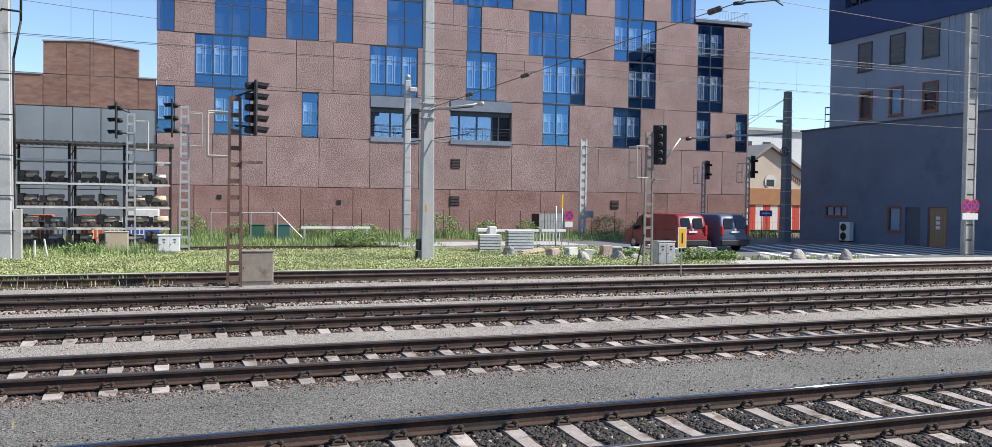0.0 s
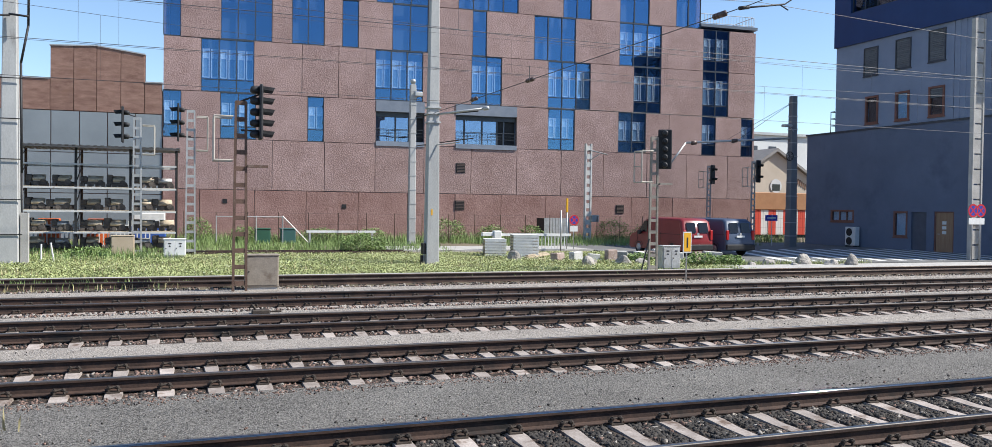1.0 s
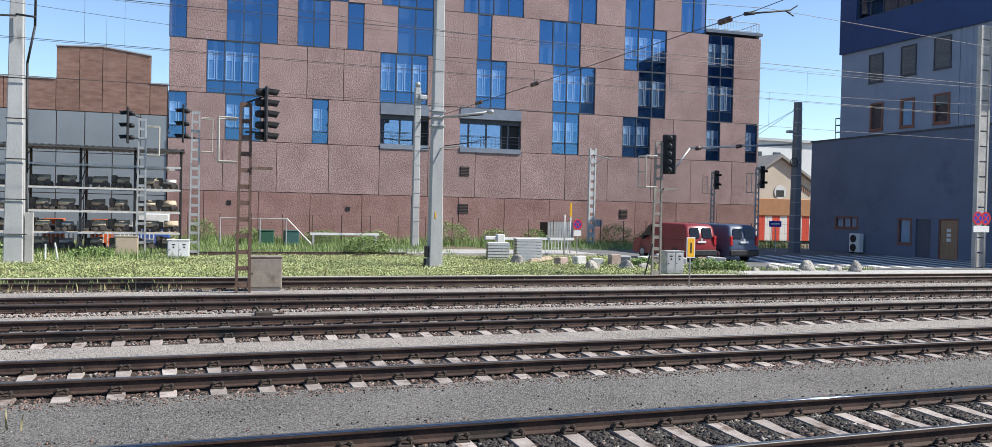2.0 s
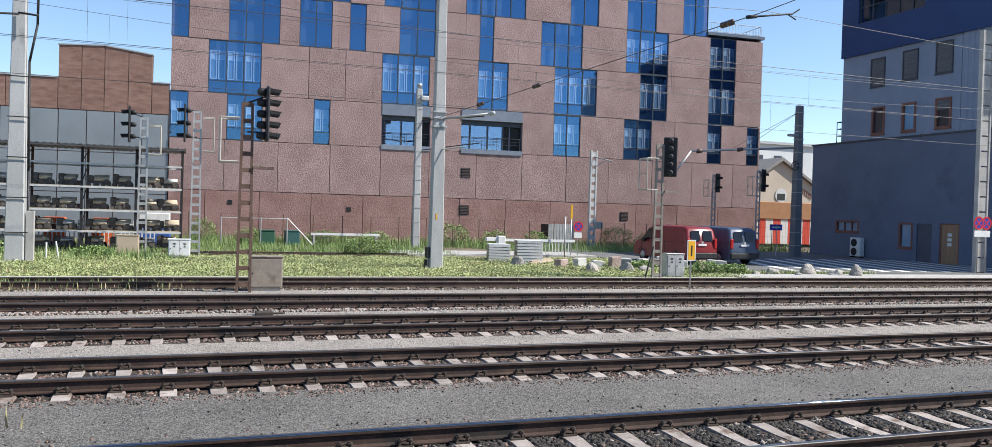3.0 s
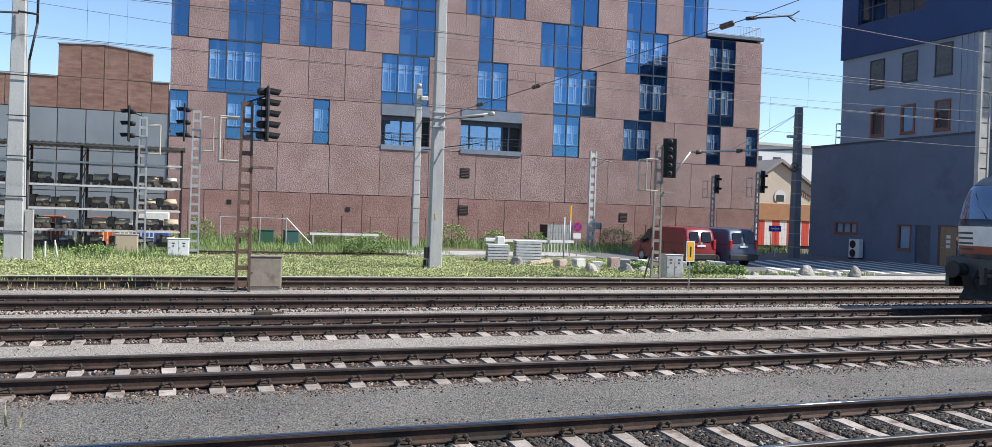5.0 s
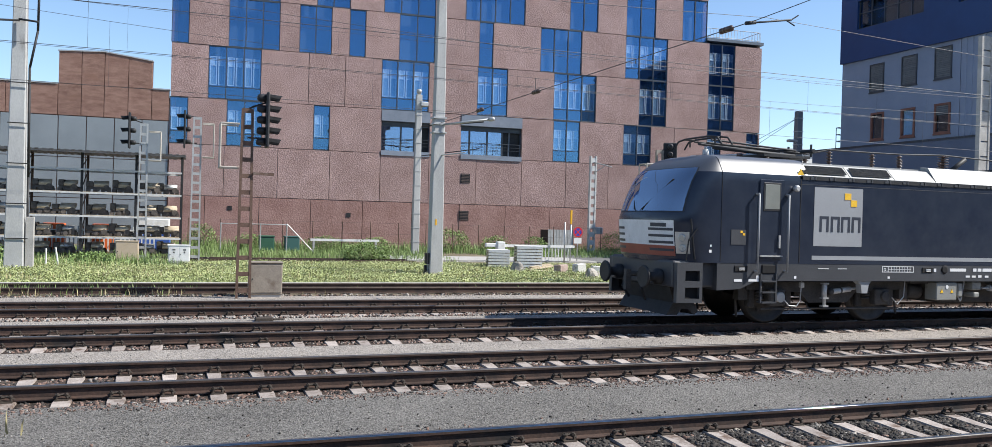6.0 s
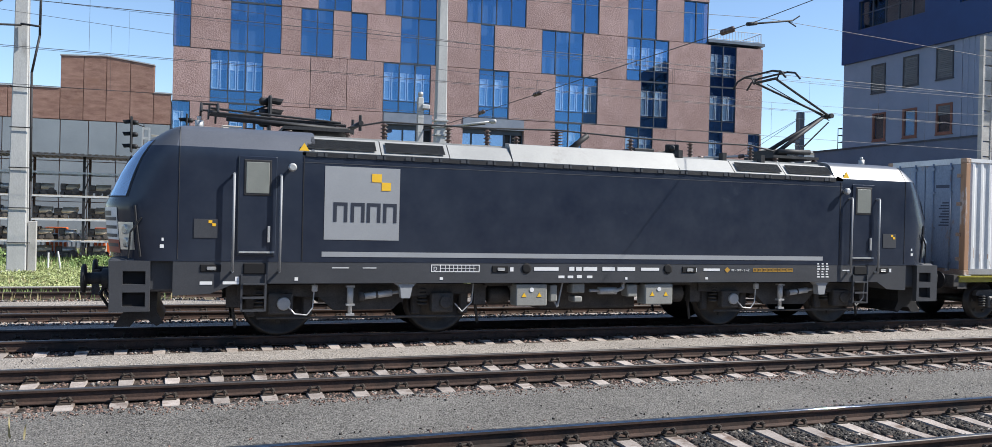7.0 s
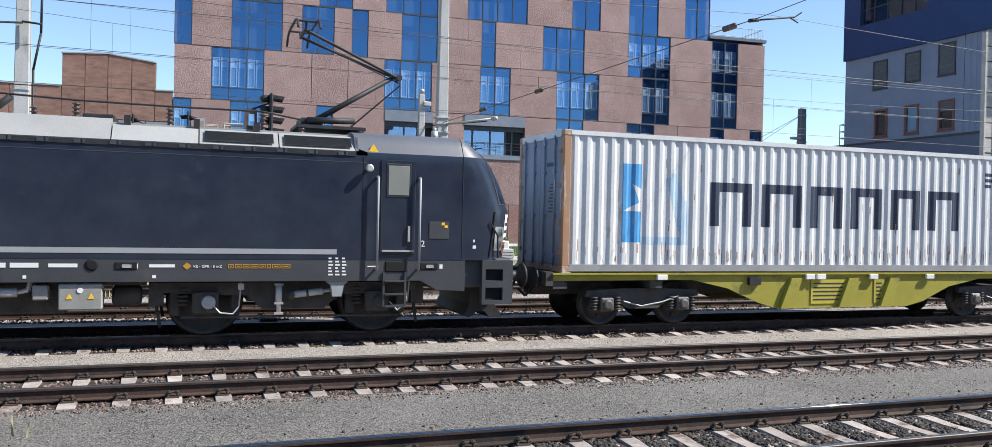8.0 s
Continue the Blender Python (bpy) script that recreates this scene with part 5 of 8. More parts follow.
plate = part("board", shape(box, -0.55, 0.45, -0.02, 0.02, 1.75, 2.15), SIGN_BLUE, street)
part("bar", shape(box, -0.4, 0.3, -0.025, -0.02, 1.9, 2.0), WHITE_PAINT, plate)


# ---- overgrown siding ----
siding = thing("overgrown_siding", pose(0, 25.6, -0.06), "rusty rails of an overgrown siding in the weeds", "railway track", "yard tracks", "structure")
for y in (-0.75, 0.75):
    part("rail", shape(box, -60, 3, y - 0.035, y + 0.035, -0.13, 0.0), RAIL_SIDE, siding)


# ---- grass, weeds and bushes ----
def blades(name, regions, material, label, seed):
    """Regions of (x0, x1, y0, y1, blades a square metre, least and greatest height, ground)."""
    r = np.random.default_rng(seed)
    pts, size = [], []
    for x0, x1, y0, y1, dens, h0, h1, z in regions:
        k = int((x1 - x0) * (y1 - y0) * dens)
        p = np.stack([r.uniform(x0, x1, k), r.uniform(y0, y1, k), np.full(k, z)], 1)
        patch = np.array([noise.noise(Vector((q[0] * 0.35, q[1] * 0.6, seed))) for q in p])
        keep = patch > r.uniform(-0.75, 0.15, k)
        p, patch = p[keep], patch[keep]
        h = r.uniform(h0, h1, len(p)) * (0.75 + 0.6 * np.clip(patch + 0.3, 0, 1))
        pts.append(p)
        size.append(np.stack([r.uniform(0.012, 0.03, len(p)), h * r.uniform(0.2, 0.8, len(p)), h], 1))
    pts, size = np.concatenate(pts), np.concatenate(size)
    spins = np.stack([r.uniform(0, 6.28, len(pts)), np.zeros(len(pts))], 1)
    shape_v = [(-0.5, 0, 0), (0.5, 0, 0), (0.4, 0.15, 0.55), (-0.4, 0.15, 0.55), (0, 0.6, 1.0)]
    me = scatter_mesh(name, shape_v, [(0, 1, 2), (0, 2, 3), (3, 2, 4)], pts, size, spins, [material])
    return tagged(new(name, me), label, "grass", kind="stuff")


blades("grass", [(-20, 13.2, 11.3, 24.6, 260, 0.06, 0.15, -0.22), (13.2, 22, 13.5, 14.7, 200, 0.08, 0.3, -0.15), (8.0, 17, 14.0, 18.5, 150, 0.08, 0.24, -0.22), (-20, 13, 11.2, 11.7, 300, 0.08, 0.22, -0.22)], BLADE, "pale green uncut grass with dry stalks", 4)
blades("weeds", [(-16, -7.5, 8.4, 10.6, 45, 0.06, 0.26, -0.22), (-7.5, 8, 9.8, 10.7, 14, 0.06, 0.22, -0.22), (-20, 6, 26.6, 36.5, 60, 0.15, 0.45, -0.22), (-9, 38, 36.0, 42.0, 55, 0.3, 0.8, -0.22), (10, 30, 31.5, 38, 45, 0.2, 0.6, -0.22), (-18, -8, 20, 26, 60, 0.2, 0.55, -0.22)], WEED, "green weeds and tall grass", 9)
blades("dry_stalks", [(-20, 12, 11.4, 24, 9, 0.15, 0.32, -0.22), (-15, -8, 8.3, 8.8, 45, 0.1, 0.36, -0.22), (-8, -3, 8.3, 8.8, 14, 0.1, 0.3, -0.22), (-10.5, -9.3, -6.9, -6.3, 60, 0.05, 0.2, -0.18)], surface("straw", (0.32, 0.27, 0.13), (0.5, 0.44, 0.25), 2, 0.8), "dry straw-coloured stalks", 14)


def leaf_layer():
    """Small clover-like leaves between the grass blades."""
    r = np.random.default_rng(21)
    k = 190000
    p = np.stack([r.uniform(-20, 14, k), r.uniform(11.3, 24.4, k), r.uniform(-0.2, -0.06, k)], 1)
    patch = np.array([noise.noise(Vector((q[0] * 0.5, q[1] * 0.8, 3.0))) for q in p])
    p = p[patch > -0.15]
    k = len(p)
    leaf = [(-0.3, 0, 0), (0.3, 0, 0.1), (0.35, 0.5, 0.25), (0, 1.0, 0.1), (-0.35, 0.5, 0.2)]
    me = scatter_mesh("clover", leaf, [(0, 1, 2), (0, 2, 4), (4, 2, 3)], p, r.uniform(0.03, 0.065, k), np.stack([r.uniform(0, 6.28, k), r.uniform(-0.2, 0.9, k)], 1), [BLADE])
    tagged(new("clover", me), "pale green clover between the grass", "grass", kind="stuff")
    k = 900
    p = np.stack([r.uniform(-20, 13, k), r.uniform(11.5, 24, k), r.uniform(-0.02, 0.06, k)], 1)
    dot = [(-1, 0, 0), (1, 0, 0), (0, 1, 0.2), (0, -1, 0.2), (0, 0, 0.8)]
    me = scatter_mesh("blossoms", dot, [(0, 2, 4), (2, 1, 4), (1, 3, 4), (3, 0, 4)], p, r.uniform(0.012, 0.025, k), np.stack([r.uniform(0, 6.28, k), r.uniform(-0.3, 0.3, k)], 1), [BLOSSOM])
    tagged(new("blossoms", me), "pale tiny blossoms over the grass", "flowers", kind="stuff")


leaf_layer()


def bush(x, y, rx, ry, h, n, seed, label="leafy green bush growing by the fence"):
    b = thing("bush", pose(x, y, -0.22), label, "bush", "wild bushes")
    r = np.random.default_rng(seed)
    bm = bmesh.new()
    for k in range(14):
        a = r.uniform(0, 6.28)
        q = r.uniform(0.2, 0.9)
        tube(bm, (0.1 * math.cos(a), 0.1 * math.sin(a), 0), (rx * q * math.cos(a), ry * q * math.sin(a), h * r.uniform(0.5, 0.95)), 0.015, 4, 0.005)
    part("stems", bm, WOODEN, b, kind="stuff")
    u = r.normal(0, 1, (n, 3))
    u /= np.linalg.norm(u, axis=1)[:, None]
    rad = r.uniform(0.35, 1.0, n) ** 0.5
    lump = np.array([1 + 0.45 * noise.noise(Vector(v * 1.7) + Vector((seed, 0, 0))) for v in u])
    p = u * (rad * lump)[:, None] * np.array([rx, ry, h * 0.55])
    p[:, 2] = np.abs(p[:, 2] + h * 0.5)
    leaf = [(-0.3, 0, 0), (0.3, 0, 0.1), (0.35, 0.5, 0.2), (0, 1.0, 0.0), (-0.35, 0.5, 0.15)]
    me = scatter_mesh("leaves", leaf, [(0, 1, 2), (0, 2, 4), (4, 2, 3)], p, r.uniform(0.05, 0.11, n), np.stack([r.uniform(0, 6.28, n), r.uniform(-0.6, 1.3, n)], 1), [WEED])
    ob = new("leaves", me)
    ob.parent = b


bush(0.85, 26.5, 1.3, 0.8, 0.95, 2600, 1, "spreading green shrub in the grass")
for i, (x, y, rx, h) in enumerate(((-7.0, 38, 0.9, 1.5), (-4.2, 38.5, 1.0, 1.0), (0.6, 38.6, 1.2, 0.9), (4.0, 38.8, 1.0, 0.9), (9.3, 38.9, 1.4, 1.6), (12.4, 38.6, 1.0, 1.2), (21.8, 38.4, 1.4, 1.7), (24.3, 38.0, 1.2, 1.2), (15.0, 37.6, 0.9, 1.2), (-11.5, 22.5, 0.9, 0.5), (-15.5, 23.5, 1.0, 0.7), (13.0, 13.9, 0.8, 0.6), (14.4, 13.9, 0.7, 0.5), (11.5, 16.6, 0.7, 0.45), (27.0, 37.6, 1.2, 1.0))):
    bush(x, y, rx, rx * 0.7, h, int(900 + 700 * rx * h), i + 5)


# ---- train ----
LOCO_PAINT = surface("blue_black_paint", (0.016, 0.022, 0.039), (0.029, 0.037, 0.055), 0.7, 0.22, 0, 0, 1.8, 0, (0.045, 0.054, 0.075), 0.55, 0.66)
LOCO_FRAME = surface("charcoal_frame_paint", (0.040, 0.042, 0.047), (0.060, 0.062, 0.068), 1.5, 0.5, 0, 0, 40, 0, (0.075, 0.07, 0.065), 1.2, 0.62)
ROOF_GREY = surface("light_grey_roof_paint", (0.27, 0.27, 0.26), (0.35, 0.35, 0.335), 1.2, 0.5, 0, 0.001, 40, 0.03, (0.21, 0.20, 0.185), 1.4, 0.62)
CAB_ROOF = surface("cab_roof_grey_paint", (0.075, 0.081, 0.095), (0.105, 0.112, 0.13), 1.0, 0.42, 0.0, 0, 40, 0, None, 1, 1, 0.8)
CAB_FRONT = surface("dark_grey_cab_front_paint", (0.040, 0.044, 0.053), (0.058, 0.063, 0.074), 1.0, 0.42, 0.0, 0, 40, 0, None, 1, 1, 0.9)
LOGO_GREY = surface("grey_vinyl", (0.27, 0.28, 0.29), (0.32, 0.33, 0.34), 1.5, 0.5)
YELLOW = plain("yellow_vinyl", (0.85, 0.50, 0.03), 0.5)
DARK_LETTER = plain("dark_vinyl", (0.03, 0.035, 0.05), 0.45)
WHITE_MARK = plain("white_marking", (0.75, 0.75, 0.74), 0.6)
# Near-black that paints the shade inside recesses and holes.
HOLE_SHADE = plain("painted_recess_shade", (0.006, 0.006, 0.007), 0.9)
DAMPER_LIGHT = surface("light_grey_damper_paint", (0.42, 0.42, 0.415), (0.60, 0.60, 0.59), 4, 0.45, 0.2, 0, 40, 0, (0.22, 0.2, 0.18), 4, 0.6)
AMBER_MARK = plain("amber_marking", (0.45, 0.25, 0.03), 0.6)
RED_STRIPE = surface("red_brown_stripe", (0.22, 0.05, 0.03), (0.32, 0.08, 0.05), 3, 0.5)
WINDSCREEN = glass_sheet("windscreen", (0.62, 0.72, 0.86), 0.45)
CAB_INSIDE = plain("cab_interior", (0.03, 0.035, 0.045), 0.8)
DOOR_GLASS = surface("door_glass_dusty", (0.20, 0.21, 0.19), (0.27, 0.28, 0.25), 2, 0.15)
UNDER = surface("brake_dust_iron", (0.034, 0.033, 0.033), (0.105, 0.096, 0.088), 3, 0.8, 0.2, 0.002, 40, 0)
UNDER_BOX = surface("grey_equipment_box", (0.22, 0.22, 0.20), (0.30, 0.30, 0.275), 3, 0.6, 0, 0, 40, 0.05, (0.15, 0.13, 0.11), 3, 0.6)
PIPE_GREY = surface("grey_damper_paint", (0.34, 0.34, 0.34), (0.48, 0.48, 0.47), 4, 0.5, 0.3)
AXLE_GREY = surface("oily_axle_box", (0.06, 0.057, 0.055), (0.13, 0.125, 0.12), 4, 0.6, 0.3)
TREAD = surface("wheel_steel", (0.028, 0.027, 0.026), (0.075, 0.068, 0.062), 4, 0.5, 0.5)
GRILLE = surface("dark_grille", (0.09, 0.09, 0.09), (0.14, 0.14, 0.135), 6, 0.7)
HEADLIGHT = glass_sheet("headlight_glass", (0.9, 0.9, 0.9), 0.2)
REFLECTOR = plain("lamp_reflector", (0.6, 0.6, 0.58), 0.3, 0.8)

loco = thing("locomotive", pose(0, 0, 0), "dark blue-black electric locomotive with light grey roof panels", "locomotive")
NOSE_FRONT = [(1.38, 9.08), (1.8, 9.15), (2.2, 9.19), (2.32, 9.20), (2.45, 9.14), (2.8, 8.99), (3.1, 8.82), (3.3, 8.66), (3.45, 8.5), (3.58, 8.3), (3.68, 8.1), (3.73, 7.95)]
HALF_WIDTH = [(1.38, 1.5), (3.30, 1.5), (3.32, 1.492), (3.61, 1.31), (3.66, 1.22), (3.70, 1.05), (3.73, 0.8)]


def lerp(table, z):
    for (a, p), (b, q) in zip(table, table[1:]):
        if z <= b:
            return p + (q - p) * max(0, z - a) / (b - a)
    return table[-1][1]


def nose_point(z, th, grow=0.0):
    w, xf = lerp(HALF_WIDTH, z), lerp(NOSE_FRONT, z)
    c, s = math.cos(th), math.sin(th)
    y = -w * math.copysign(abs(c) ** 0.6, c)
    x = 7.9 + (xf - 7.9) * abs(s) ** 0.72
    d = Vector((max(0.0, x - 7.9), y * 0.6, 0))
    if d.length:
        d = d.normalized() * grow
    return Vector((x, y, z)) + d + Vector((0, 0, grow * max(0, z - 2.4) * 0.5))


def along(end, x):
    """Distance x from the middle towards one end; the rear nose sits 0.2 m further in."""
    return end * x - (0.2 * min(1.0, max(0.0, (x - 6.9) / 0.9)) if end > 0 else 0.0)


def grid_faces(bm, rows, smooth=True):
    for a, b in zip(rows, rows[1:]):
        for i in range(len(a) - 1):
            f = bm.faces.new((a[i], a[i + 1], b[i + 1], b[i]))
            f.smooth = smooth


def nose_patch(bm, end, z0, z1, t0, t1, grow, nz=10, nt=24, skew=0.0):
    rows = []
    for i in range(nz + 1):
        z = z0 + (z1 - z0) * i / nz
        sh = skew * i / nz
        row = []
        for k in range(nt + 1):
            p = nose_point(z, t0 + sh + (t1 - t0 - 2 * sh) * k / nt, grow)
            row.append(bm.verts.new((along(end, p.x), p.y, p.z)))
        rows.append(row)
    grid_faces(bm, rows)


def loco_cab(end):
    name = "cab"
    bm = bmesh.new()
    zs = [1.38, 1.6, 1.9, 2.2, 2.32, 2.45, 2.65, 2.9, 3.1, 3.25, 3.32]
    rows = []

    def ring(z):
        w = lerp(HALF_WIDTH, z)
        pts = [Vector((5.96, -w, z)), Vector((6.9, -w, z))] + [nose_point(z, math.pi * k / 36) for k in range(37)] + [Vector((6.9, w, z)), Vector((5.96, w, z))]
        return [bm.verts.new((along(end, p.x), p.y, p.z)) for p in pts]

    for z in zs:
        rows.append(ring(z))
    grid_faces(bm, rows)
    cab = part(name, bm, LOCO_PAINT, loco, "rounded driver's cab in blue-black paint")
    bm = bmesh.new()
    rows = []
    for z in (3.32, 3.4, 3.5, 3.6, 3.63, 3.66, 3.685, 3.71, 3.73):
        w = lerp(HALF_WIDTH, z)
        back = 5.96 if z < 3.33 else 5.74
        pts = [Vector((back, -w, z)), Vector((6.9, -w, z))] + [nose_point(z, math.pi * k / 36) for k in range(37)] + [Vector((6.9, w, z)), Vector((back, w, z))]
        rows.append([bm.verts.new((along(end, p.x), p.y, p.z)) for p in pts])
    grid_faces(bm, rows)
    bm.faces.new(rows[-1])
    for f in bm.faces:
        if abs(f.calc_center_median().x) > 7.98:
            f.material_index = 1
    part("cab_roof", bm, CAB_ROOF, cab, "grey rounded cab roof with a darker front").data.materials.append(CAB_FRONT)
    bm = bmesh.new()
    for s in (-1, 1):
        pipe(bm, [(along(end, 7.98), s * (lerp(HALF_WIDTH, z) + 0.001), z) for z in (1.42, 3.3, 3.34, 3.45, 3.6, 3.66)], 0.006, 5)
    part("cab_seam", bm, BLACK_STEEL, cab)
    bm = bmesh.new()
    edge = [(lerp(HALF_WIDTH, z), z) for z in (3.34, 3.4, 3.5, 3.6, 3.66, 3.71, 3.725)]
    lo, hi = [[bm.verts.new((along(end, x), s * w, z)) for s, pts in ((-1, edge), (1, edge[::-1])) for w, z in pts] for x in (5.745, 5.80)]
    bm.faces.new(lo)
    bm.faces.new(hi[::-1])
    for i in range(len(lo)):
        k = (i + 1) % len(lo)
        bm.faces.new((lo[i], hi[i], hi[k], lo[k]))
    part("roof_end", bm, CAB_ROOF, cab)
    bm = bmesh.new()
    nose_patch(bm, end, 2.46, 3.40, 0.70, math.pi - 0.70, 0.012, 10, 30, 0.05)
    part("windscreen", bm, WINDSCREEN, cab, "wide sloping windscreen")
    bm = bmesh.new()
    nose_patch(bm, end, 2.44, 3.42, 0.66, math.pi - 0.66, 0.005, 10, 30, 0.05)
    part("windscreen_surround", bm, CAB_INSIDE, cab)
    bm = bmesh.new()
    for k in (-1, 1):
        th = math.pi / 2 + k * 0.02
        a, b = nose_point(2.48, th, 0.03), nose_point(3.15, th + k * 0.35, 0.03)
        tube(bm, (along(end, a.x), a.y, a.z), (along(end, b.x), b.y, b.z), 0.012, 5)
    part("wiper", bm, BLACK_STEEL, cab)
    bm = bmesh.new()
    nose_patch(bm, end, 1.72, 2.26, 0.84, math.pi - 0.84, 0.010, 5, 24)
    part("front_panel", bm, WHITE_PAINT, cab, "white front panel with red and dark stripes")
    for i, z in enumerate((1.60, 1.76, 1.90, 2.04)):
        for t0, t1 in ((0.86, 1.40), (math.pi - 1.40, math.pi - 0.86)):
            bm = bmesh.new()
            nose_patch(bm, end, z, z + 0.055, t0, t1, 0.016, 1, 12)
            part("front_stripe", bm, DARK_LETTER, cab)
    bm = bmesh.new()
    nose_patch(bm, end, 1.50, 1.72, 0.84, math.pi - 0.84, 0.011, 2, 24)
    part("front_band", bm, RED_STRIPE, cab, "dull red band below the white panel")
    bm = bmesh.new()
    nose_patch(bm, end, 2.12, 2.2, 1.0, 1.35, 0.017, 1, 6)
    part("number_bar", bm, DARK_LETTER, cab)
    for t0, t1 in ((0.53, 0.82), (math.pi - 0.82, math.pi - 0.53)):
        bm = bmesh.new()
        nose_patch(bm, end, 1.56, 2.02, t0, t1, 0.012, 4, 6)
        lamp = part("headlight", bm, REFLECTOR, cab, "clear headlight unit")
        bm = bmesh.new()
        for z in (1.68, 1.90):
            p = nose_point(z, (t0 + t1) / 2, 0.014)
            lathe(bm, (along(end, p.x), p.y, p.z), (end, -0.6 if t0 < 1 else 0.6, 0), [(0.085, 0), (0.085, 0.02), (0.06, 0.03)], 14)
        part("lamp", bm, HEADLIGHT, lamp)
    # dark trim line beside the headlight
    for th in (0.45, math.pi - 0.45):
        bm = bmesh.new()
        pts = [nose_point(z, th + (0.05 if th < 1 else -0.05) * (z - 1.5), 0.012) for z in (1.45, 1.7, 2.0, 2.3)]
        pipe(bm, [(along(end, p.x), p.y, p.z) for p in pts], 0.018)
        part("nose_trim", bm, BLACK_STEEL, cab)
    for s in (-1, 1):
        x0, x1 = (-7.03, -6.39) if end < 0 else (6.22, 6.86)
        door = part("cab_door", shape(bevel_box, x0, x1, s * 1.512 - 0.012, s * 1.512 + 0.012, 1.48, 3.2, 0.01, 1), LOCO_PAINT, cab, "narrow blue-black cab door")
        bm = bmesh.new()
        bevel_box(bm, x0 + 0.09, x1 - 0.09, s * 1.522 - 0.012, s * 1.522 + 0.012, 2.52, 3.14, 0.01, 1)
        part("door_window", bm, BLACK_STEEL, door)
        part("pane", shape(bevel_box, x0 + 0.125, x1 - 0.125, s * 1.530 - 0.010, s * 1.530 + 0.010, 2.56, 3.1, 0.008, 1), DOOR_GLASS, door, "dusty greenish door pane")
        part("sill", shape(box, x0 + 0.03, x1 - 0.02, s * 1.535 - 0.015, s * 1.535 + 0.015, 1.53, 1.56), ZINC, door)
        bm = bmesh.new()
        box(bm, x1 - 0.14 if end < 0 else x0 + 0.5, x1 - 0.10 if end < 0 else x0 + 0.54, s * 1.545 - 0.02, s * 1.545 + 0.02, 1.72, 2.0)
        part("door_handle", bm, ZINC, door, "bright lever handle")
        for xr in (x0 - 0.07, x1 + 0.07):
            bm = bmesh.new()
            tube(bm, (xr, s * 1.60, 1.22), (xr, s * 1.60, 2.88), 0.022, 8)
            for z in (1.22, 2.88):
                tube(bm, (xr, s * 1.60, z), (xr, s * 1.49, z), 0.026, 6)
            part("handrail", bm, LOGO_GREY, cab, "bright steel handrail")
        part("warning_sign", shape(extrude_poly, [(along(end, 6.0) - 0.02, 3.34), (along(end, 6.0) + 0.16, 3.34), (along(end, 6.0) + 0.07, 3.48)], s * 1.47 - 0.01, s * 1.47 + 0.012), YELLOW, cab)
        xm = -6.14 if end < 0 else 5.98
        bm = bmesh.new()
        lathe(bm, (xm, s * 1.5, 3.03), (0, s, 0), [(0.03, 0), (0.03, 0.06), (0.07, 0.08), (0.075, 0.14), (0.05, 0.17)], 12)
        part("side_camera", bm, ZINC, cab)
        x = -7.73 if end < 0 else 7.14
        part("small_plate", shape(box, x, x + 0.38, s * 1.507 - 0.004, s * 1.507 + 0.004, 1.78, 2.1), LOCO_FRAME, cab)
        bm = bmesh.new()
        box(bm, x + 0.23, x + 0.29, s * 1.512 - 0.004, s * 1.512 + 0.004, 2.03, 2.08)
        box(bm, x + 0.29, x + 0.35, s * 1.512 - 0.004, s * 1.512 + 0.004, 1.98, 2.03)
        part("yellow_squares", bm, YELLOW, cab)
        bm = bmesh.new()
        box(bm, along(end, 8.2) - 0.035, along(end, 8.2) + 0.035, s * 1.46 - 0.03, s * 1.46 + 0.03, 1.72, 1.77)
        box(bm, along(end, 8.2) - 0.06, along(end, 8.2) + 0.06, s * 1.46 - 0.03, s * 1.46 + 0.03, 1.60, 1.66)
        part("white_mark", bm, WHITE_MARK, cab)
    bm = bmesh.new()
    tube(bm, (along(end, 7.68), -0.4, 3.7), (along(end, 7.68), -0.4, 3.88), 0.07, 10)
    tube(bm, (along(end, 7.68), -0.4, 3.88), (along(end, 7.68), -0.4, 3.95), 0.035, 8)
    part("antenna", bm, ZINC, cab)


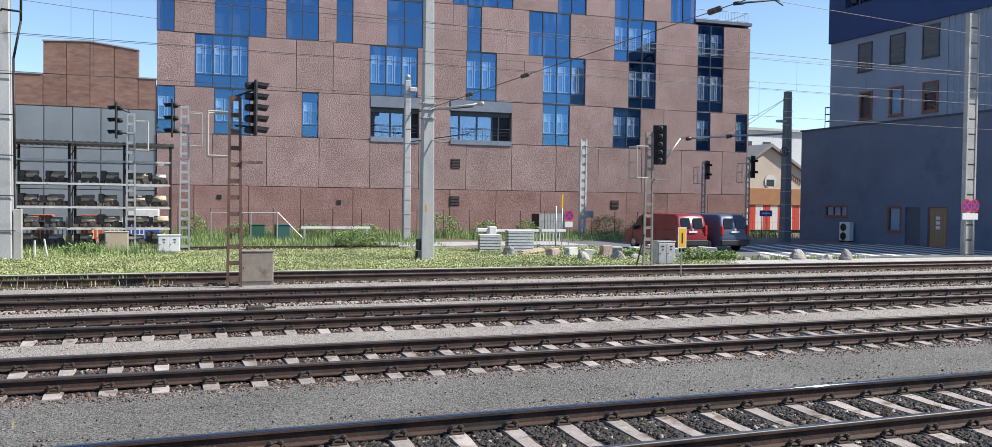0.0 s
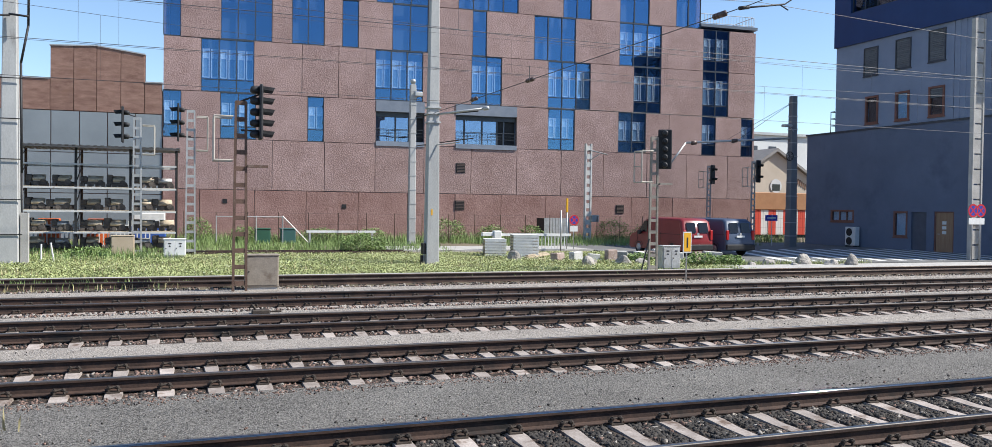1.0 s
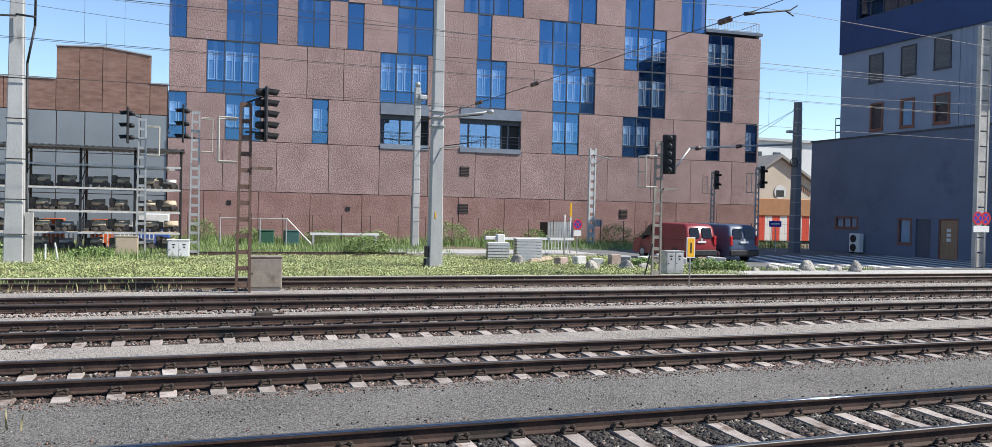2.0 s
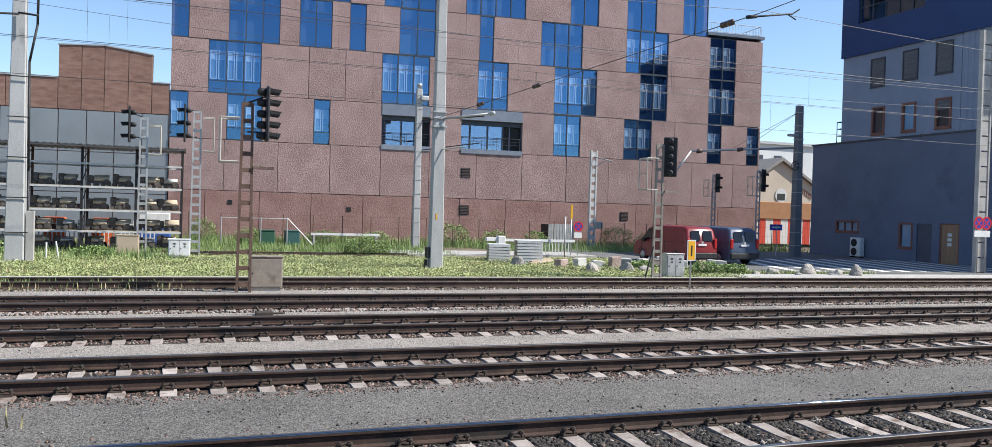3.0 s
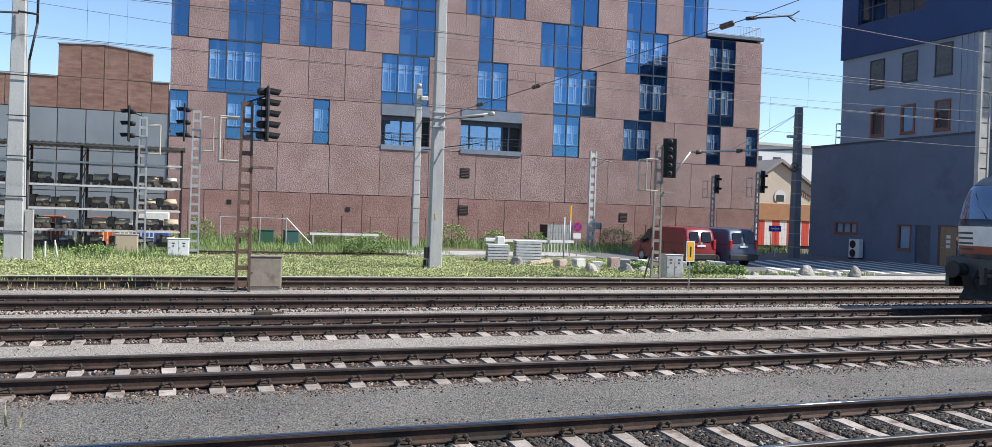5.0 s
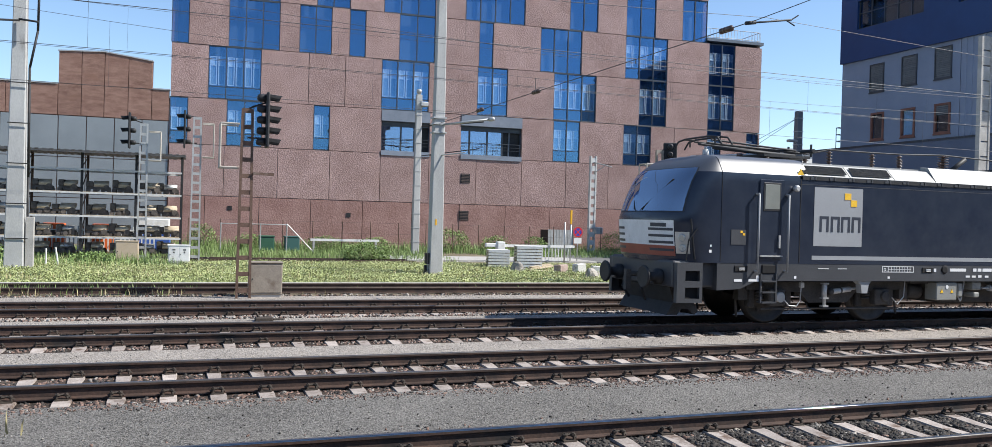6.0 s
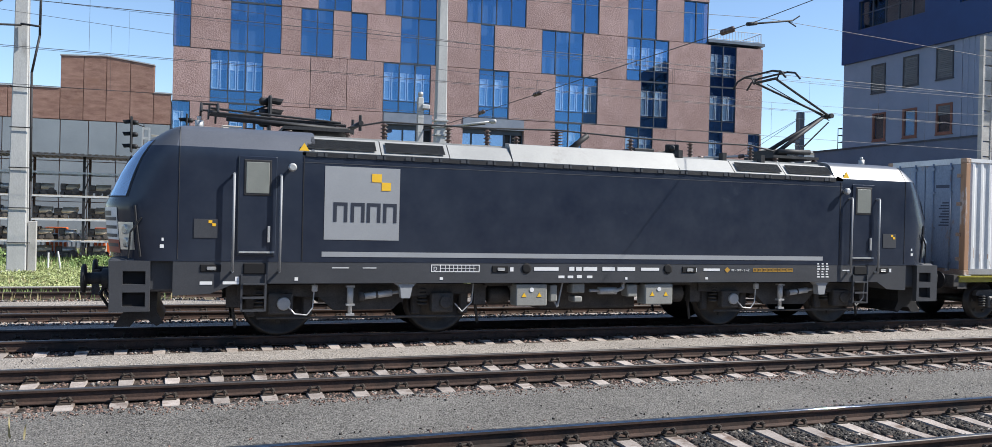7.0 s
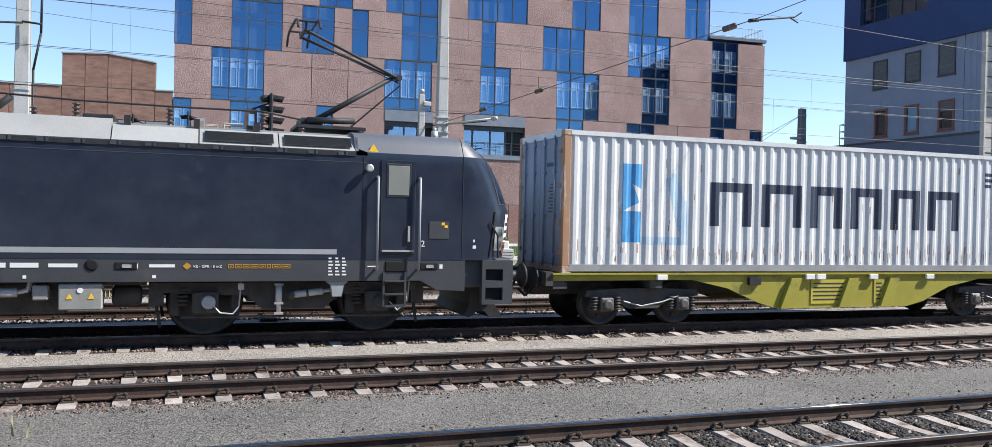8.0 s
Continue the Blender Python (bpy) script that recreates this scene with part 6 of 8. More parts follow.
def loco_body():
    body = part("body", shape(box, -5.96, 5.96, -1.5, 1.5, 1.38, 3.26), LOCO_PAINT, loco, "smooth blue-black side wall")
    bm = bmesh.new()
    for s in (-1, 1):
        box(bm, -5.9, 5.75, s * 1.495 - 0.02, s * 1.495 + 0.02, 3.24, 3.315)
    part("roof_gutter", bm, BLACK_STEEL, body)
    bm = bmesh.new()
    for k in range(22):
        x = -5.7 + k * 0.53
        box(bm, x, x + 0.10, -1.525, -1.47, 3.25, 3.31)
        box(bm, x + 0.13, x + 0.17, -1.525, -1.47, 3.25, 3.33)
    part("gutter_clip_strip", bm, LOCO_FRAME, body, kind="stuff")
    part("side_stripe", shape(box, -5.59, 5.44, -1.506, -1.49, 1.475, 1.565), LOGO_GREY, body, "thin grey stripe along the side")
    part("crease", shape(box, -5.96, 5.96, -1.504, -1.49, 3.13, 3.142), LOCO_FRAME, body)
    plate = part("logo_plate", shape(box, -5.56, -4.2, -1.506, -1.49, 1.78, 3.09), LOGO_GREY, body, "grey square plate with dark bars and yellow squares")
    bm = bmesh.new()
    box(bm, -4.72, -4.54, -1.512, -1.5, 2.83, 2.98)
    part("yellow_square", bm, YELLOW, plate)
    bm = bmesh.new()
    box(bm, -4.54, -4.37, -1.512, -1.5, 2.68, 2.83)
    part("yellow_square", bm, YELLOW, plate)
    for x in (-5.40, -5.09, -4.80, -4.50):
        bm = bmesh.new()
        for a, b, c, d in ((x, x + 0.06, 2.1, 2.45), (x + 0.19, x + 0.25, 2.1, 2.45), (x + 0.06, x + 0.19, 2.39, 2.45)):
            box(bm, a, b, -1.511, -1.5, c, d)
        part("dark_bar", bm, DARK_LETTER, plate)
    # seams of the side wall
    for x in (-5.93, 5.9):
        part("seam", shape(box, x - 0.008, x + 0.008, -1.507, -1.49, 1.42, 3.24), BLACK_STEEL, body)
    # roof
    roof = part("roof", shape(box, -5.96, 5.96, -1.1, 1.1, 3.26, 3.58), LOCO_FRAME, loco, "grey machine roof")
    cuts = [(-5.95, -4.56, 1), (-4.54, -3.26, 1), (-3.24, -2.0, 0), (-1.98, 1.72, 0), (1.74, 3.08, 0), (3.1, 4.4, 1), (4.42, 5.76, 1)]
    for x0, x1, grille in cuts:
        for s in (-1, 1):
            top = 3.69 if x1 - x0 > 3 else 3.60
            bm = bmesh.new()
            pr = [(1.47, 3.315), (1.48, 3.335), (1.22, top), (1.0, top + 0.03), (1.0, 3.4)]
            a = [bm.verts.new((x0, s * y, z)) for y, z in pr]
            b = [bm.verts.new((x1, s * y, z)) for y, z in pr]
            for i in range(5):
                bm.faces.new((a[i], b[i], b[(i + 1) % 5], a[(i + 1) % 5]))
            bm.faces.new(a)
            bm.faces.new(b[::-1])
            pan = part("roof_panel", bm, ROOF_GREY, roof, "light grey sloping roof panel" + (" with a dark grille" if grille else ""))
            if grille:
                bm = bmesh.new()
                q = [(1.458, 3.385), (1.275, 3.565)]
                a = [bm.verts.new((x, s * (y + 0.012), z + 0.008)) for x, y, z in ((x0 + 0.08, *q[0]), (x1 - 0.08, *q[0]), (x1 - 0.08, *q[1]), (x0 + 0.08, *q[1]))]
                bm.faces.new(a)
                part("grille", bm, GRILLE, pan)
                bm = bmesh.new()
                for i in range(14):
                    f = (i + 0.5) / 14
                    y, z = q[0][0] + (q[1][0] - q[0][0]) * f, q[0][1] + (q[1][1] - q[0][1]) * f
                    tube(bm, (x0 + 0.08, s * (y + 0.016), z + 0.012), (x1 - 0.08, s * (y + 0.016), z + 0.012), 0.004, 4, None, False)
                part("grille_slats", bm, BLACK_STEEL, pan)
    bm = bmesh.new()
    box(bm, -5.9, 5.9, -1.0, 1.0, 3.58, 3.66)
    part("roof_deck", bm, ROOF_GREY, roof)


def insulator(bm, x, y, z0, z1, r=0.075):
    n = max(3, int((z1 - z0) / 0.06))
    prof = [(0.035, 0)]
    for i in range(n):
        h = (z1 - z0) * (i + 0.3) / n
        prof += [(0.04, h), (r, h + 0.012), (r, h + 0.02), (0.04, h + 0.032)]
    prof.append((0.035, z1 - z0))
    lathe(bm, (x, y, z0), (0, 0, 1), prof, 10)


def pantograph_low():
    pan = part("pantograph", shape(box, -6.2, -4.9, -0.55, 0.55, 3.80, 3.86), BLACK_STEEL, loco, "folded pantograph")
    for x in (-6.1, -5.0):
        for y in (-0.5, 0.5):
            part("insulator", shape(insulator, x, y, 3.6, 3.8), INSULATOR, pan)
    bm = bmesh.new()
    for y in (-0.28, 0.28):
        tube(bm, (-5.0, y, 3.95), (-7.5, y * 0.6, 4.06), 0.03, 6)
        tube(bm, (-5.1, y, 4.0), (-7.5, y * 1.2, 4.12), 0.022, 6)
    tube(bm, (-4.9, 0, 3.9), (-7.2, 0, 3.98), 0.045, 8)
    for y in (-0.4, 0.4):
        tube(bm, (-4.75, y, 3.86), (-4.75, y, 4.16), 0.03, 6)
    tube(bm, (-4.75, -0.5, 4.0), (-4.75, 0.5, 4.0), 0.05, 8)
    part("arm", bm, BLACK_STEEL, pan)
    bm = bmesh.new()
    for x in (-7.65, -7.37):
        pipe(bm, [(x, -0.95, 3.98), (x, -0.78, 4.14), (x, -0.5, 4.18), (x, 0.5, 4.18), (x, 0.78, 4.14), (x, 0.95, 3.98)], 0.022)
    for y in (-0.5, 0.5):
        tube(bm, (-7.65, y, 4.17), (-7.37, y, 4.17), 0.02, 6)
        tube(bm, (-7.51, y, 4.0), (-7.51, y, 4.17), 0.02, 6)
    part("head", bm, BLACK_STEEL, pan)


def pantograph_high():
    pan = part("pantograph", shape(box, 4.8, 6.1, -0.55, 0.55, 3.80, 3.86), BLACK_STEEL, loco, "raised pantograph touching the wire")
    for x in (4.9, 6.0):
        for y in (-0.5, 0.5):
            part("insulator", shape(insulator, x, y, 3.6, 3.8), INSULATOR, pan)
    bm = bmesh.new()
    tube(bm, (5.05, -0.25, 3.9), (6.72, 0, 4.94), 0.055, 8, 0.045)
    tube(bm, (5.05, 0.25, 3.9), (6.72, 0, 4.94), 0.055, 8, 0.045)
    tube(bm, (5.9, 0.12, 3.9), (6.88, 0.05, 4.80), 0.018, 6)
    box(bm, 4.9, 5.3, -0.4, 0.4, 3.86, 4.0)
    tube(bm, (5.0, -0.45, 3.95), (5.9, -0.45, 3.98), 0.06, 8)
    part("lower_arm", bm, BLACK_STEEL, pan)
    bm = bmesh.new()
    for y in (-0.04, 0.04):
        tube(bm, (6.86, y, 4.92), (4.95, y * 9, 5.66), 0.028, 6)
    tube(bm, (6.86, 0, 4.84), (5.0, 0, 5.58), 0.012, 5)
    tube(bm, (6.84, -0.12, 4.94), (6.84, 0.12, 4.94), 0.06, 8)
    tube(bm, (4.95, -0.4, 5.66), (4.95, 0.4, 5.66), 0.03, 6)
    part("upper_arm", bm, BLACK_STEEL, pan)
    bm = bmesh.new()
    for x in (4.75, 5.15):
        pipe(bm, [(x, -0.97, 5.58), (x, -0.8, 5.74), (x, -0.52, 5.80), (x, 0.52, 5.80), (x, 0.8, 5.74), (x, 0.97, 5.58)], 0.024)
    for y in (-0.52, 0.52):
        tube(bm, (4.75, y, 5.79), (5.15, y, 5.79), 0.02, 6)
        tube(bm, (4.95, y * 0.8, 5.64), (4.95, y, 5.79), 0.02, 6)
    part("head", bm, BLACK_STEEL, pan)


def roof_gear():
    for x, y in ((-4.3, -0.5), (-3.0, -0.5), (-2.2, -0.55), (-0.6, -0.4), (1.1, -0.5), (2.6, -0.5), (4.2, -0.5), (-1.2, 0.4), (0.3, 0.5)):
        bm = bmesh.new()
        insulator(bm, x, y, 3.66, 4.02 if x != -0.6 else 4.1, 0.08 if x != -0.6 else 0.14)
        part("roof_insulator", bm, INSULATOR, loco, "ribbed brown roof insulator")
    bm = bmesh.new()
    pipe(bm, [(-5.0, -0.45, 3.9), (-4.3, -0.5, 4.05), (-3.0, -0.5, 4.05), (-2.2, -0.55, 4.05), (-0.6, -0.4, 4.12), (1.1, -0.5, 4.05), (2.6, -0.5, 4.04), (4.2, -0.5, 4.05), (4.9, -0.45, 3.95)], 0.018, 6)
    part("busbar", bm, BLACK_STEEL, loco, "thin roof conductor")
    part("roof_switch", shape(tube, (-0.35, -0.3, 3.66), (0.1, -0.45, 4.05), 0.06, 8), BLACK_STEEL, loco)
    part("roof_box", shape(bevel_box, 1.2, 1.7, -0.5, 0.1, 3.66, 3.84, 0.02, 1), BLACK_STEEL, loco)
    for x in (1.9, 3.0, 4.0):
        part("lifting_lug", shape(box, x, x + 0.1, -1.15, -1.0, 3.6, 3.78), BLACK_STEEL, loco)


def loco_frame():
    bm = bmesh.new()
    pts = [(-8.05, 1.40), (-8.05, 0.80), (-7.45, 0.83), (-7.05, 1.0), (7.0, 1.0), (7.3, 0.83), (7.85, 0.80), (7.85, 1.40)]
    extrude_poly(bm, pts, -1.495, 1.495)
    frame_ob = part("underframe", bm, LOCO_FRAME, loco, "charcoal side sill")
    y0, y1 = -1.502, -1.49
    bm = bmesh.new()
    for a, b, c, d in ((-3.57, -2.62, 1.33, 1.345), (-3.57, -2.62, 1.205, 1.22), (-3.57, -3.555, 1.22, 1.33), (-2.635, -2.62, 1.22, 1.33), (-3.40, -3.385, 1.22, 1.33)):
        box(bm, a, b, y0, y1, c, d)
    for k in range(8):
        box(bm, -3.3 + k * 0.08, -3.29 + k * 0.08, y0, y1, 1.225, 1.33)
    box(bm, -3.38, -2.7, y0, y1, 1.27, 1.278)
    part("data_table", bm, WHITE_MARK, frame_ob)
    bars = [(-5.4, -5.1, 1.27, 1.285), (-4.85, -4.6, 1.27, 1.285), (-1.50, -0.98, 1.235, 1.305), (-0.75, -0.64, 1.235, 1.31), (-0.60, -0.48, 1.235, 1.31), (-0.44, -0.14, 1.235, 1.31),
            (-0.02, 0.26, 1.235, 1.31), (0.32, 0.72, 1.235, 1.31), (0.86, 1.28, 1.24, 1.30), (2.35, 2.75, 1.24, 1.29), (6.0, 6.2, 1.25, 1.27), (-7.62, -7.42, 0.985, 1.04), (-7.25, -6.98, 0.99, 1.04),
            (-0.98, -0.85, 1.09, 1.14), (-0.78, -0.66, 1.09, 1.14), (-0.58, -0.47, 1.09, 1.15), (-0.36, -0.24, 1.09, 1.14), (-3.4, -3.34, 1.06, 1.11), (0.5, 0.55, 1.06, 1.11), (2.4, 2.46, 1.06, 1.11), (-6.05, -5.99, 1.05, 1.11), (-7.05, -6.98, 1.05, 1.12), (-2.0, -1.93, 1.22, 1.30), (2.12, 2.18, 1.22, 1.30), (7.35, 7.41, 1.22, 1.30)]
    for a, b, c, d in bars:
        bm = bmesh.new()
        box(bm, a, b, y0, y1, c, d)
        part("white_bar", bm, WHITE_MARK, frame_ob)
    bm = bmesh.new()
    for k in range(6):
        for j in range(3):
            box(bm, 5.3 + j * 0.12, 5.38 + j * 0.12 - (k % 3) * 0.015, y0, y1, 1.10 + k * 0.058, 1.128 + k * 0.058)
    part("data_bars", bm, WHITE_MARK, frame_ob)
    for a, b in ((3.60, 3.69), (3.71, 3.82), (3.84, 3.95), (3.97, 4.10), (4.12, 4.22), (4.24, 4.31), (4.33, 4.47), (4.49, 4.64)):
        bm = bmesh.new()
        for c, d in ((1.225, 1.237), (1.283, 1.295)):
            box(bm, a, b, y0, y1, c, d)
        box(bm, a, a + 0.012, y0, y1, 1.237, 1.283)
        box(bm, b - 0.012, b, y0, y1, 1.237, 1.283)
        box(bm, a + 0.03, b - 0.03, y0, y1, 1.252, 1.27)
        part("amber_mark", bm, AMBER_MARK, frame_ob)
    part("amber_diamond", shape(extrude_poly, [(2.87, 1.262), (2.94, 1.20), (3.01, 1.262), (2.94, 1.324)], y0, y1), AMBER_MARK, frame_ob)
    # Raised black blocks and discs paint the shade of the sill's openings.
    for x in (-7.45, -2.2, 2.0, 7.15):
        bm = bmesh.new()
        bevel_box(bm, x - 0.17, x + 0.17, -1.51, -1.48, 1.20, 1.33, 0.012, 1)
        rec = part("recess_shade", bm, HOLE_SHADE, frame_ob)
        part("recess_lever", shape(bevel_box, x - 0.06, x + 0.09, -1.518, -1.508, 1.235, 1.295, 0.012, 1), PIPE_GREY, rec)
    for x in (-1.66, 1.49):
        part("jack_hole_shade", shape(lathe, (x, -1.485, 1.28), (0, -1, 0), [(0.10, 0), (0.10, 0.022), (0.06, 0.022)], 18), HOLE_SHADE, frame_ob)
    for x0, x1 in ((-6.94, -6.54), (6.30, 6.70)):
        # A black block paints the shade of the step opening.
        step = part("step_recess_shade", shape(bevel_box, x0 + 0.02, x1, -1.515, -1.48, 1.16, 1.36, 0.02, 1), HOLE_SHADE, frame_ob)
        bm = bmesh.new()
        for x in (x0, x1):
            box(bm, x - 0.018, x + 0.018, -1.53, -1.48, 0.52, 1.16)
        for z in (0.52, 0.74, 0.98):
            box(bm, x0 + 0.018, x1 - 0.018, -1.56, -1.36, z, z + 0.03)
        part("ladder", bm, LOCO_FRAME, frame_ob, "steel step ladder below the cab door")


def loco_end(end):
    bm = bmesh.new()
    bevel_box(bm, *sorted((along(end, 7.85), along(end, 9.05))), -1.36, 1.36, 0.85, 1.42, 0.05, 2)
    apron = part("buffer_beam", bm, LOCO_FRAME, loco, "heavy charcoal buffer beam")
    for s in (-1, 1):
        bm = bmesh.new()
        x0, x1 = sorted((along(end, 8.40), along(end, 9.02)))
        h0, h1 = sorted((along(end, 8.47), along(end, 8.82)))
        for xa, xb, za, zb in ((x0, h0, 0.54, 1.38), (h1, x1, 0.54, 1.38), (h0, h1, 0.54, 0.62), (h0, h1, 0.86, 0.99), (h0, h1, 1.21, 1.38)):
            box(bm, xa, xb, s * 1.43 - 0.06, s * 1.43 + 0.06, za, zb)
        part("corner_step", bm, LOCO_FRAME, apron, "boxy corner step")
        # Black sheets paint the shade inside the step openings.
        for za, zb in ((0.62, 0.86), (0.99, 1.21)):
            part("step_hole_shade", shape(box, h0, h1, s * 1.39 - 0.015, s * 1.39 + 0.015, za, zb), HOLE_SHADE, apron)
        bm = bmesh.new()
        lathe(bm, (along(end, 8.95), s * 0.875, 1.05), (end, 0, 0), [(0.17, 0), (0.17, 0.22), (0.10, 0.24), (0.10, 0.46), (0.24, 0.48), (0.25, 0.51), (0.22, 0.54)], 18)
        part("buffer", bm, BLACK_STEEL, apron, "round black buffer")
    bm = bmesh.new()
    tube(bm, (along(end, 9.0), 0, 1.05), (along(end, 9.35), 0, 1.05), 0.06, 8)
    part("coupler", bm, UNDER, apron)
    bm = bmesh.new()
    box(bm, *sorted((along(end, 9.3), along(end, 9.42))), -0.06, 0.06, 0.7, 1.15)
    part("coupling_hook", bm, UNDER, apron)
    for y in (-0.45, 0.45):
        bm = bmesh.new()
        pipe(bm, [(along(end, 9.02), y, 1.1), (along(end, 9.25), y * 0.93, 0.75), (along(end, 9.1), y * 0.8, 0.5)], 0.03)
        part("brake_hose", bm, BLACK_STEEL, apron)
    bm = bmesh.new()
    extrude_poly(bm, [(along(end, 8.3), 0.85), (along(end, 8.92), 0.85), (along(end, 8.82), 0.5), (along(end, 8.98), 0.24), (along(end, 8.72), 0.24), (along(end, 8.62), 0.36), (along(end, 8.45), 0.36), (along(end, 8.3), 0.24), (along(end, 8.2), 0.3), (along(end, 8.3), 0.5)], -1.05, 1.05)
    part("rail_guard", bm, BLACK_STEEL, apron, "black snow plough with notched lower edge")
    # strap handles on the nose
    for s in (-1, 1):
        bm = bmesh.new()
        pipe(bm, [(along(end, 8.75), s * 1.38, 1.42), (along(end, 8.72), s * 1.42, 1.85), (along(end, 8.55), s * 1.46, 2.1)], 0.016)
        part("nose_handle", bm, BLACK_STEEL, apron)


def wheel_profile(bm, y, r, s):
    lathe(bm, (0, y, 0), (0, s, 0), [(0.09, -0.02), (r + 0.03, 0.0), (r + 0.03, 0.025), (r, 0.035), (r, 0.135), (r - 0.05, 0.14), (r - 0.09, 0.10), (0.24, 0.07), (0.2, 0.13), (0.12, 0.14)], 40)


def wheelset(name, parent, x, r, track=0.68):
    bm = bmesh.new()
    for s in (-1, 1):
        wheel_profile(bm, s * track, r, s)
    tube(bm, (0, -track, 0), (0, track, 0), 0.09, 12)
    ob = part(name, bm, TREAD, parent, "steel wheels on one axle")
    for s in (-1, 1):
        bm = bmesh.new()
        for k in range(6):
            a = k * math.pi / 3
            tube(bm, (0.38 * r / 0.625 * math.cos(a), s * (track + 0.085), 0.38 * r / 0.625 * math.sin(a)), (0.38 * r / 0.625 * math.cos(a), s * (track + 0.11), 0.38 * r / 0.625 * math.sin(a)), 0.035, 8)
        part("bolts", bm, UNDER, ob)
    ob.matrix_local = pose(x, 0, r)
    return ob


LOCO_SETS = [wheelset("wheelset", loco, x, 0.625) for x in (-6.25, -3.25, 3.25, 6.25)]


def loco_bogie(xc):
    bm = bmesh.new()
    for s in (-1, 1):
        pts = [(xc - 2.25, 0.95), (xc - 2.25, 0.78), (xc - 0.8, 0.72), (xc - 0.55, 0.48), (xc + 0.55, 0.48), (xc + 0.8, 0.72), (xc + 2.25, 0.78), (xc + 2.25, 0.95)]
        extrude_poly(bm, pts, s * 1.02 - 0.09, s * 1.02 + 0.09)
    for x in (xc - 0.6, xc + 0.6):
        box(bm, x - 0.2, x + 0.2, -0.93, 0.93, 0.6, 0.95)
    bog = part("bogie", bm, UNDER, loco, "grimy bogie frame with dampers and springs")
    for s in (-1, 1):
        for x in (xc - 1.5, xc + 1.5):
            bm = bmesh.new()
            bevel_box(bm, x - 0.22, x + 0.22, s * 1.12 - 0.1, s * 1.12 + 0.1, 0.42, 0.80, 0.04, 2)
            part("axle_box", bm, UNDER, bog)
            bm = bmesh.new()
            lathe(bm, (x + 0.05, s * 1.2, 0.62), (0, s, 0), [(0.12, 0), (0.12, 0.06), (0.10, 0.075)], 16)
            part("axle_cap", bm, PIPE_GREY if x < -5 or 2.5 < x < 4 else UNDER, bog)
            bm = bmesh.new()
            for k in range(5):
                lathe(bm, (x - 0.36, s * 1.05, 0.55 + k * 0.07), (0, 0, 1), [(0.07, 0), (0.095, 0.015), (0.095, 0.03), (0.07, 0.045)], 10)
            part("spring", bm, UNDER, bog)
        bm = bmesh.new()
        tube(bm, (xc - 0.02, s * 1.24, 0.74), (xc + 0.50, s * 1.24, 0.80), 0.062, 12)
        tube(bm, (xc + 0.50, s * 1.24, 0.80), (xc + 0.66, s * 1.24, 0.82), 0.032, 8)
        yaw = part("yaw_damper", bm, DAMPER_LIGHT, bog, "pale grey damper")
        bm = bmesh.new()
        lathe(bm, (xc - 0.12, s * 1.24, 0.73), (0.52, 0, 0.06), [(0.04, 0), (0.085, 0.02), (0.085, 0.09), (0.066, 0.11)], 12)
        part("damper_end", bm, UNDER, yaw)
        part("damper_ring", shape(tube, (xc + 0.20, s * 1.24, 0.765), (xc + 0.24, s * 1.24, 0.77), 0.067, 12), UNDER, yaw)
        bm = bmesh.new()
        extrude_poly(bm, [(xc + 0.50, 1.0), (xc + 0.92, 1.0), (xc + 0.84, 0.92), (xc + 0.80, 0.72), (xc + 0.64, 0.72), (xc + 0.61, 0.92)], s * 1.38 - 0.08, s * 1.38 + 0.08)
        part("damper_bracket", bm, LOGO_GREY, bog)
        x = xc - 0.28
        bm = bmesh.new()
        tube(bm, (x, s * 1.30, 0.42), (x, s * 1.30, 0.95), 0.04, 10)
        tube(bm, (x, s * 1.30, 0.62), (x, s * 1.30, 0.90), 0.058, 12)
        lift = part("damper", bm, DAMPER_LIGHT, bog, "upright pale grey damper")
        for z in (0.42, 0.60, 0.93):
            part("damper_flange", shape(box, x - 0.075, x + 0.075, s * 1.30 - 0.06, s * 1.30 + 0.06, z - 0.018, z + 0.018), PIPE_GREY, lift)
        bm = bmesh.new()
        pipe(bm, [(xc - 1.38, s * 1.28, 0.58), (xc - 1.26, s * 1.3, 0.44), (xc - 1.05, s * 1.3, 0.42), (xc - 0.95, s * 1.3, 0.55), (xc - 0.92, s * 1.3, 0.98)], 0.013)
        part("cable", bm, DAMPER_LIGHT, bog)
        part("cable_clip", shape(bevel_box, xc - 0.97, xc - 0.87, s * 1.30 - 0.04, s * 1.30 + 0.04, 0.84, 0.96, 0.01, 1), DAMPER_LIGHT, bog)
        bm = bmesh.new()
        pipe(bm, [(xc + 1.72, s * 1.28, 0.60), (xc + 1.86, s * 1.3, 0.44), (xc + 2.05, s * 1.3, 0.62), (xc + 2.08, s * 1.3, 0.98)], 0.013)
        part("cable", bm, PIPE_GREY, bog)
        part("tie_rod", shape(tube, (xc - 1.9, s * 1.16, 0.36), (xc + 1.9, s * 1.16, 0.34), 0.022, 6), UNDER, bog)
        for x in (xc - 2.0, xc - 1.0, xc + 1.05, xc + 2.0):
            part("brake_shoe", shape(bevel_box, x - 0.09, x + 0.09, s * 0.90 - 0.07, s * 0.90 + 0.07, 0.36, 0.86, 0.03, 1), UNDER, bog)
        for x in (xc - 2.3, xc + 2.3):
            bm = bmesh.new()
            pipe(bm, [(x, s * 0.9, 0.9), (x, s * 0.78, 0.5), (x + 0.06, s * 0.76, 0.15)], 0.03)
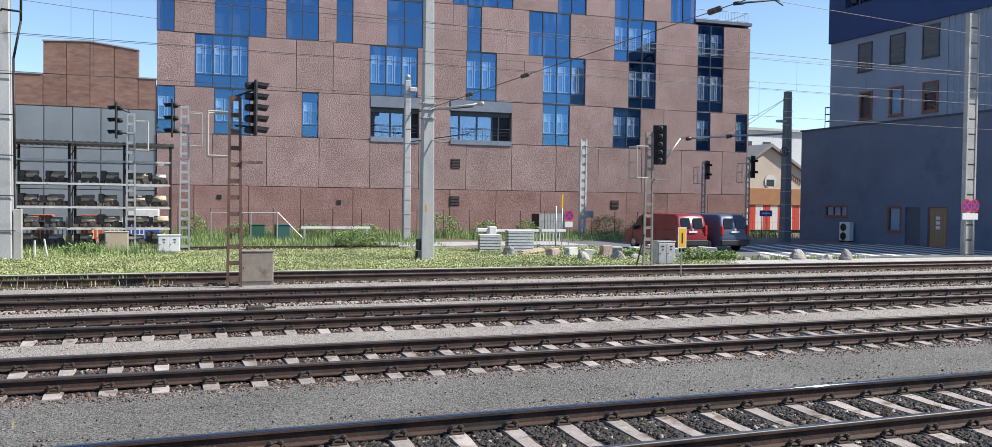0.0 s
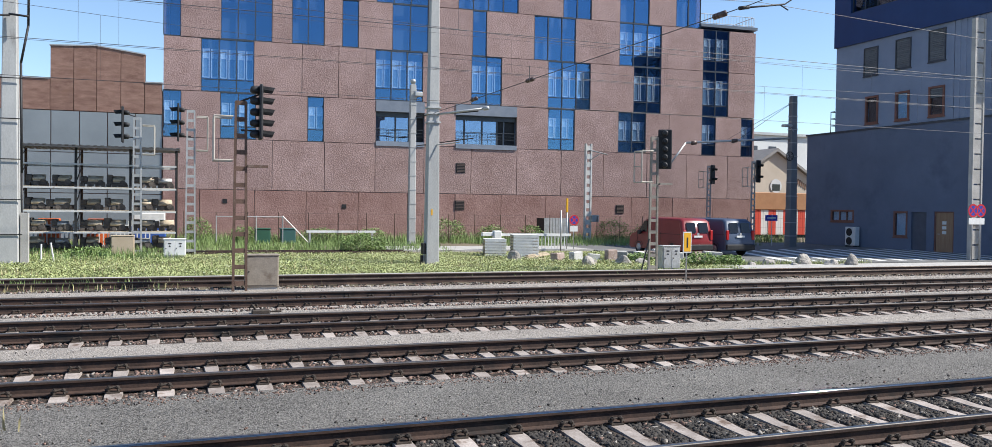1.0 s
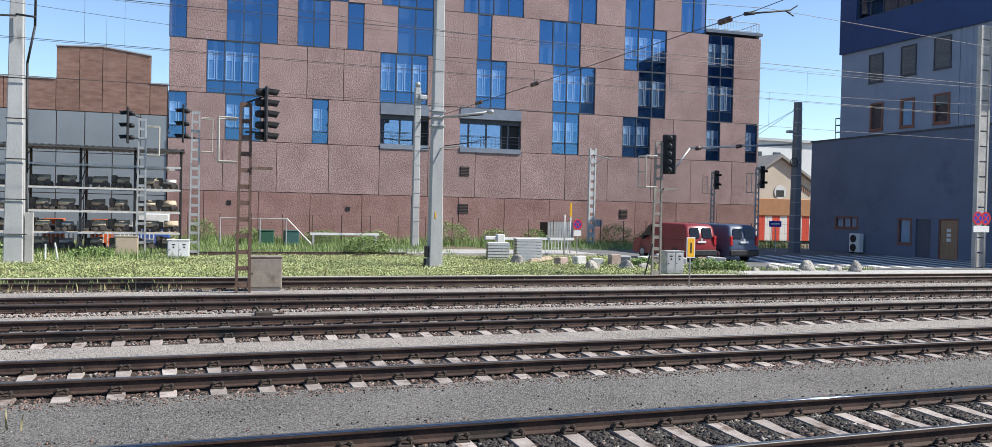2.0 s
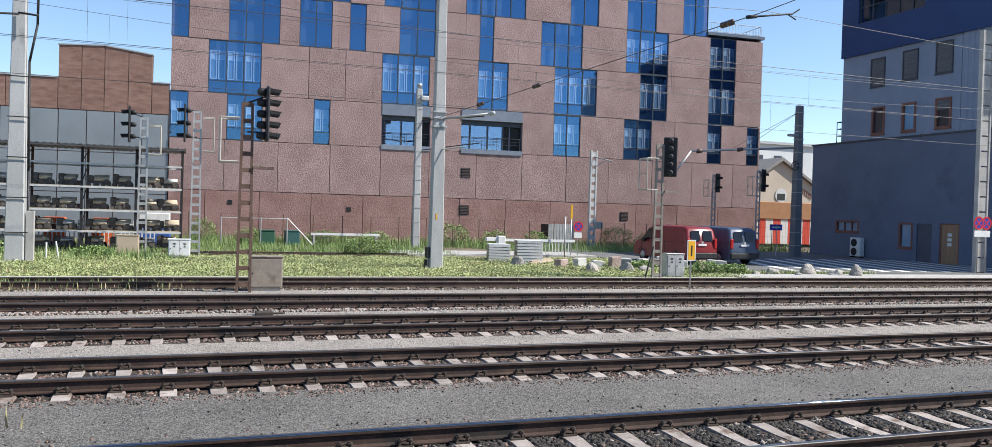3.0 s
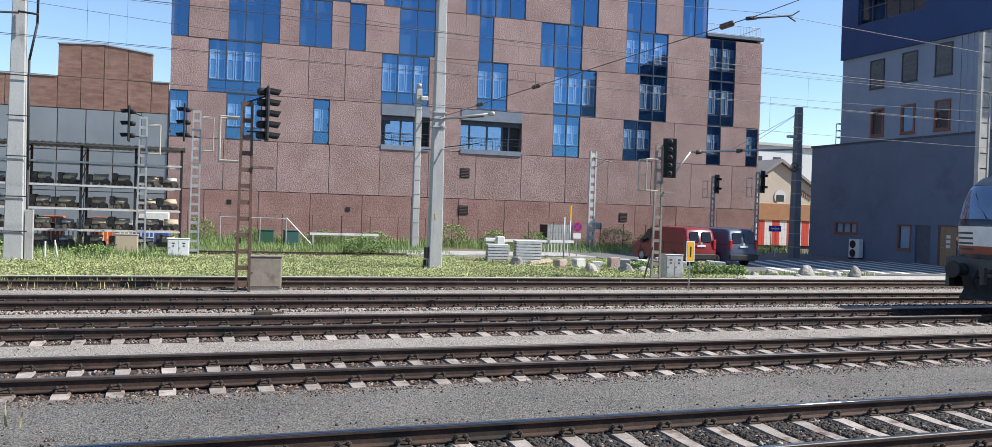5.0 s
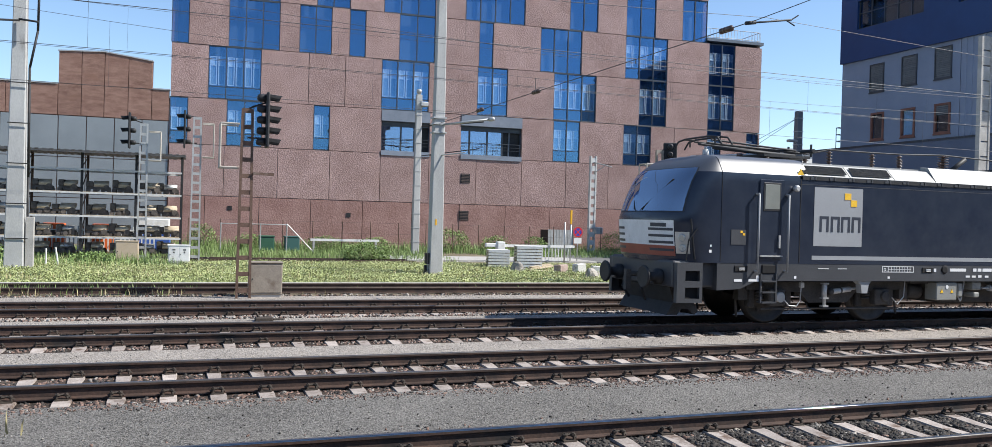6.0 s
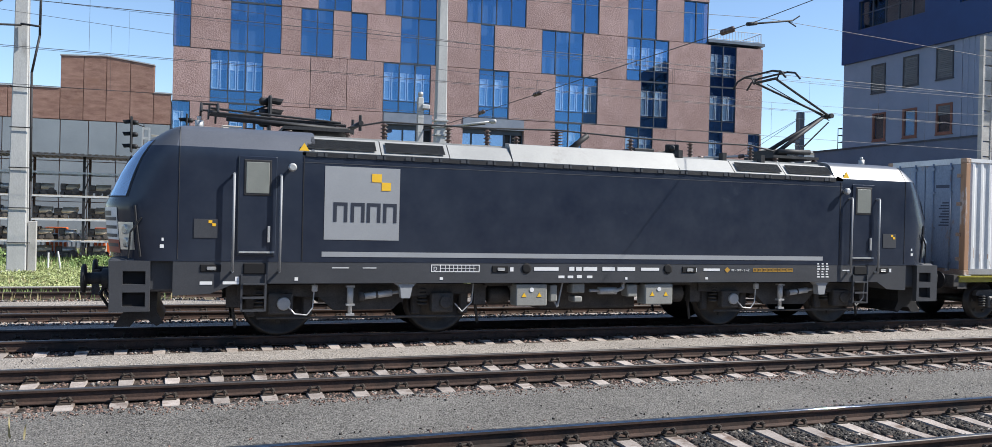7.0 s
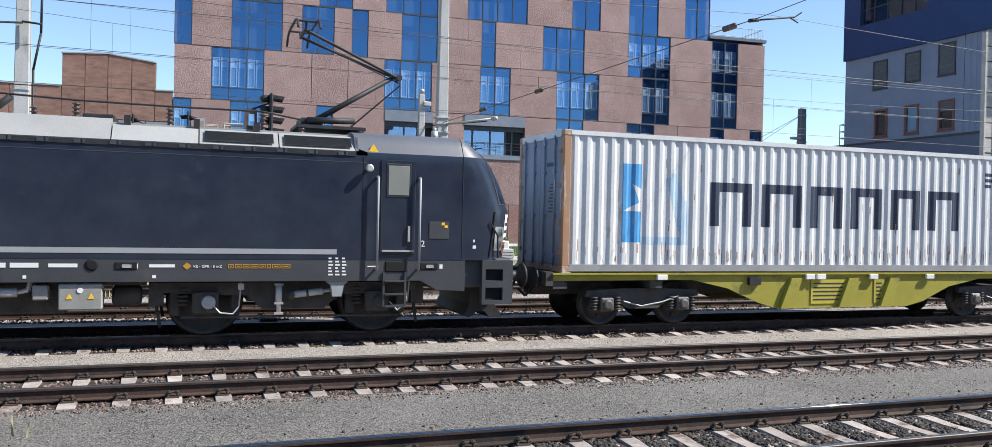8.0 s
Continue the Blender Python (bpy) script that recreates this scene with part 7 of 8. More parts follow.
            box(bm, x - 0.12, x + 0.12, s * 0.95 - 0.1, s * 0.95 + 0.1, 0.55, 0.95)
            part("sand_pipe", bm, UNDER, bog)


def under_boxes():
    part("converter_case", shape(bevel_box, -1.15, 1.05, -0.95, 0.95, 0.42, 1.0, 0.05, 2), UNDER, loco, "dark underfloor equipment case")
    for x in (-1.84, 1.0):
        bm = bmesh.new()
        bevel_box(bm, x, x + 0.65, -1.45, -1.1, 0.54, 0.97, 0.02, 1)
        cab_box = part("equipment_box", bm, UNDER_BOX, loco, "grey equipment box with warning signs")
        for k in (0.16, 0.48):
            bm = bmesh.new()
            extrude_poly(bm, [(x + k - 0.05, 0.72), (x + k + 0.05, 0.72), (x + k, 0.81)], -1.458, -1.445)
            part("warning_sign", bm, YELLOW, cab_box)
        part("white_dial", shape(lathe, (x + 0.32, -1.448, 0.86), (0, -1, 0), [(0.045, 0), (0.045, 0.012)], 12), WHITE_MARK, cab_box)
    for x0, x1, z0, z1 in ((-1.1, -0.95, 0.62, 0.95), (-0.62, -0.35, 0.78, 0.98), (-0.58, -0.4, 0.6, 0.72), (0.62, 0.85, 0.7, 0.95)):
        part("valve_box", shape(bevel_box, x0, x1, -1.4, -1.1, z0, z1, 0.02, 1), UNDER_BOX, loco)
    for x in (-2.25, 1.75):
        part("air_tank", shape(lathe, (x, -0.85, 0.72), (1, 0, 0), [(0.12, 0), (0.19, 0.05), (0.19, 0.42), (0.12, 0.47)], 16), UNDER, loco)
    part("cable_duct", shape(box, -2.4, 2.3, -1.2, -1.05, 0.92, 1.0), UNDER, loco)
    bm = bmesh.new()
    tube(bm, (0.0, -1.3, 0.82), (0.4, -1.3, 0.82), 0.075, 12)
    pipe(bm, [(-0.2, -1.3, 0.82), (0.0, -1.3, 0.82)], 0.03)
    pipe(bm, [(0.4, -1.3, 0.82), (0.55, -1.3, 0.86), (0.58, -1.3, 1.0)], 0.04)
    part("air_pipe", bm, PIPE_GREY, loco)
    part("air_hose", shape(pipe, [(-1.0, -1.25, 0.7), (-0.9, -1.3, 0.5), (-0.8, -1.3, 0.98)], 0.02), PIPE_GREY, loco)


loco_body()
for end in (-1, 1):
    loco_cab(end)
    loco_end(end)
    loco_bogie(4.75 * end)
pantograph_low()
pantograph_high()
roof_gear()
loco_frame()
under_boxes()
digit = bpy.data.curves.new("cab_digit", "FONT")
digit.body, digit.size, digit.extrude = "2", 0.16, 0.002
digit_ob = new("cab_digit", digit)
digit.materials.append(WHITE_MARK)
digit_ob.parent = loco
digit_ob.matrix_local = pose(6.98, -1.508, 1.63, 90)
for words, x, z, size in (("KE - GPR - E mZ", 3.04, 1.235, 0.066), ("D", -3.53, 1.235, 0.10)):
    marking = bpy.data.curves.new("brake_marking", "FONT")
    marking.body, marking.size, marking.extrude = words, size, 0.002
    marking.materials.append(WHITE_MARK)
    marking_ob = new("brake_marking", marking)
    marking_ob.parent = loco
    marking_ob.matrix_local = pose(x, -1.504, z, 90)

# ---- container wagon ----
LIME = surface("lime_yellow_paint", (0.25, 0.225, 0.025), (0.35, 0.315, 0.045), 1.6, 0.55, 0, 0, 40, 0, (0.17, 0.15, 0.05), 1.6, 0.60)
CONT_WHITE = surface("weathered_white_paint", (0.52, 0.53, 0.53), (0.68, 0.69, 0.69), 1.3, 0.55, 0, 0, 40, 0, (0.36, 0.24, 0.16), 2.6, 0.63, 0.5, (1, 1, 0.35))
CONT_RUST = surface("rusty_post", (0.24, 0.13, 0.08), (0.44, 0.31, 0.22), 5, 0.8, 0, 0.002, 40, 0, (0.55, 0.52, 0.48), 4, 0.56)
# Rust-stained blue-grey door paint, darkened to include the shade on this end.
CONT_DOOR = surface("weathered_shaded_door_paint", (0.15, 0.19, 0.26), (0.27, 0.32, 0.39), 1.6, 0.55, 0, 0, 40, 0, (0.25, 0.15, 0.10), 3.0, 0.58, 0.5, (1, 1, 0.4))
CONT_POST = surface("rust_spotted_white_paint", (0.46, 0.45, 0.43), (0.64, 0.63, 0.61), 3, 0.65, 0, 0, 40, 0, (0.36, 0.20, 0.11), 3.4, 0.34, 0.5, (1, 1, 0.3))
CONT_BLUE = surface("faded_blue_paint", (0.05, 0.24, 0.52), (0.09, 0.34, 0.62), 2, 0.55, 0, 0, 40, 0, (0.45, 0.52, 0.58), 2.2, 0.68, 0.5, (1, 1, 0.4))
# Pale blue for a worn strip and for shading painted on the side.
CONT_PALE_SHADE = surface("worn_and_shaded_pale_blue", (0.28, 0.42, 0.56), (0.48, 0.58, 0.66), 2, 0.55, 0, 0, 40, 0)
CONT_DARK = surface("navy_lettering_paint", (0.025, 0.035, 0.065), (0.05, 0.06, 0.09), 2, 0.5, 0, 0, 40, 0)
OX = 16.065
wagon = thing("container_wagon", pose(OX, 0, 0), "lime yellow flat wagon with fish-bellied girders carrying a container", "freight wagon")
container = thing("shipping_container", pose(OX, 0, 1.13), "weathered white corrugated steel container with dark blue lettering bars", "container")


def rib(x):
    """Depth of the corrugation at x along the side."""
    p = (x % 0.279) / 0.279
    return 0.036 * (0 if p < 0.26 else (p - 0.26) / 0.24 if p < 0.5 else 1 if p < 0.76 else (1 - p) / 0.24)


def rib_marks(x0, x1):
    m = [x0, x1]
    k = math.floor(x0 / 0.279)
    while k * 0.279 < x1:
        m += [k * 0.279 + f * 0.279 for f in (0, 0.26, 0.5, 0.76) if x0 < k * 0.279 + f * 0.279 < x1]
        k += 1
    return sorted(m)


def side_sheet(bm, x0, x1, za, zb, y, s, grow=0.0, slant=0.0):
    rows = [[], []]
    for x in rib_marks(x0, x1):
        rows[0].append(bm.verts.new((x, s * (y - rib(x) + grow), za)))
        rows[1].append(bm.verts.new((x, s * (y - rib(x) + grow), zb)))
    grid_faces(bm, rows, False)


def poly_sheet(bm, pts, y, grow):
    """A flat outline laid on the corrugated near side, in level strips."""
    z0, z1 = min(p[1] for p in pts), max(p[1] for p in pts)
    n = 16
    for i in range(n):
        za, zb = z0 + (z1 - z0) * i / n, z0 + (z1 - z0) * (i + 1) / n
        zm = (za + zb) / 2
        xs = [p[0] + (q[0] - p[0]) * (zm - p[1]) / (q[1] - p[1]) for p, q in zip(pts, pts[1:] + pts[:1]) if (p[1] - zm) * (q[1] - zm) < 0]
        if len(xs) > 1 and max(xs) - min(xs) > 0.005:
            side_sheet(bm, min(xs), max(xs), za, zb, y, -1, grow)


def build_container():
    L, Wd, H = 6.096, 1.219, 2.87
    bm = bmesh.new()
    for s in (-1, 1):
        side_sheet(bm, -L + 0.16, L - 0.16, 0.16, H - 0.1, Wd - 0.015, s)
    part("side_wall", bm, CONT_WHITE, container, "corrugated white side wall with rust streaks")
    part("inner_box", shape(box, -L + 0.1, L - 0.1, -Wd + 0.07, Wd - 0.07, 0.12, H - 0.04), CONT_WHITE, container)
    for x in (-L, L - 0.16):
        for s in (-1, 1):
            bm = bmesh.new()
            bevel_box(bm, x, x + 0.16, s * (Wd - 0.08) - 0.08, s * (Wd - 0.08) + 0.08, 0.12, H - 0.12, 0.015, 1)
            part("corner_post", bm, CONT_POST, container, "rusty corner post with worn white paint")
            for z in (0.0, H - 0.12):
                bm = bmesh.new()
                bevel_box(bm, x - 0.004, x + 0.168, s * (Wd - 0.08) - 0.085, s * (Wd - 0.08) + 0.085, z, z + 0.12, 0.012, 1)
                part("corner_casting", bm, CONT_RUST, container)
    for s in (-1, 1):
        part("top_rail", shape(box, -L + 0.16, L - 0.16, s * (Wd - 0.03) - 0.03, s * (Wd - 0.03) + 0.03, H - 0.1, H - 0.01), CONT_WHITE, container)
        part("bottom_rail", shape(box, -L + 0.16, L - 0.16, s * (Wd - 0.03) - 0.03, s * (Wd - 0.03) + 0.03, 0.02, 0.16), surface("grey_bottom_rail", (0.22, 0.22, 0.23), (0.33, 0.33, 0.33), 2, 0.6), container)
    bm = bmesh.new()
    rows = [[], []]
    for x in rib_marks(-L + 0.16, L - 0.16):
        for r, y in ((0, -Wd + 0.06), (1, Wd - 0.06)):
            rows[r].append(bm.verts.new((x, y, H - 0.01 - 0.5 * rib(x))))
    grid_faces(bm, rows, False)
    part("roof_sheet", bm, CONT_WHITE, container)
    # the door end faces the locomotive
    for s in (-1, 1):
        leaf = part("door_leaf", shape(bevel_box, -L + 0.01, -L + 0.06, min(s * 0.01, s * 1.07), max(s * 0.01, s * 1.07), 0.14, H - 0.14, 0.012, 1), CONT_DOOR, container, "container door leaf with its shade painted in blue-grey")
        for y in (0.28, 0.8):
            bm = bmesh.new()
            tube(bm, (-L - 0.02, s * y, 0.1), (-L - 0.02, s * y, H - 0.1), 0.02, 8)
            for z in (0.3, 1.1, 2.0, 2.6):
                box(bm, -L - 0.045, -L + 0.01, s * y - 0.05, s * y + 0.05, z, z + 0.06)
            part("lock_rod", bm, CONT_DOOR, leaf)
        bm = bmesh.new()
        for z in (0.35, 0.95, 1.7, 2.4):
            box(bm, -L - 0.02, -L + 0.02, s * 1.06 - 0.05, s * 1.06 + 0.08, z, z + 0.09)
        part("hinge", bm, CONT_RUST, leaf)
        if s < 0:
            bm = bmesh.new()
            for i in range(9):
                box(bm, -L + 0.004, -L + 0.012, -0.75, -0.45 - 0.05 * (i % 3), 1.2 + i * 0.07, 1.235 + i * 0.07)
            box(bm, -L + 0.004, -L + 0.012, -0.8, -0.35, 2.15, 2.23)
            part("data_bars", bm, CONT_DARK, leaf)
    part("end_sill", shape(box, -L, -L + 0.1, -1.06, 1.06, 0.0, 0.14), CONT_RUST, container)
    part("end_header", shape(box, -L, -L + 0.1, -1.06, 1.06, H - 0.14, H), CONT_WHITE, container)
    part("front_end", shape(box, L - 0.08, L - 0.02, -1.06, 1.06, 0.0, H), CONT_WHITE, container)
    # painted square with a pale star, and six lettering blocks
    y = Wd - 0.015
    bm = bmesh.new()
    side_sheet(bm, -4.76, -4.30, 0.62, 2.24, y, -1, 0.003)
    part("blue_patch", bm, CONT_BLUE, container, "faded blue painted square")
    bm = bmesh.new()
    side_sheet(bm, -4.30, -3.30, 0.58, 0.74, y, -1, 0.003)
    part("worn_patch", bm, CONT_PALE_SHADE, container, "pale blue worn paint and painted shading")
    # This diagonal band paints the bluish shading of a dent.
    bm = bmesh.new()
    poly_sheet(bm, [(-3.72, 1.98), (-3.46, 2.08), (-3.30, 1.55), (-3.20, 1.5), (-3.16, 0.58), (-3.30, 0.58), (-3.52, 1.25)], y, 0.0035)
    part("worn_patch", bm, CONT_PALE_SHADE, container, "pale blue worn paint and painted shading")
    for pts in ([(-4.52, 1.82), (-4.28, 1.72), (-4.28, 1.48), (-4.36, 1.45)], [(-4.74, 1.26), (-4.36, 1.45), (-4.28, 1.46), (-4.28, 1.26)]):
        bm = bmesh.new()
        poly_sheet(bm, pts, y, 0.006)
        part("star_point", bm, CONT_WHITE, container, "pale worn star point")
    x = -2.62
    for k, w in enumerate((1.14, 1.16, 0.98, 1.02, 1.00, 1.04)):
        bm = bmesh.new()
        z0, z1, t = 0.99, 1.93, 0.23
        side_sheet(bm, x, x + t, z0, z1, y, -1, 0.003)
        side_sheet(bm, x + w - t - 0.08, x + w - 0.08, z0, z1, y, -1, 0.003)
        side_sheet(bm, x + t, x + w - t - 0.08, z1 - 0.2, z1, y, -1, 0.003)
        part("lettering_block", bm, CONT_DARK, container, "dark blue painted block")
        x += w + 0.16
    bm = bmesh.new()
    for i in range(3):
        side_sheet(bm, 5.28, 5.62 - 0.05 * i, 2.35 - i * 0.14, 2.43 - i * 0.14, y, -1, 0.003)
    part("code_bars", bm, CONT_DARK, container)
    rng = random.Random(3)
    bm = bmesh.new()
    for i in range(150):
        xx, zz, h = rng.uniform(-5.8, 5.8), rng.uniform(0.17, 0.45) if i % 5 else rng.uniform(0.5, 2.4), rng.uniform(0.04, 0.26)
        side_sheet(bm, xx, xx + rng.uniform(0.008, 0.025), zz, zz + h, y, -1, 0.004)
    part("rust_streaks", bm, CONT_RUST, container, "thin rust streaks", kind="stuff")


WAGON_SETS = [wheelset("wheelset", wagon, x - OX, 0.46) for x in (11.05, 12.85, 21.2, 23.0)]


def build_wagon():
    o = -OX
    for s in (-1, 1):
        bm = bmesh.new()
        pts = [(9.75, 1.12), (9.75, 0.96), (13.0, 0.97), (13.9, 0.78), (14.7, 0.46), (15.2, 0.33), (18.9, 0.33), (19.4, 0.44), (20.2, 0.78), (21.2, 0.97), (24.3, 0.96), (24.3, 1.12)]
        extrude_poly(bm, [(x + o, z) for x, z in pts], s * 1.22 - 0.012, s * 1.22 + 0.012)
        girder = part("girder", bm, LIME, wagon, "fish-bellied lime yellow side girder")
        bm = bmesh.new()
        box(bm, 9.75 + o, 24.3 + o, s * 1.25 - 0.05, s * 1.25 + 0.05, 1.085, 1.12)
        part("top_flange", bm, LIME, girder)
        for x in (15.5, 17.1, 18.3):
            bm = bmesh.new()
            extrude_poly(bm, [(x + o, 1.0), (x + 0.28 + o, 1.0), (x + 0.05 + o, 0.34), (x - 0.28 + o, 0.34)], s * 1.29 - 0.05, s * 1.29 + 0.05)
            part("stiffener", bm, LIME, girder)
        for x, w in ((16.1, 1.0), (17.9, 0.3)):
            bm = bmesh.new()
            box(bm, x + o, x + w + o, s * 1.245 - 0.006, s * 1.245 + 0.006, 0.42, 0.98)
            pl = part("label_panel", bm, surface("ochre_label", (0.36, 0.30, 0.03), (0.46, 0.40, 0.06), 3, 0.6), girder)
            bm = bmesh.new()
            for i in range(5):
                box(bm, x + 0.06 + o, x + w - 0.08 - 0.03 * (i % 2) + o, s * 1.252 - 0.003, s * 1.252 + 0.003, 0.5 + i * 0.09, 0.53 + i * 0.09)
            part("data_bars", bm, DARK_LETTER, pl)
        for x in (12.1, 15.9, 16.2, 17.7, 19.4):
            bm = bmesh.new()
            bevel_box(bm, x + o, x + 0.24 + o, s * 1.31 - 0.03, s * 1.31 + 0.03, 0.975, 1.085, 0.01, 1)
            part("container_clamp", bm, WHITE_PAINT, girder, "pale folding container clamp")
        part("brake_box", shape(box, 14.4 + o, 14.7 + o, s * 1.27 - 0.05, s * 1.27 + 0.05, 0.86, 1.02), BLACK_STEEL, girder)
    bm = bmesh.new()
    box(bm, 9.75 + o, 24.3 + o, -0.25, 0.25, 0.6, 1.1)
    for x in (9.8, 12, 15.2, 18.9, 22, 24.0):
        box(bm, x + o, x + 0.3 + o, -1.2, 1.2, 0.8, 1.1)
    part("centre_sill", bm, UNDER, wagon)
    for x in (9.95, 21.9):
        for s in (-1, 1):
            bm = bmesh.new()
            box(bm, x + o, x + 0.2 + o, s * 1.16 - 0.12, s * 1.16 + 0.04, 1.12, 1.135)
            part("twist_lock", bm, ZINC, wagon)
    bm = bmesh.new()
    box(bm, 9.62 + o, 9.78 + o, -1.25, 1.25, 0.86, 1.14)
    head = part("headstock", bm, UNDER, wagon)
    for s in (-1, 1):
        bm = bmesh.new()
        lathe(bm, (9.62 + o, s * 0.875, 1.0), (-1, 0, 0), [(0.15, 0), (0.15, 0.04), (0.10, 0.05), (0.10, 0.08), (0.22, 0.09), (0.22, 0.12)], 16)
        part("buffer", bm, BLACK_STEEL, head)
        bm = bmesh.new()
        pipe(bm, [(9.7 + o, s * 0.5, 0.95), (9.5 + o, s * 0.48, 0.6), (9.35 + o, s * 0.4, 0.75)], 0.03)
        part("brake_hose", bm, BLACK_STEEL, head)
    for xc in (11.95, 22.1):
        bm = bmesh.new()
        for s in (-1, 1):
            pts = [(xc - 1.35, 0.62), (xc - 1.3, 0.74), (xc - 0.45, 0.78), (xc + 0.45, 0.78), (xc + 1.3, 0.74), (xc + 1.35, 0.62), (xc + 0.6, 0.52), (xc + 0.35, 0.36), (xc - 0.35, 0.36), (xc - 0.6, 0.52)]
            extrude_poly(bm, [(x + o, z) for x, z in pts], s * 0.98 - 0.05, s * 0.98 + 0.05)
        box(bm, xc - 0.25 + o, xc + 0.25 + o, -0.93, 0.93, 0.4, 0.75)
        bog = part("bogie", bm, UNDER, wagon, "grimy freight bogie")
        for s in (-1, 1):
            for x in (xc - 0.9, xc + 0.9):
                bm = bmesh.new()
                bevel_box(bm, x - 0.15 + o, x + 0.15 + o, s * 1.08 - 0.09, s * 1.08 + 0.09, 0.32, 0.60, 0.03, 1)
                lathe(bm, (x + o, s * 1.15, 0.46), (0, s, 0), [(0.11, 0), (0.11, 0.05), (0.07, 0.07)], 14)
                part("axle_box", bm, AXLE_GREY, bog)
                bm = bmesh.new()
                for d in (-0.26, 0.26):
                    for k in range(5):
                        lathe(bm, (x + d + o, s * 1.05, 0.34 + k * 0.06), (0, 0, 1), [(0.06, 0), (0.085, 0.012), (0.085, 0.028), (0.06, 0.04)], 10)
                part("spring", bm, UNDER, bog)
        bm = bmesh.new()
        pipe(bm, [(xc - 0.5 + o, -1.1, 0.52), (xc - 0.1 + o, -1.12, 0.42), (xc + 0.4 + o, -1.12, 0.5), (xc + 0.8 + o, -1.1, 0.62)], 0.015)
        part("cable", bm, PIPE_GREY, bog)


build_container()
build_wagon()


def motions():
    """The train rolls by at a steady 10.8 m/s towards -X."""
    speed = 10.8
    rows = [0.5 * i for i in range(17)]
    walk(loco, [(t, pose(-speed * (t - 7.0), 0, 0)) for t in rows])
    walk(wagon, [(t, pose(OX - speed * (t - 7.0), 0, 0)) for t in rows])
    walk(container, [(t, pose(OX - speed * (t - 7.0), 0, 1.13)) for t in rows])
    steps = [k / 15 for k in range(121)]
    for ob in LOCO_SETS:
        x = ob.location.x
        walk(ob, [(t, pose(x, 0, 0.625, 0, -math.degrees(speed * t / 0.625), 0)) for t in steps])
    steps = [k / 30 for k in range(241)]
    for ob in WAGON_SETS:
        x = ob.location.x
        walk(ob, [(t, pose(x, 0, 0.46, 0, -math.degrees(speed * t / 0.46), 0)) for t in steps])


# ---- facade panels ----
def facade_panels():
    rng = random.Random(5)
    low2 = [-5.58, -2.06, 1.49, 5.04, 8.6, 12.15, 15.7, 19.25, 22.8, 26.3, 30.0, 33.5, 37.2, 39.62]
    low1 = [-5.58, -3.23, 0.32, 3.81, 7.43, 10.98, 14.52, 18.05, 21.6, 25.15, 28.72, 32.3, 35.93, 39.62]
    for row in range(7):
        z0, z1 = LEVELS[row], LEVELS[row + 1]
        holes = sorted(WINDOWS.get(row, []) + LOGGIAS.get(row, []))
        right = 39.62 if row < 5 else 34.6
        if row == 4:
            z1 = 16.75
        cuts, edge = [], -5.58
        for a, b in holes + [(right, right)]:
            if a - edge > 0.12:
                k = max(1, round((a - edge) / 3.1)) if row > 1 else 1
                if row < 2:
                    marks = [m for m in (low1 if row == 0 else low2)]
                    cuts += list(zip(marks, marks[1:]))
                else:
                    off = [edge] + [edge + (a - edge) * (i + rng.uniform(-0.18, 0.18)) / k for i in range(1, k)] + [a]
                    cuts += list(zip(off, off[1:]))
            edge = max(edge, b)
        for a, b in cuts:
            d = rng.uniform(-0.012, 0.012)
            bm = bmesh.new()
            box(bm, a + 0.018, b - 0.018, d, 0.33, z0 + 0.02, z1 - 0.02)
            part("panel", bm, PANEL_LOW if row == 0 else PANEL, office)


facade_panels()


# ---- tracks ----
HEAD = [(0.036, -0.014), (0.0345, -0.008), (0.030, -0.003), (0.022, 0.0)]
RAIL_PROFILE = ([(-0.075, -0.172), (0.075, -0.172), (0.075, -0.160), (0.012, -0.145), (0.009, -0.050), (0.036, -0.038)] + HEAD
                + [(-y, z) for y, z in HEAD[::-1]] + [(-0.036, -0.038), (-0.009, -0.050), (-0.012, -0.145), (-0.075, -0.160)])


def rail(y, track, top, corner=None):
    bm = bmesh.new()
    a = [bm.verts.new((-70, y + p, z)) for p, z in RAIL_PROFILE]
    b = [bm.verts.new((110, y + p, z)) for p, z in RAIL_PROFILE]
    k = len(a)
    for i in range(k):
        f = bm.faces.new((a[i], a[(i + 1) % k], b[(i + 1) % k], b[i]))
        if 6 <= i <= 12:
            f.smooth = True
            f.material_index = 1 if i == 9 or corner is None else 2
    ob = new("rail", mesh_of("rail", bm, RAIL_SIDE, top, corner or top))
    ob.parent = track


def sleeper_mesh():
    bm = bmesh.new()
    rings = []
    for y, top, w in ((-1.3, -0.20, 0.105), (-1.0, -0.178, 0.115), (-0.5, -0.176, 0.11), (-0.2, -0.194, 0.095), (0.2, -0.194, 0.095), (0.5, -0.176, 0.11), (1.0, -0.178, 0.115), (1.3, -0.20, 0.105)):
        rings.append([bm.verts.new(c) for c in ((-w - 0.02, y, -0.36), (-w + 0.015, y, top), (w - 0.015, y, top), (w + 0.02, y, -0.36))])
    for a, b in zip(rings, rings[1:]):
        for i in range(3):
            bm.faces.new((a[i], b[i], b[i + 1], a[i + 1]))
    bm.faces.new(rings[0])
    bm.faces.new(rings[-1][::-1])
    return mesh_of("sleeper", bm, SLEEPER)


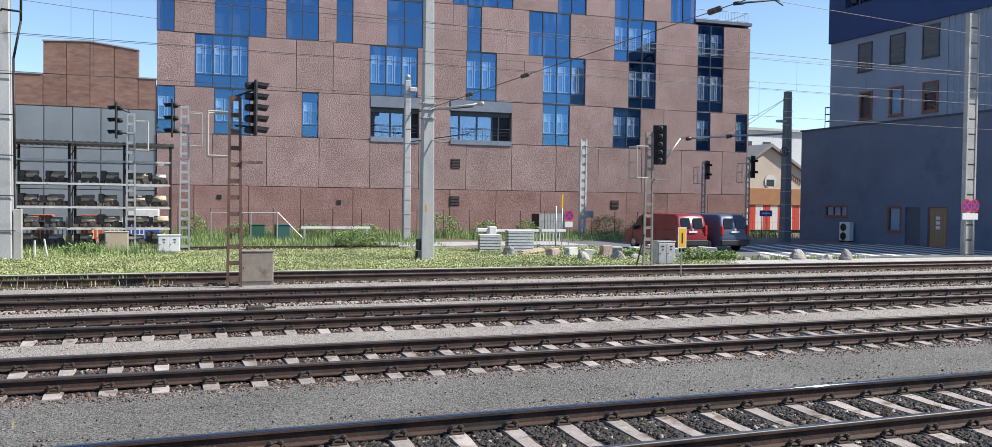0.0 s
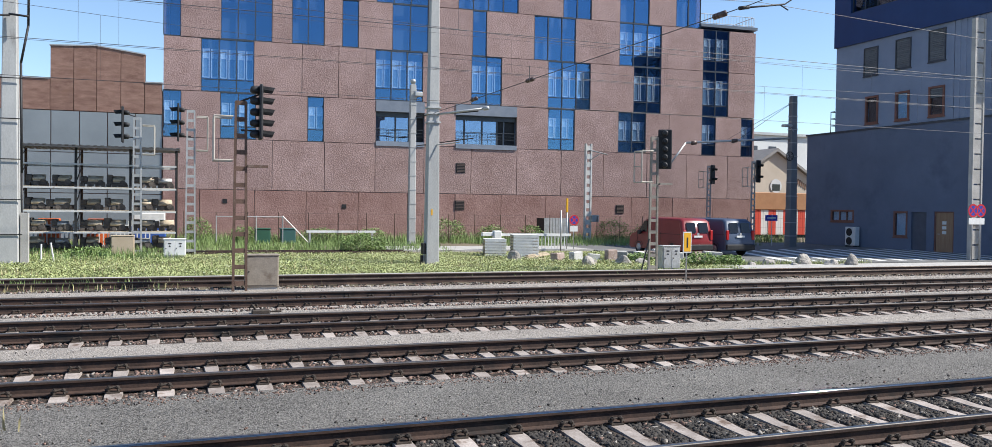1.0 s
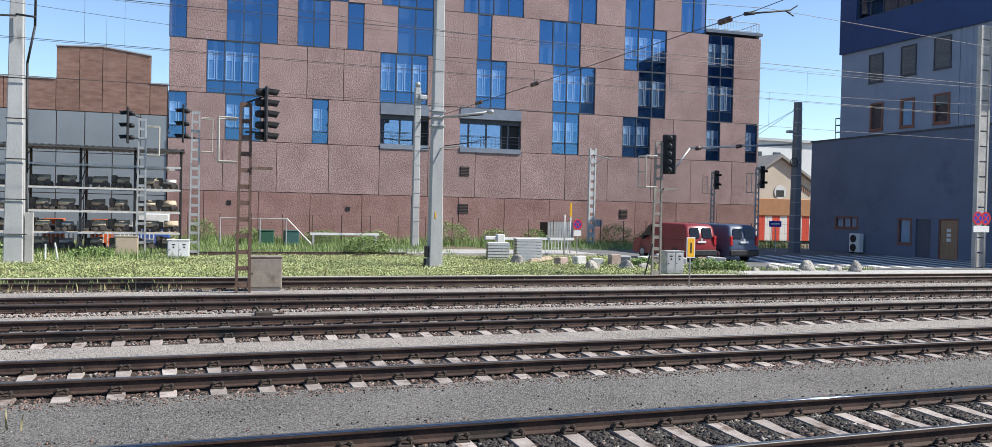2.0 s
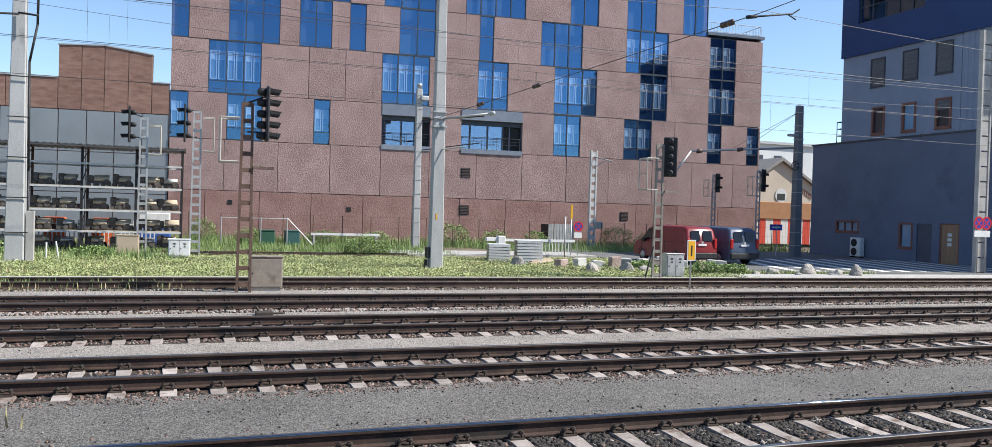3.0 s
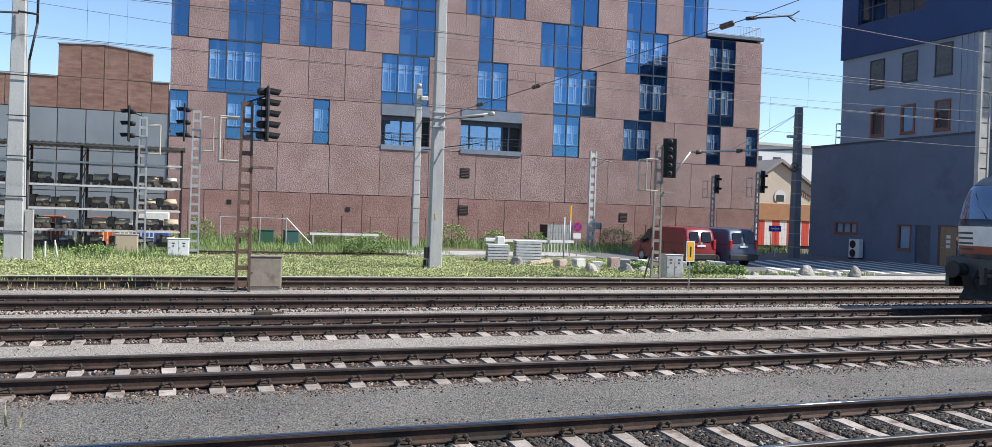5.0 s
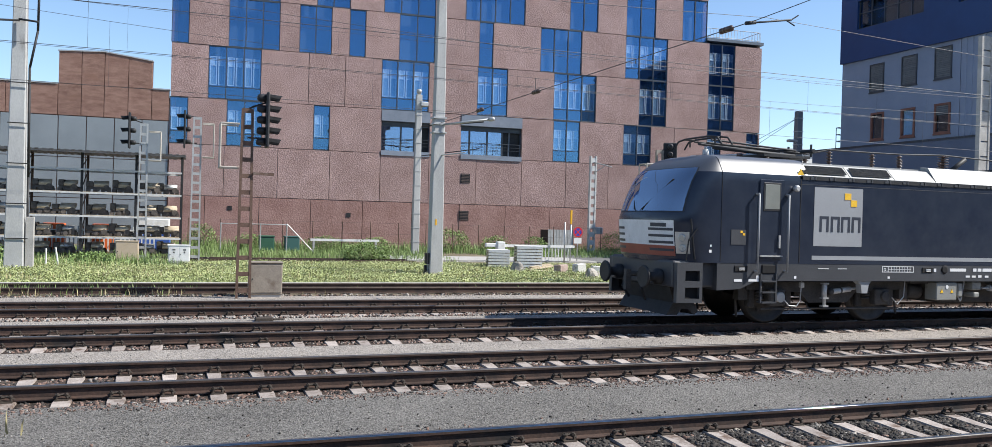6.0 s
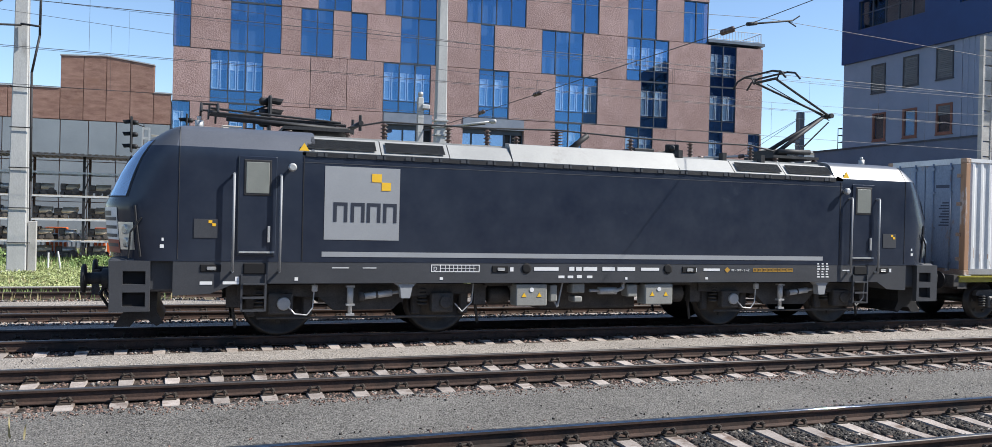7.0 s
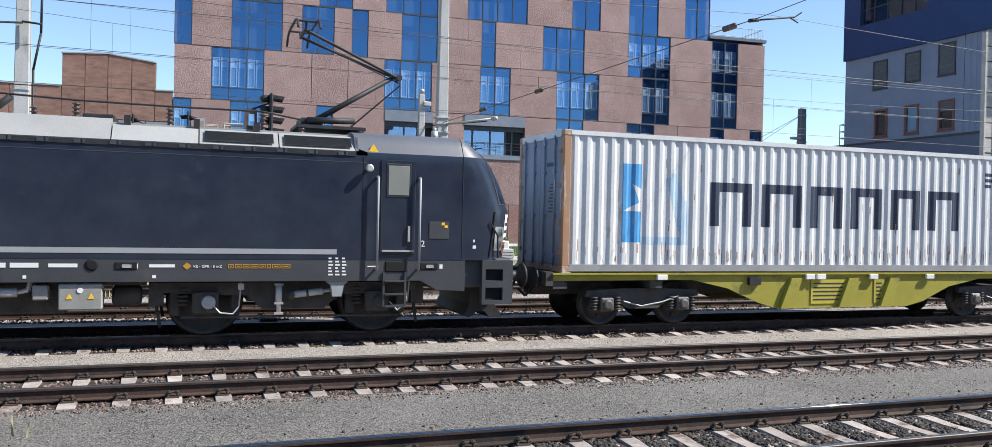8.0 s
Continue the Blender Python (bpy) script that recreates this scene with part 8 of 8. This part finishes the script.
def clip_shape(bm, x, y):
    """A ribbed base plate with two clamp bolts and a bent clip on each side of the rail."""
    for s in (-1, 1):
        box(bm, x - 0.075, x + 0.075, y + s * 0.11 - 0.04, y + s * 0.11 + 0.04, -0.178, -0.160)
        for d in (-0.06, 0.06):
            tube(bm, (x + d, y + s * 0.11, -0.15), (x + d * 0.8, y + s * 0.11, -0.085), 0.017, 5)
            tube(bm, (x + d * 0.85, y + s * 0.11, -0.112), (x + d * 0.85, y + s * 0.11, -0.096), 0.030, 6)
        tube(bm, (x - 0.095, y + s * 0.10, -0.14), (x, y + s * 0.085, -0.105), 0.015, 5)
        tube(bm, (x, y + s * 0.085, -0.105), (x + 0.095, y + s * 0.10, -0.14), 0.015, 5)


def stones(name, boxes, density, size, seed, mats, weights, track, label, first=None):
    rng = np.random.default_rng(seed)
    block = np.array([(x, y, z) for x in (-1, 1) for y in (-1, 1) for z in (-1, 1)], float) * rng.uniform(0.35, 1.15, (8, 3)) * 0.95
    faces = [(0, 1, 3), (0, 3, 2), (4, 6, 7), (4, 7, 5), (0, 4, 5), (0, 5, 1), (2, 3, 7), (2, 7, 6), (0, 2, 6), (0, 6, 4), (1, 5, 7), (1, 7, 3)]
    pts = []
    for x0, x1, y0, y1, z in boxes:
        k = int((x1 - x0) * (y1 - y0) * density)
        pts.append(np.stack([rng.uniform(x0, x1, k), rng.uniform(y0, y1, k), z + rng.uniform(-0.012, 0.012, k)], 1))
    pts = np.concatenate(pts)
    if first is not None:
        gap = np.abs((pts[:, 0] - first + 0.3) % 0.6 - 0.3)
        pts = pts[(gap > 0.125 + rng.uniform(0, 0.05, len(pts))) | (np.abs(pts[:, 1]) > 1.3)]
        pts[:, 2] -= 0.022 * (np.abs(pts[:, 1]) < 1.3)
    k = len(pts)
    sizes = rng.uniform(0.4, 1.4, (k, 3)) * size
    me = scatter_mesh(name, block, faces, pts, sizes, rng.uniform(0, 6.28, (k, 2)), mats, index=rng.choice(len(mats), k, p=weights))
    ob = new(name, me)
    ob.parent = track
    tagged(ob, label, kind="stuff")


def railway_tracks():
    me = sleeper_mesh()
    phases = {"a": -1.5, "b": -9.178, "c": -10.06, "d": -3.25, "e": -3.0}
    for key, y in TRACKS.items():
        dull = key == "e"
        track = thing("railway_track", pose(0, y, 0), "standard gauge track of worn steel rails on " + ("overgrown sleepers" if dull else "concrete sleepers"), "railway track", "yard tracks", "structure")
        for s in (-0.7535, 0.7535):
            rail(s, track, RAIL_DULL if dull else RAIL_TOP, None if dull else RAIL_EDGE if key == "a" and s > 0 else RAIL_WORN)
        near = {"a": (-14, 8), "b": (-16, 14), "c": (-18, 22), "d": (-20, 30), "e": (-20, 34)}[key]
        first = phases[key] % 0.6
        far = bmesh.new()
        clips = bmesh.new()
        for i in range(-100, 170):
            x = first + 0.6 * i
            if dull:
                continue
            if near[0] <= x <= near[1]:
                ob = new("sleeper", me)
                ob.parent = track
                ob.matrix_local = pose(x, 0, 0, 0, 0, math.sin(i * 12.9) * 0.6)
                for s in (-0.7535, 0.7535):
                    clip_shape(clips, x, s)
            elif -40 < x < 100:
                box(far, x - 0.13, x + 0.13, -1.3, 1.3, -0.36, -0.18)
        if not dull:
            part("distant_sleepers", far, SLEEPER, track, kind="stuff")
            part("fastenings", clips, CLIP, track, "dark iron rail fastenings", kind="stuff")
        between = {"a": [(-11, 4, -0.72, 0.72, -0.188), (-11, 4, -1.45, -0.8, -0.188), (-11, 4, 0.82, 1.35, -0.21)], "b": [(-13, 12, -0.7, 0.7, -0.20), (-13, 12, -1.5, -0.8, -0.20), (-13, 12, 0.8, 1.4, -0.2)],
                   "c": [(-14, 20, -1.18, 1.2, -0.19)], "d": [(-15, 28, -1.45, 1.35, -0.18)], "e": [(-16, 34, -1.5, 1.4, -0.19)]}[key]
        dens = {"a": 1500, "b": 700, "c": 420, "d": 420, "e": 160}[key]
        size = {"a": 0.030, "b": 0.029, "c": 0.024, "d": 0.025, "e": 0.03}[key]
        weights = {"a": (0.93, 0.04, 0.03), "b": (0.40, 0.54, 0.06), "c": (0.38, 0.50, 0.12), "d": (0.20, 0.35, 0.45), "e": (0.35, 0.35, 0.30)}[key]
        stones("ballast_stones", between, dens, size, ord(key), [STONE, STONE_RUST, STONE_PALE], weights, track, "crushed stone ballast", first)
    grit = slab("gravel_grit", GRAVEL, -20, -19.9, -6.5, -6.4, -0.3, -0.174, "loose grit on the gravel path", "stuff", "gravel")
    stones("loose_stones", [(-12, 4, -7.3, -5.6, -0.17), (-13, 12, -2.7, -1.45, -0.175), (-14, 20, 1.6, 2.8, -0.18), (-15, 25, 5.6, 7.8, -0.185)], 12, 0.010, 77, [ROCK, STONE], (0.6, 0.4), grit, "loose pebbles")
    stones("edge_stones", [(-11, 6, -7.95, -7.65, -0.172), (-11, 6, -7.7, -7.35, -0.175)], 30, 0.015, 78, [STONE, STONE_RUST], (0.7, 0.3), grit, "dark stones spilled beside a rail")
    stones("rusty_fringe", [(-13, 12, -6.02, -5.75, -0.173), (-13, 12, -5.85, -5.55, -0.172)], 120, 0.012, 79, [STONE_RUST, STONE], (0.85, 0.15), grit, "rust-coloured chippings along a track")


railway_tracks()

motions()
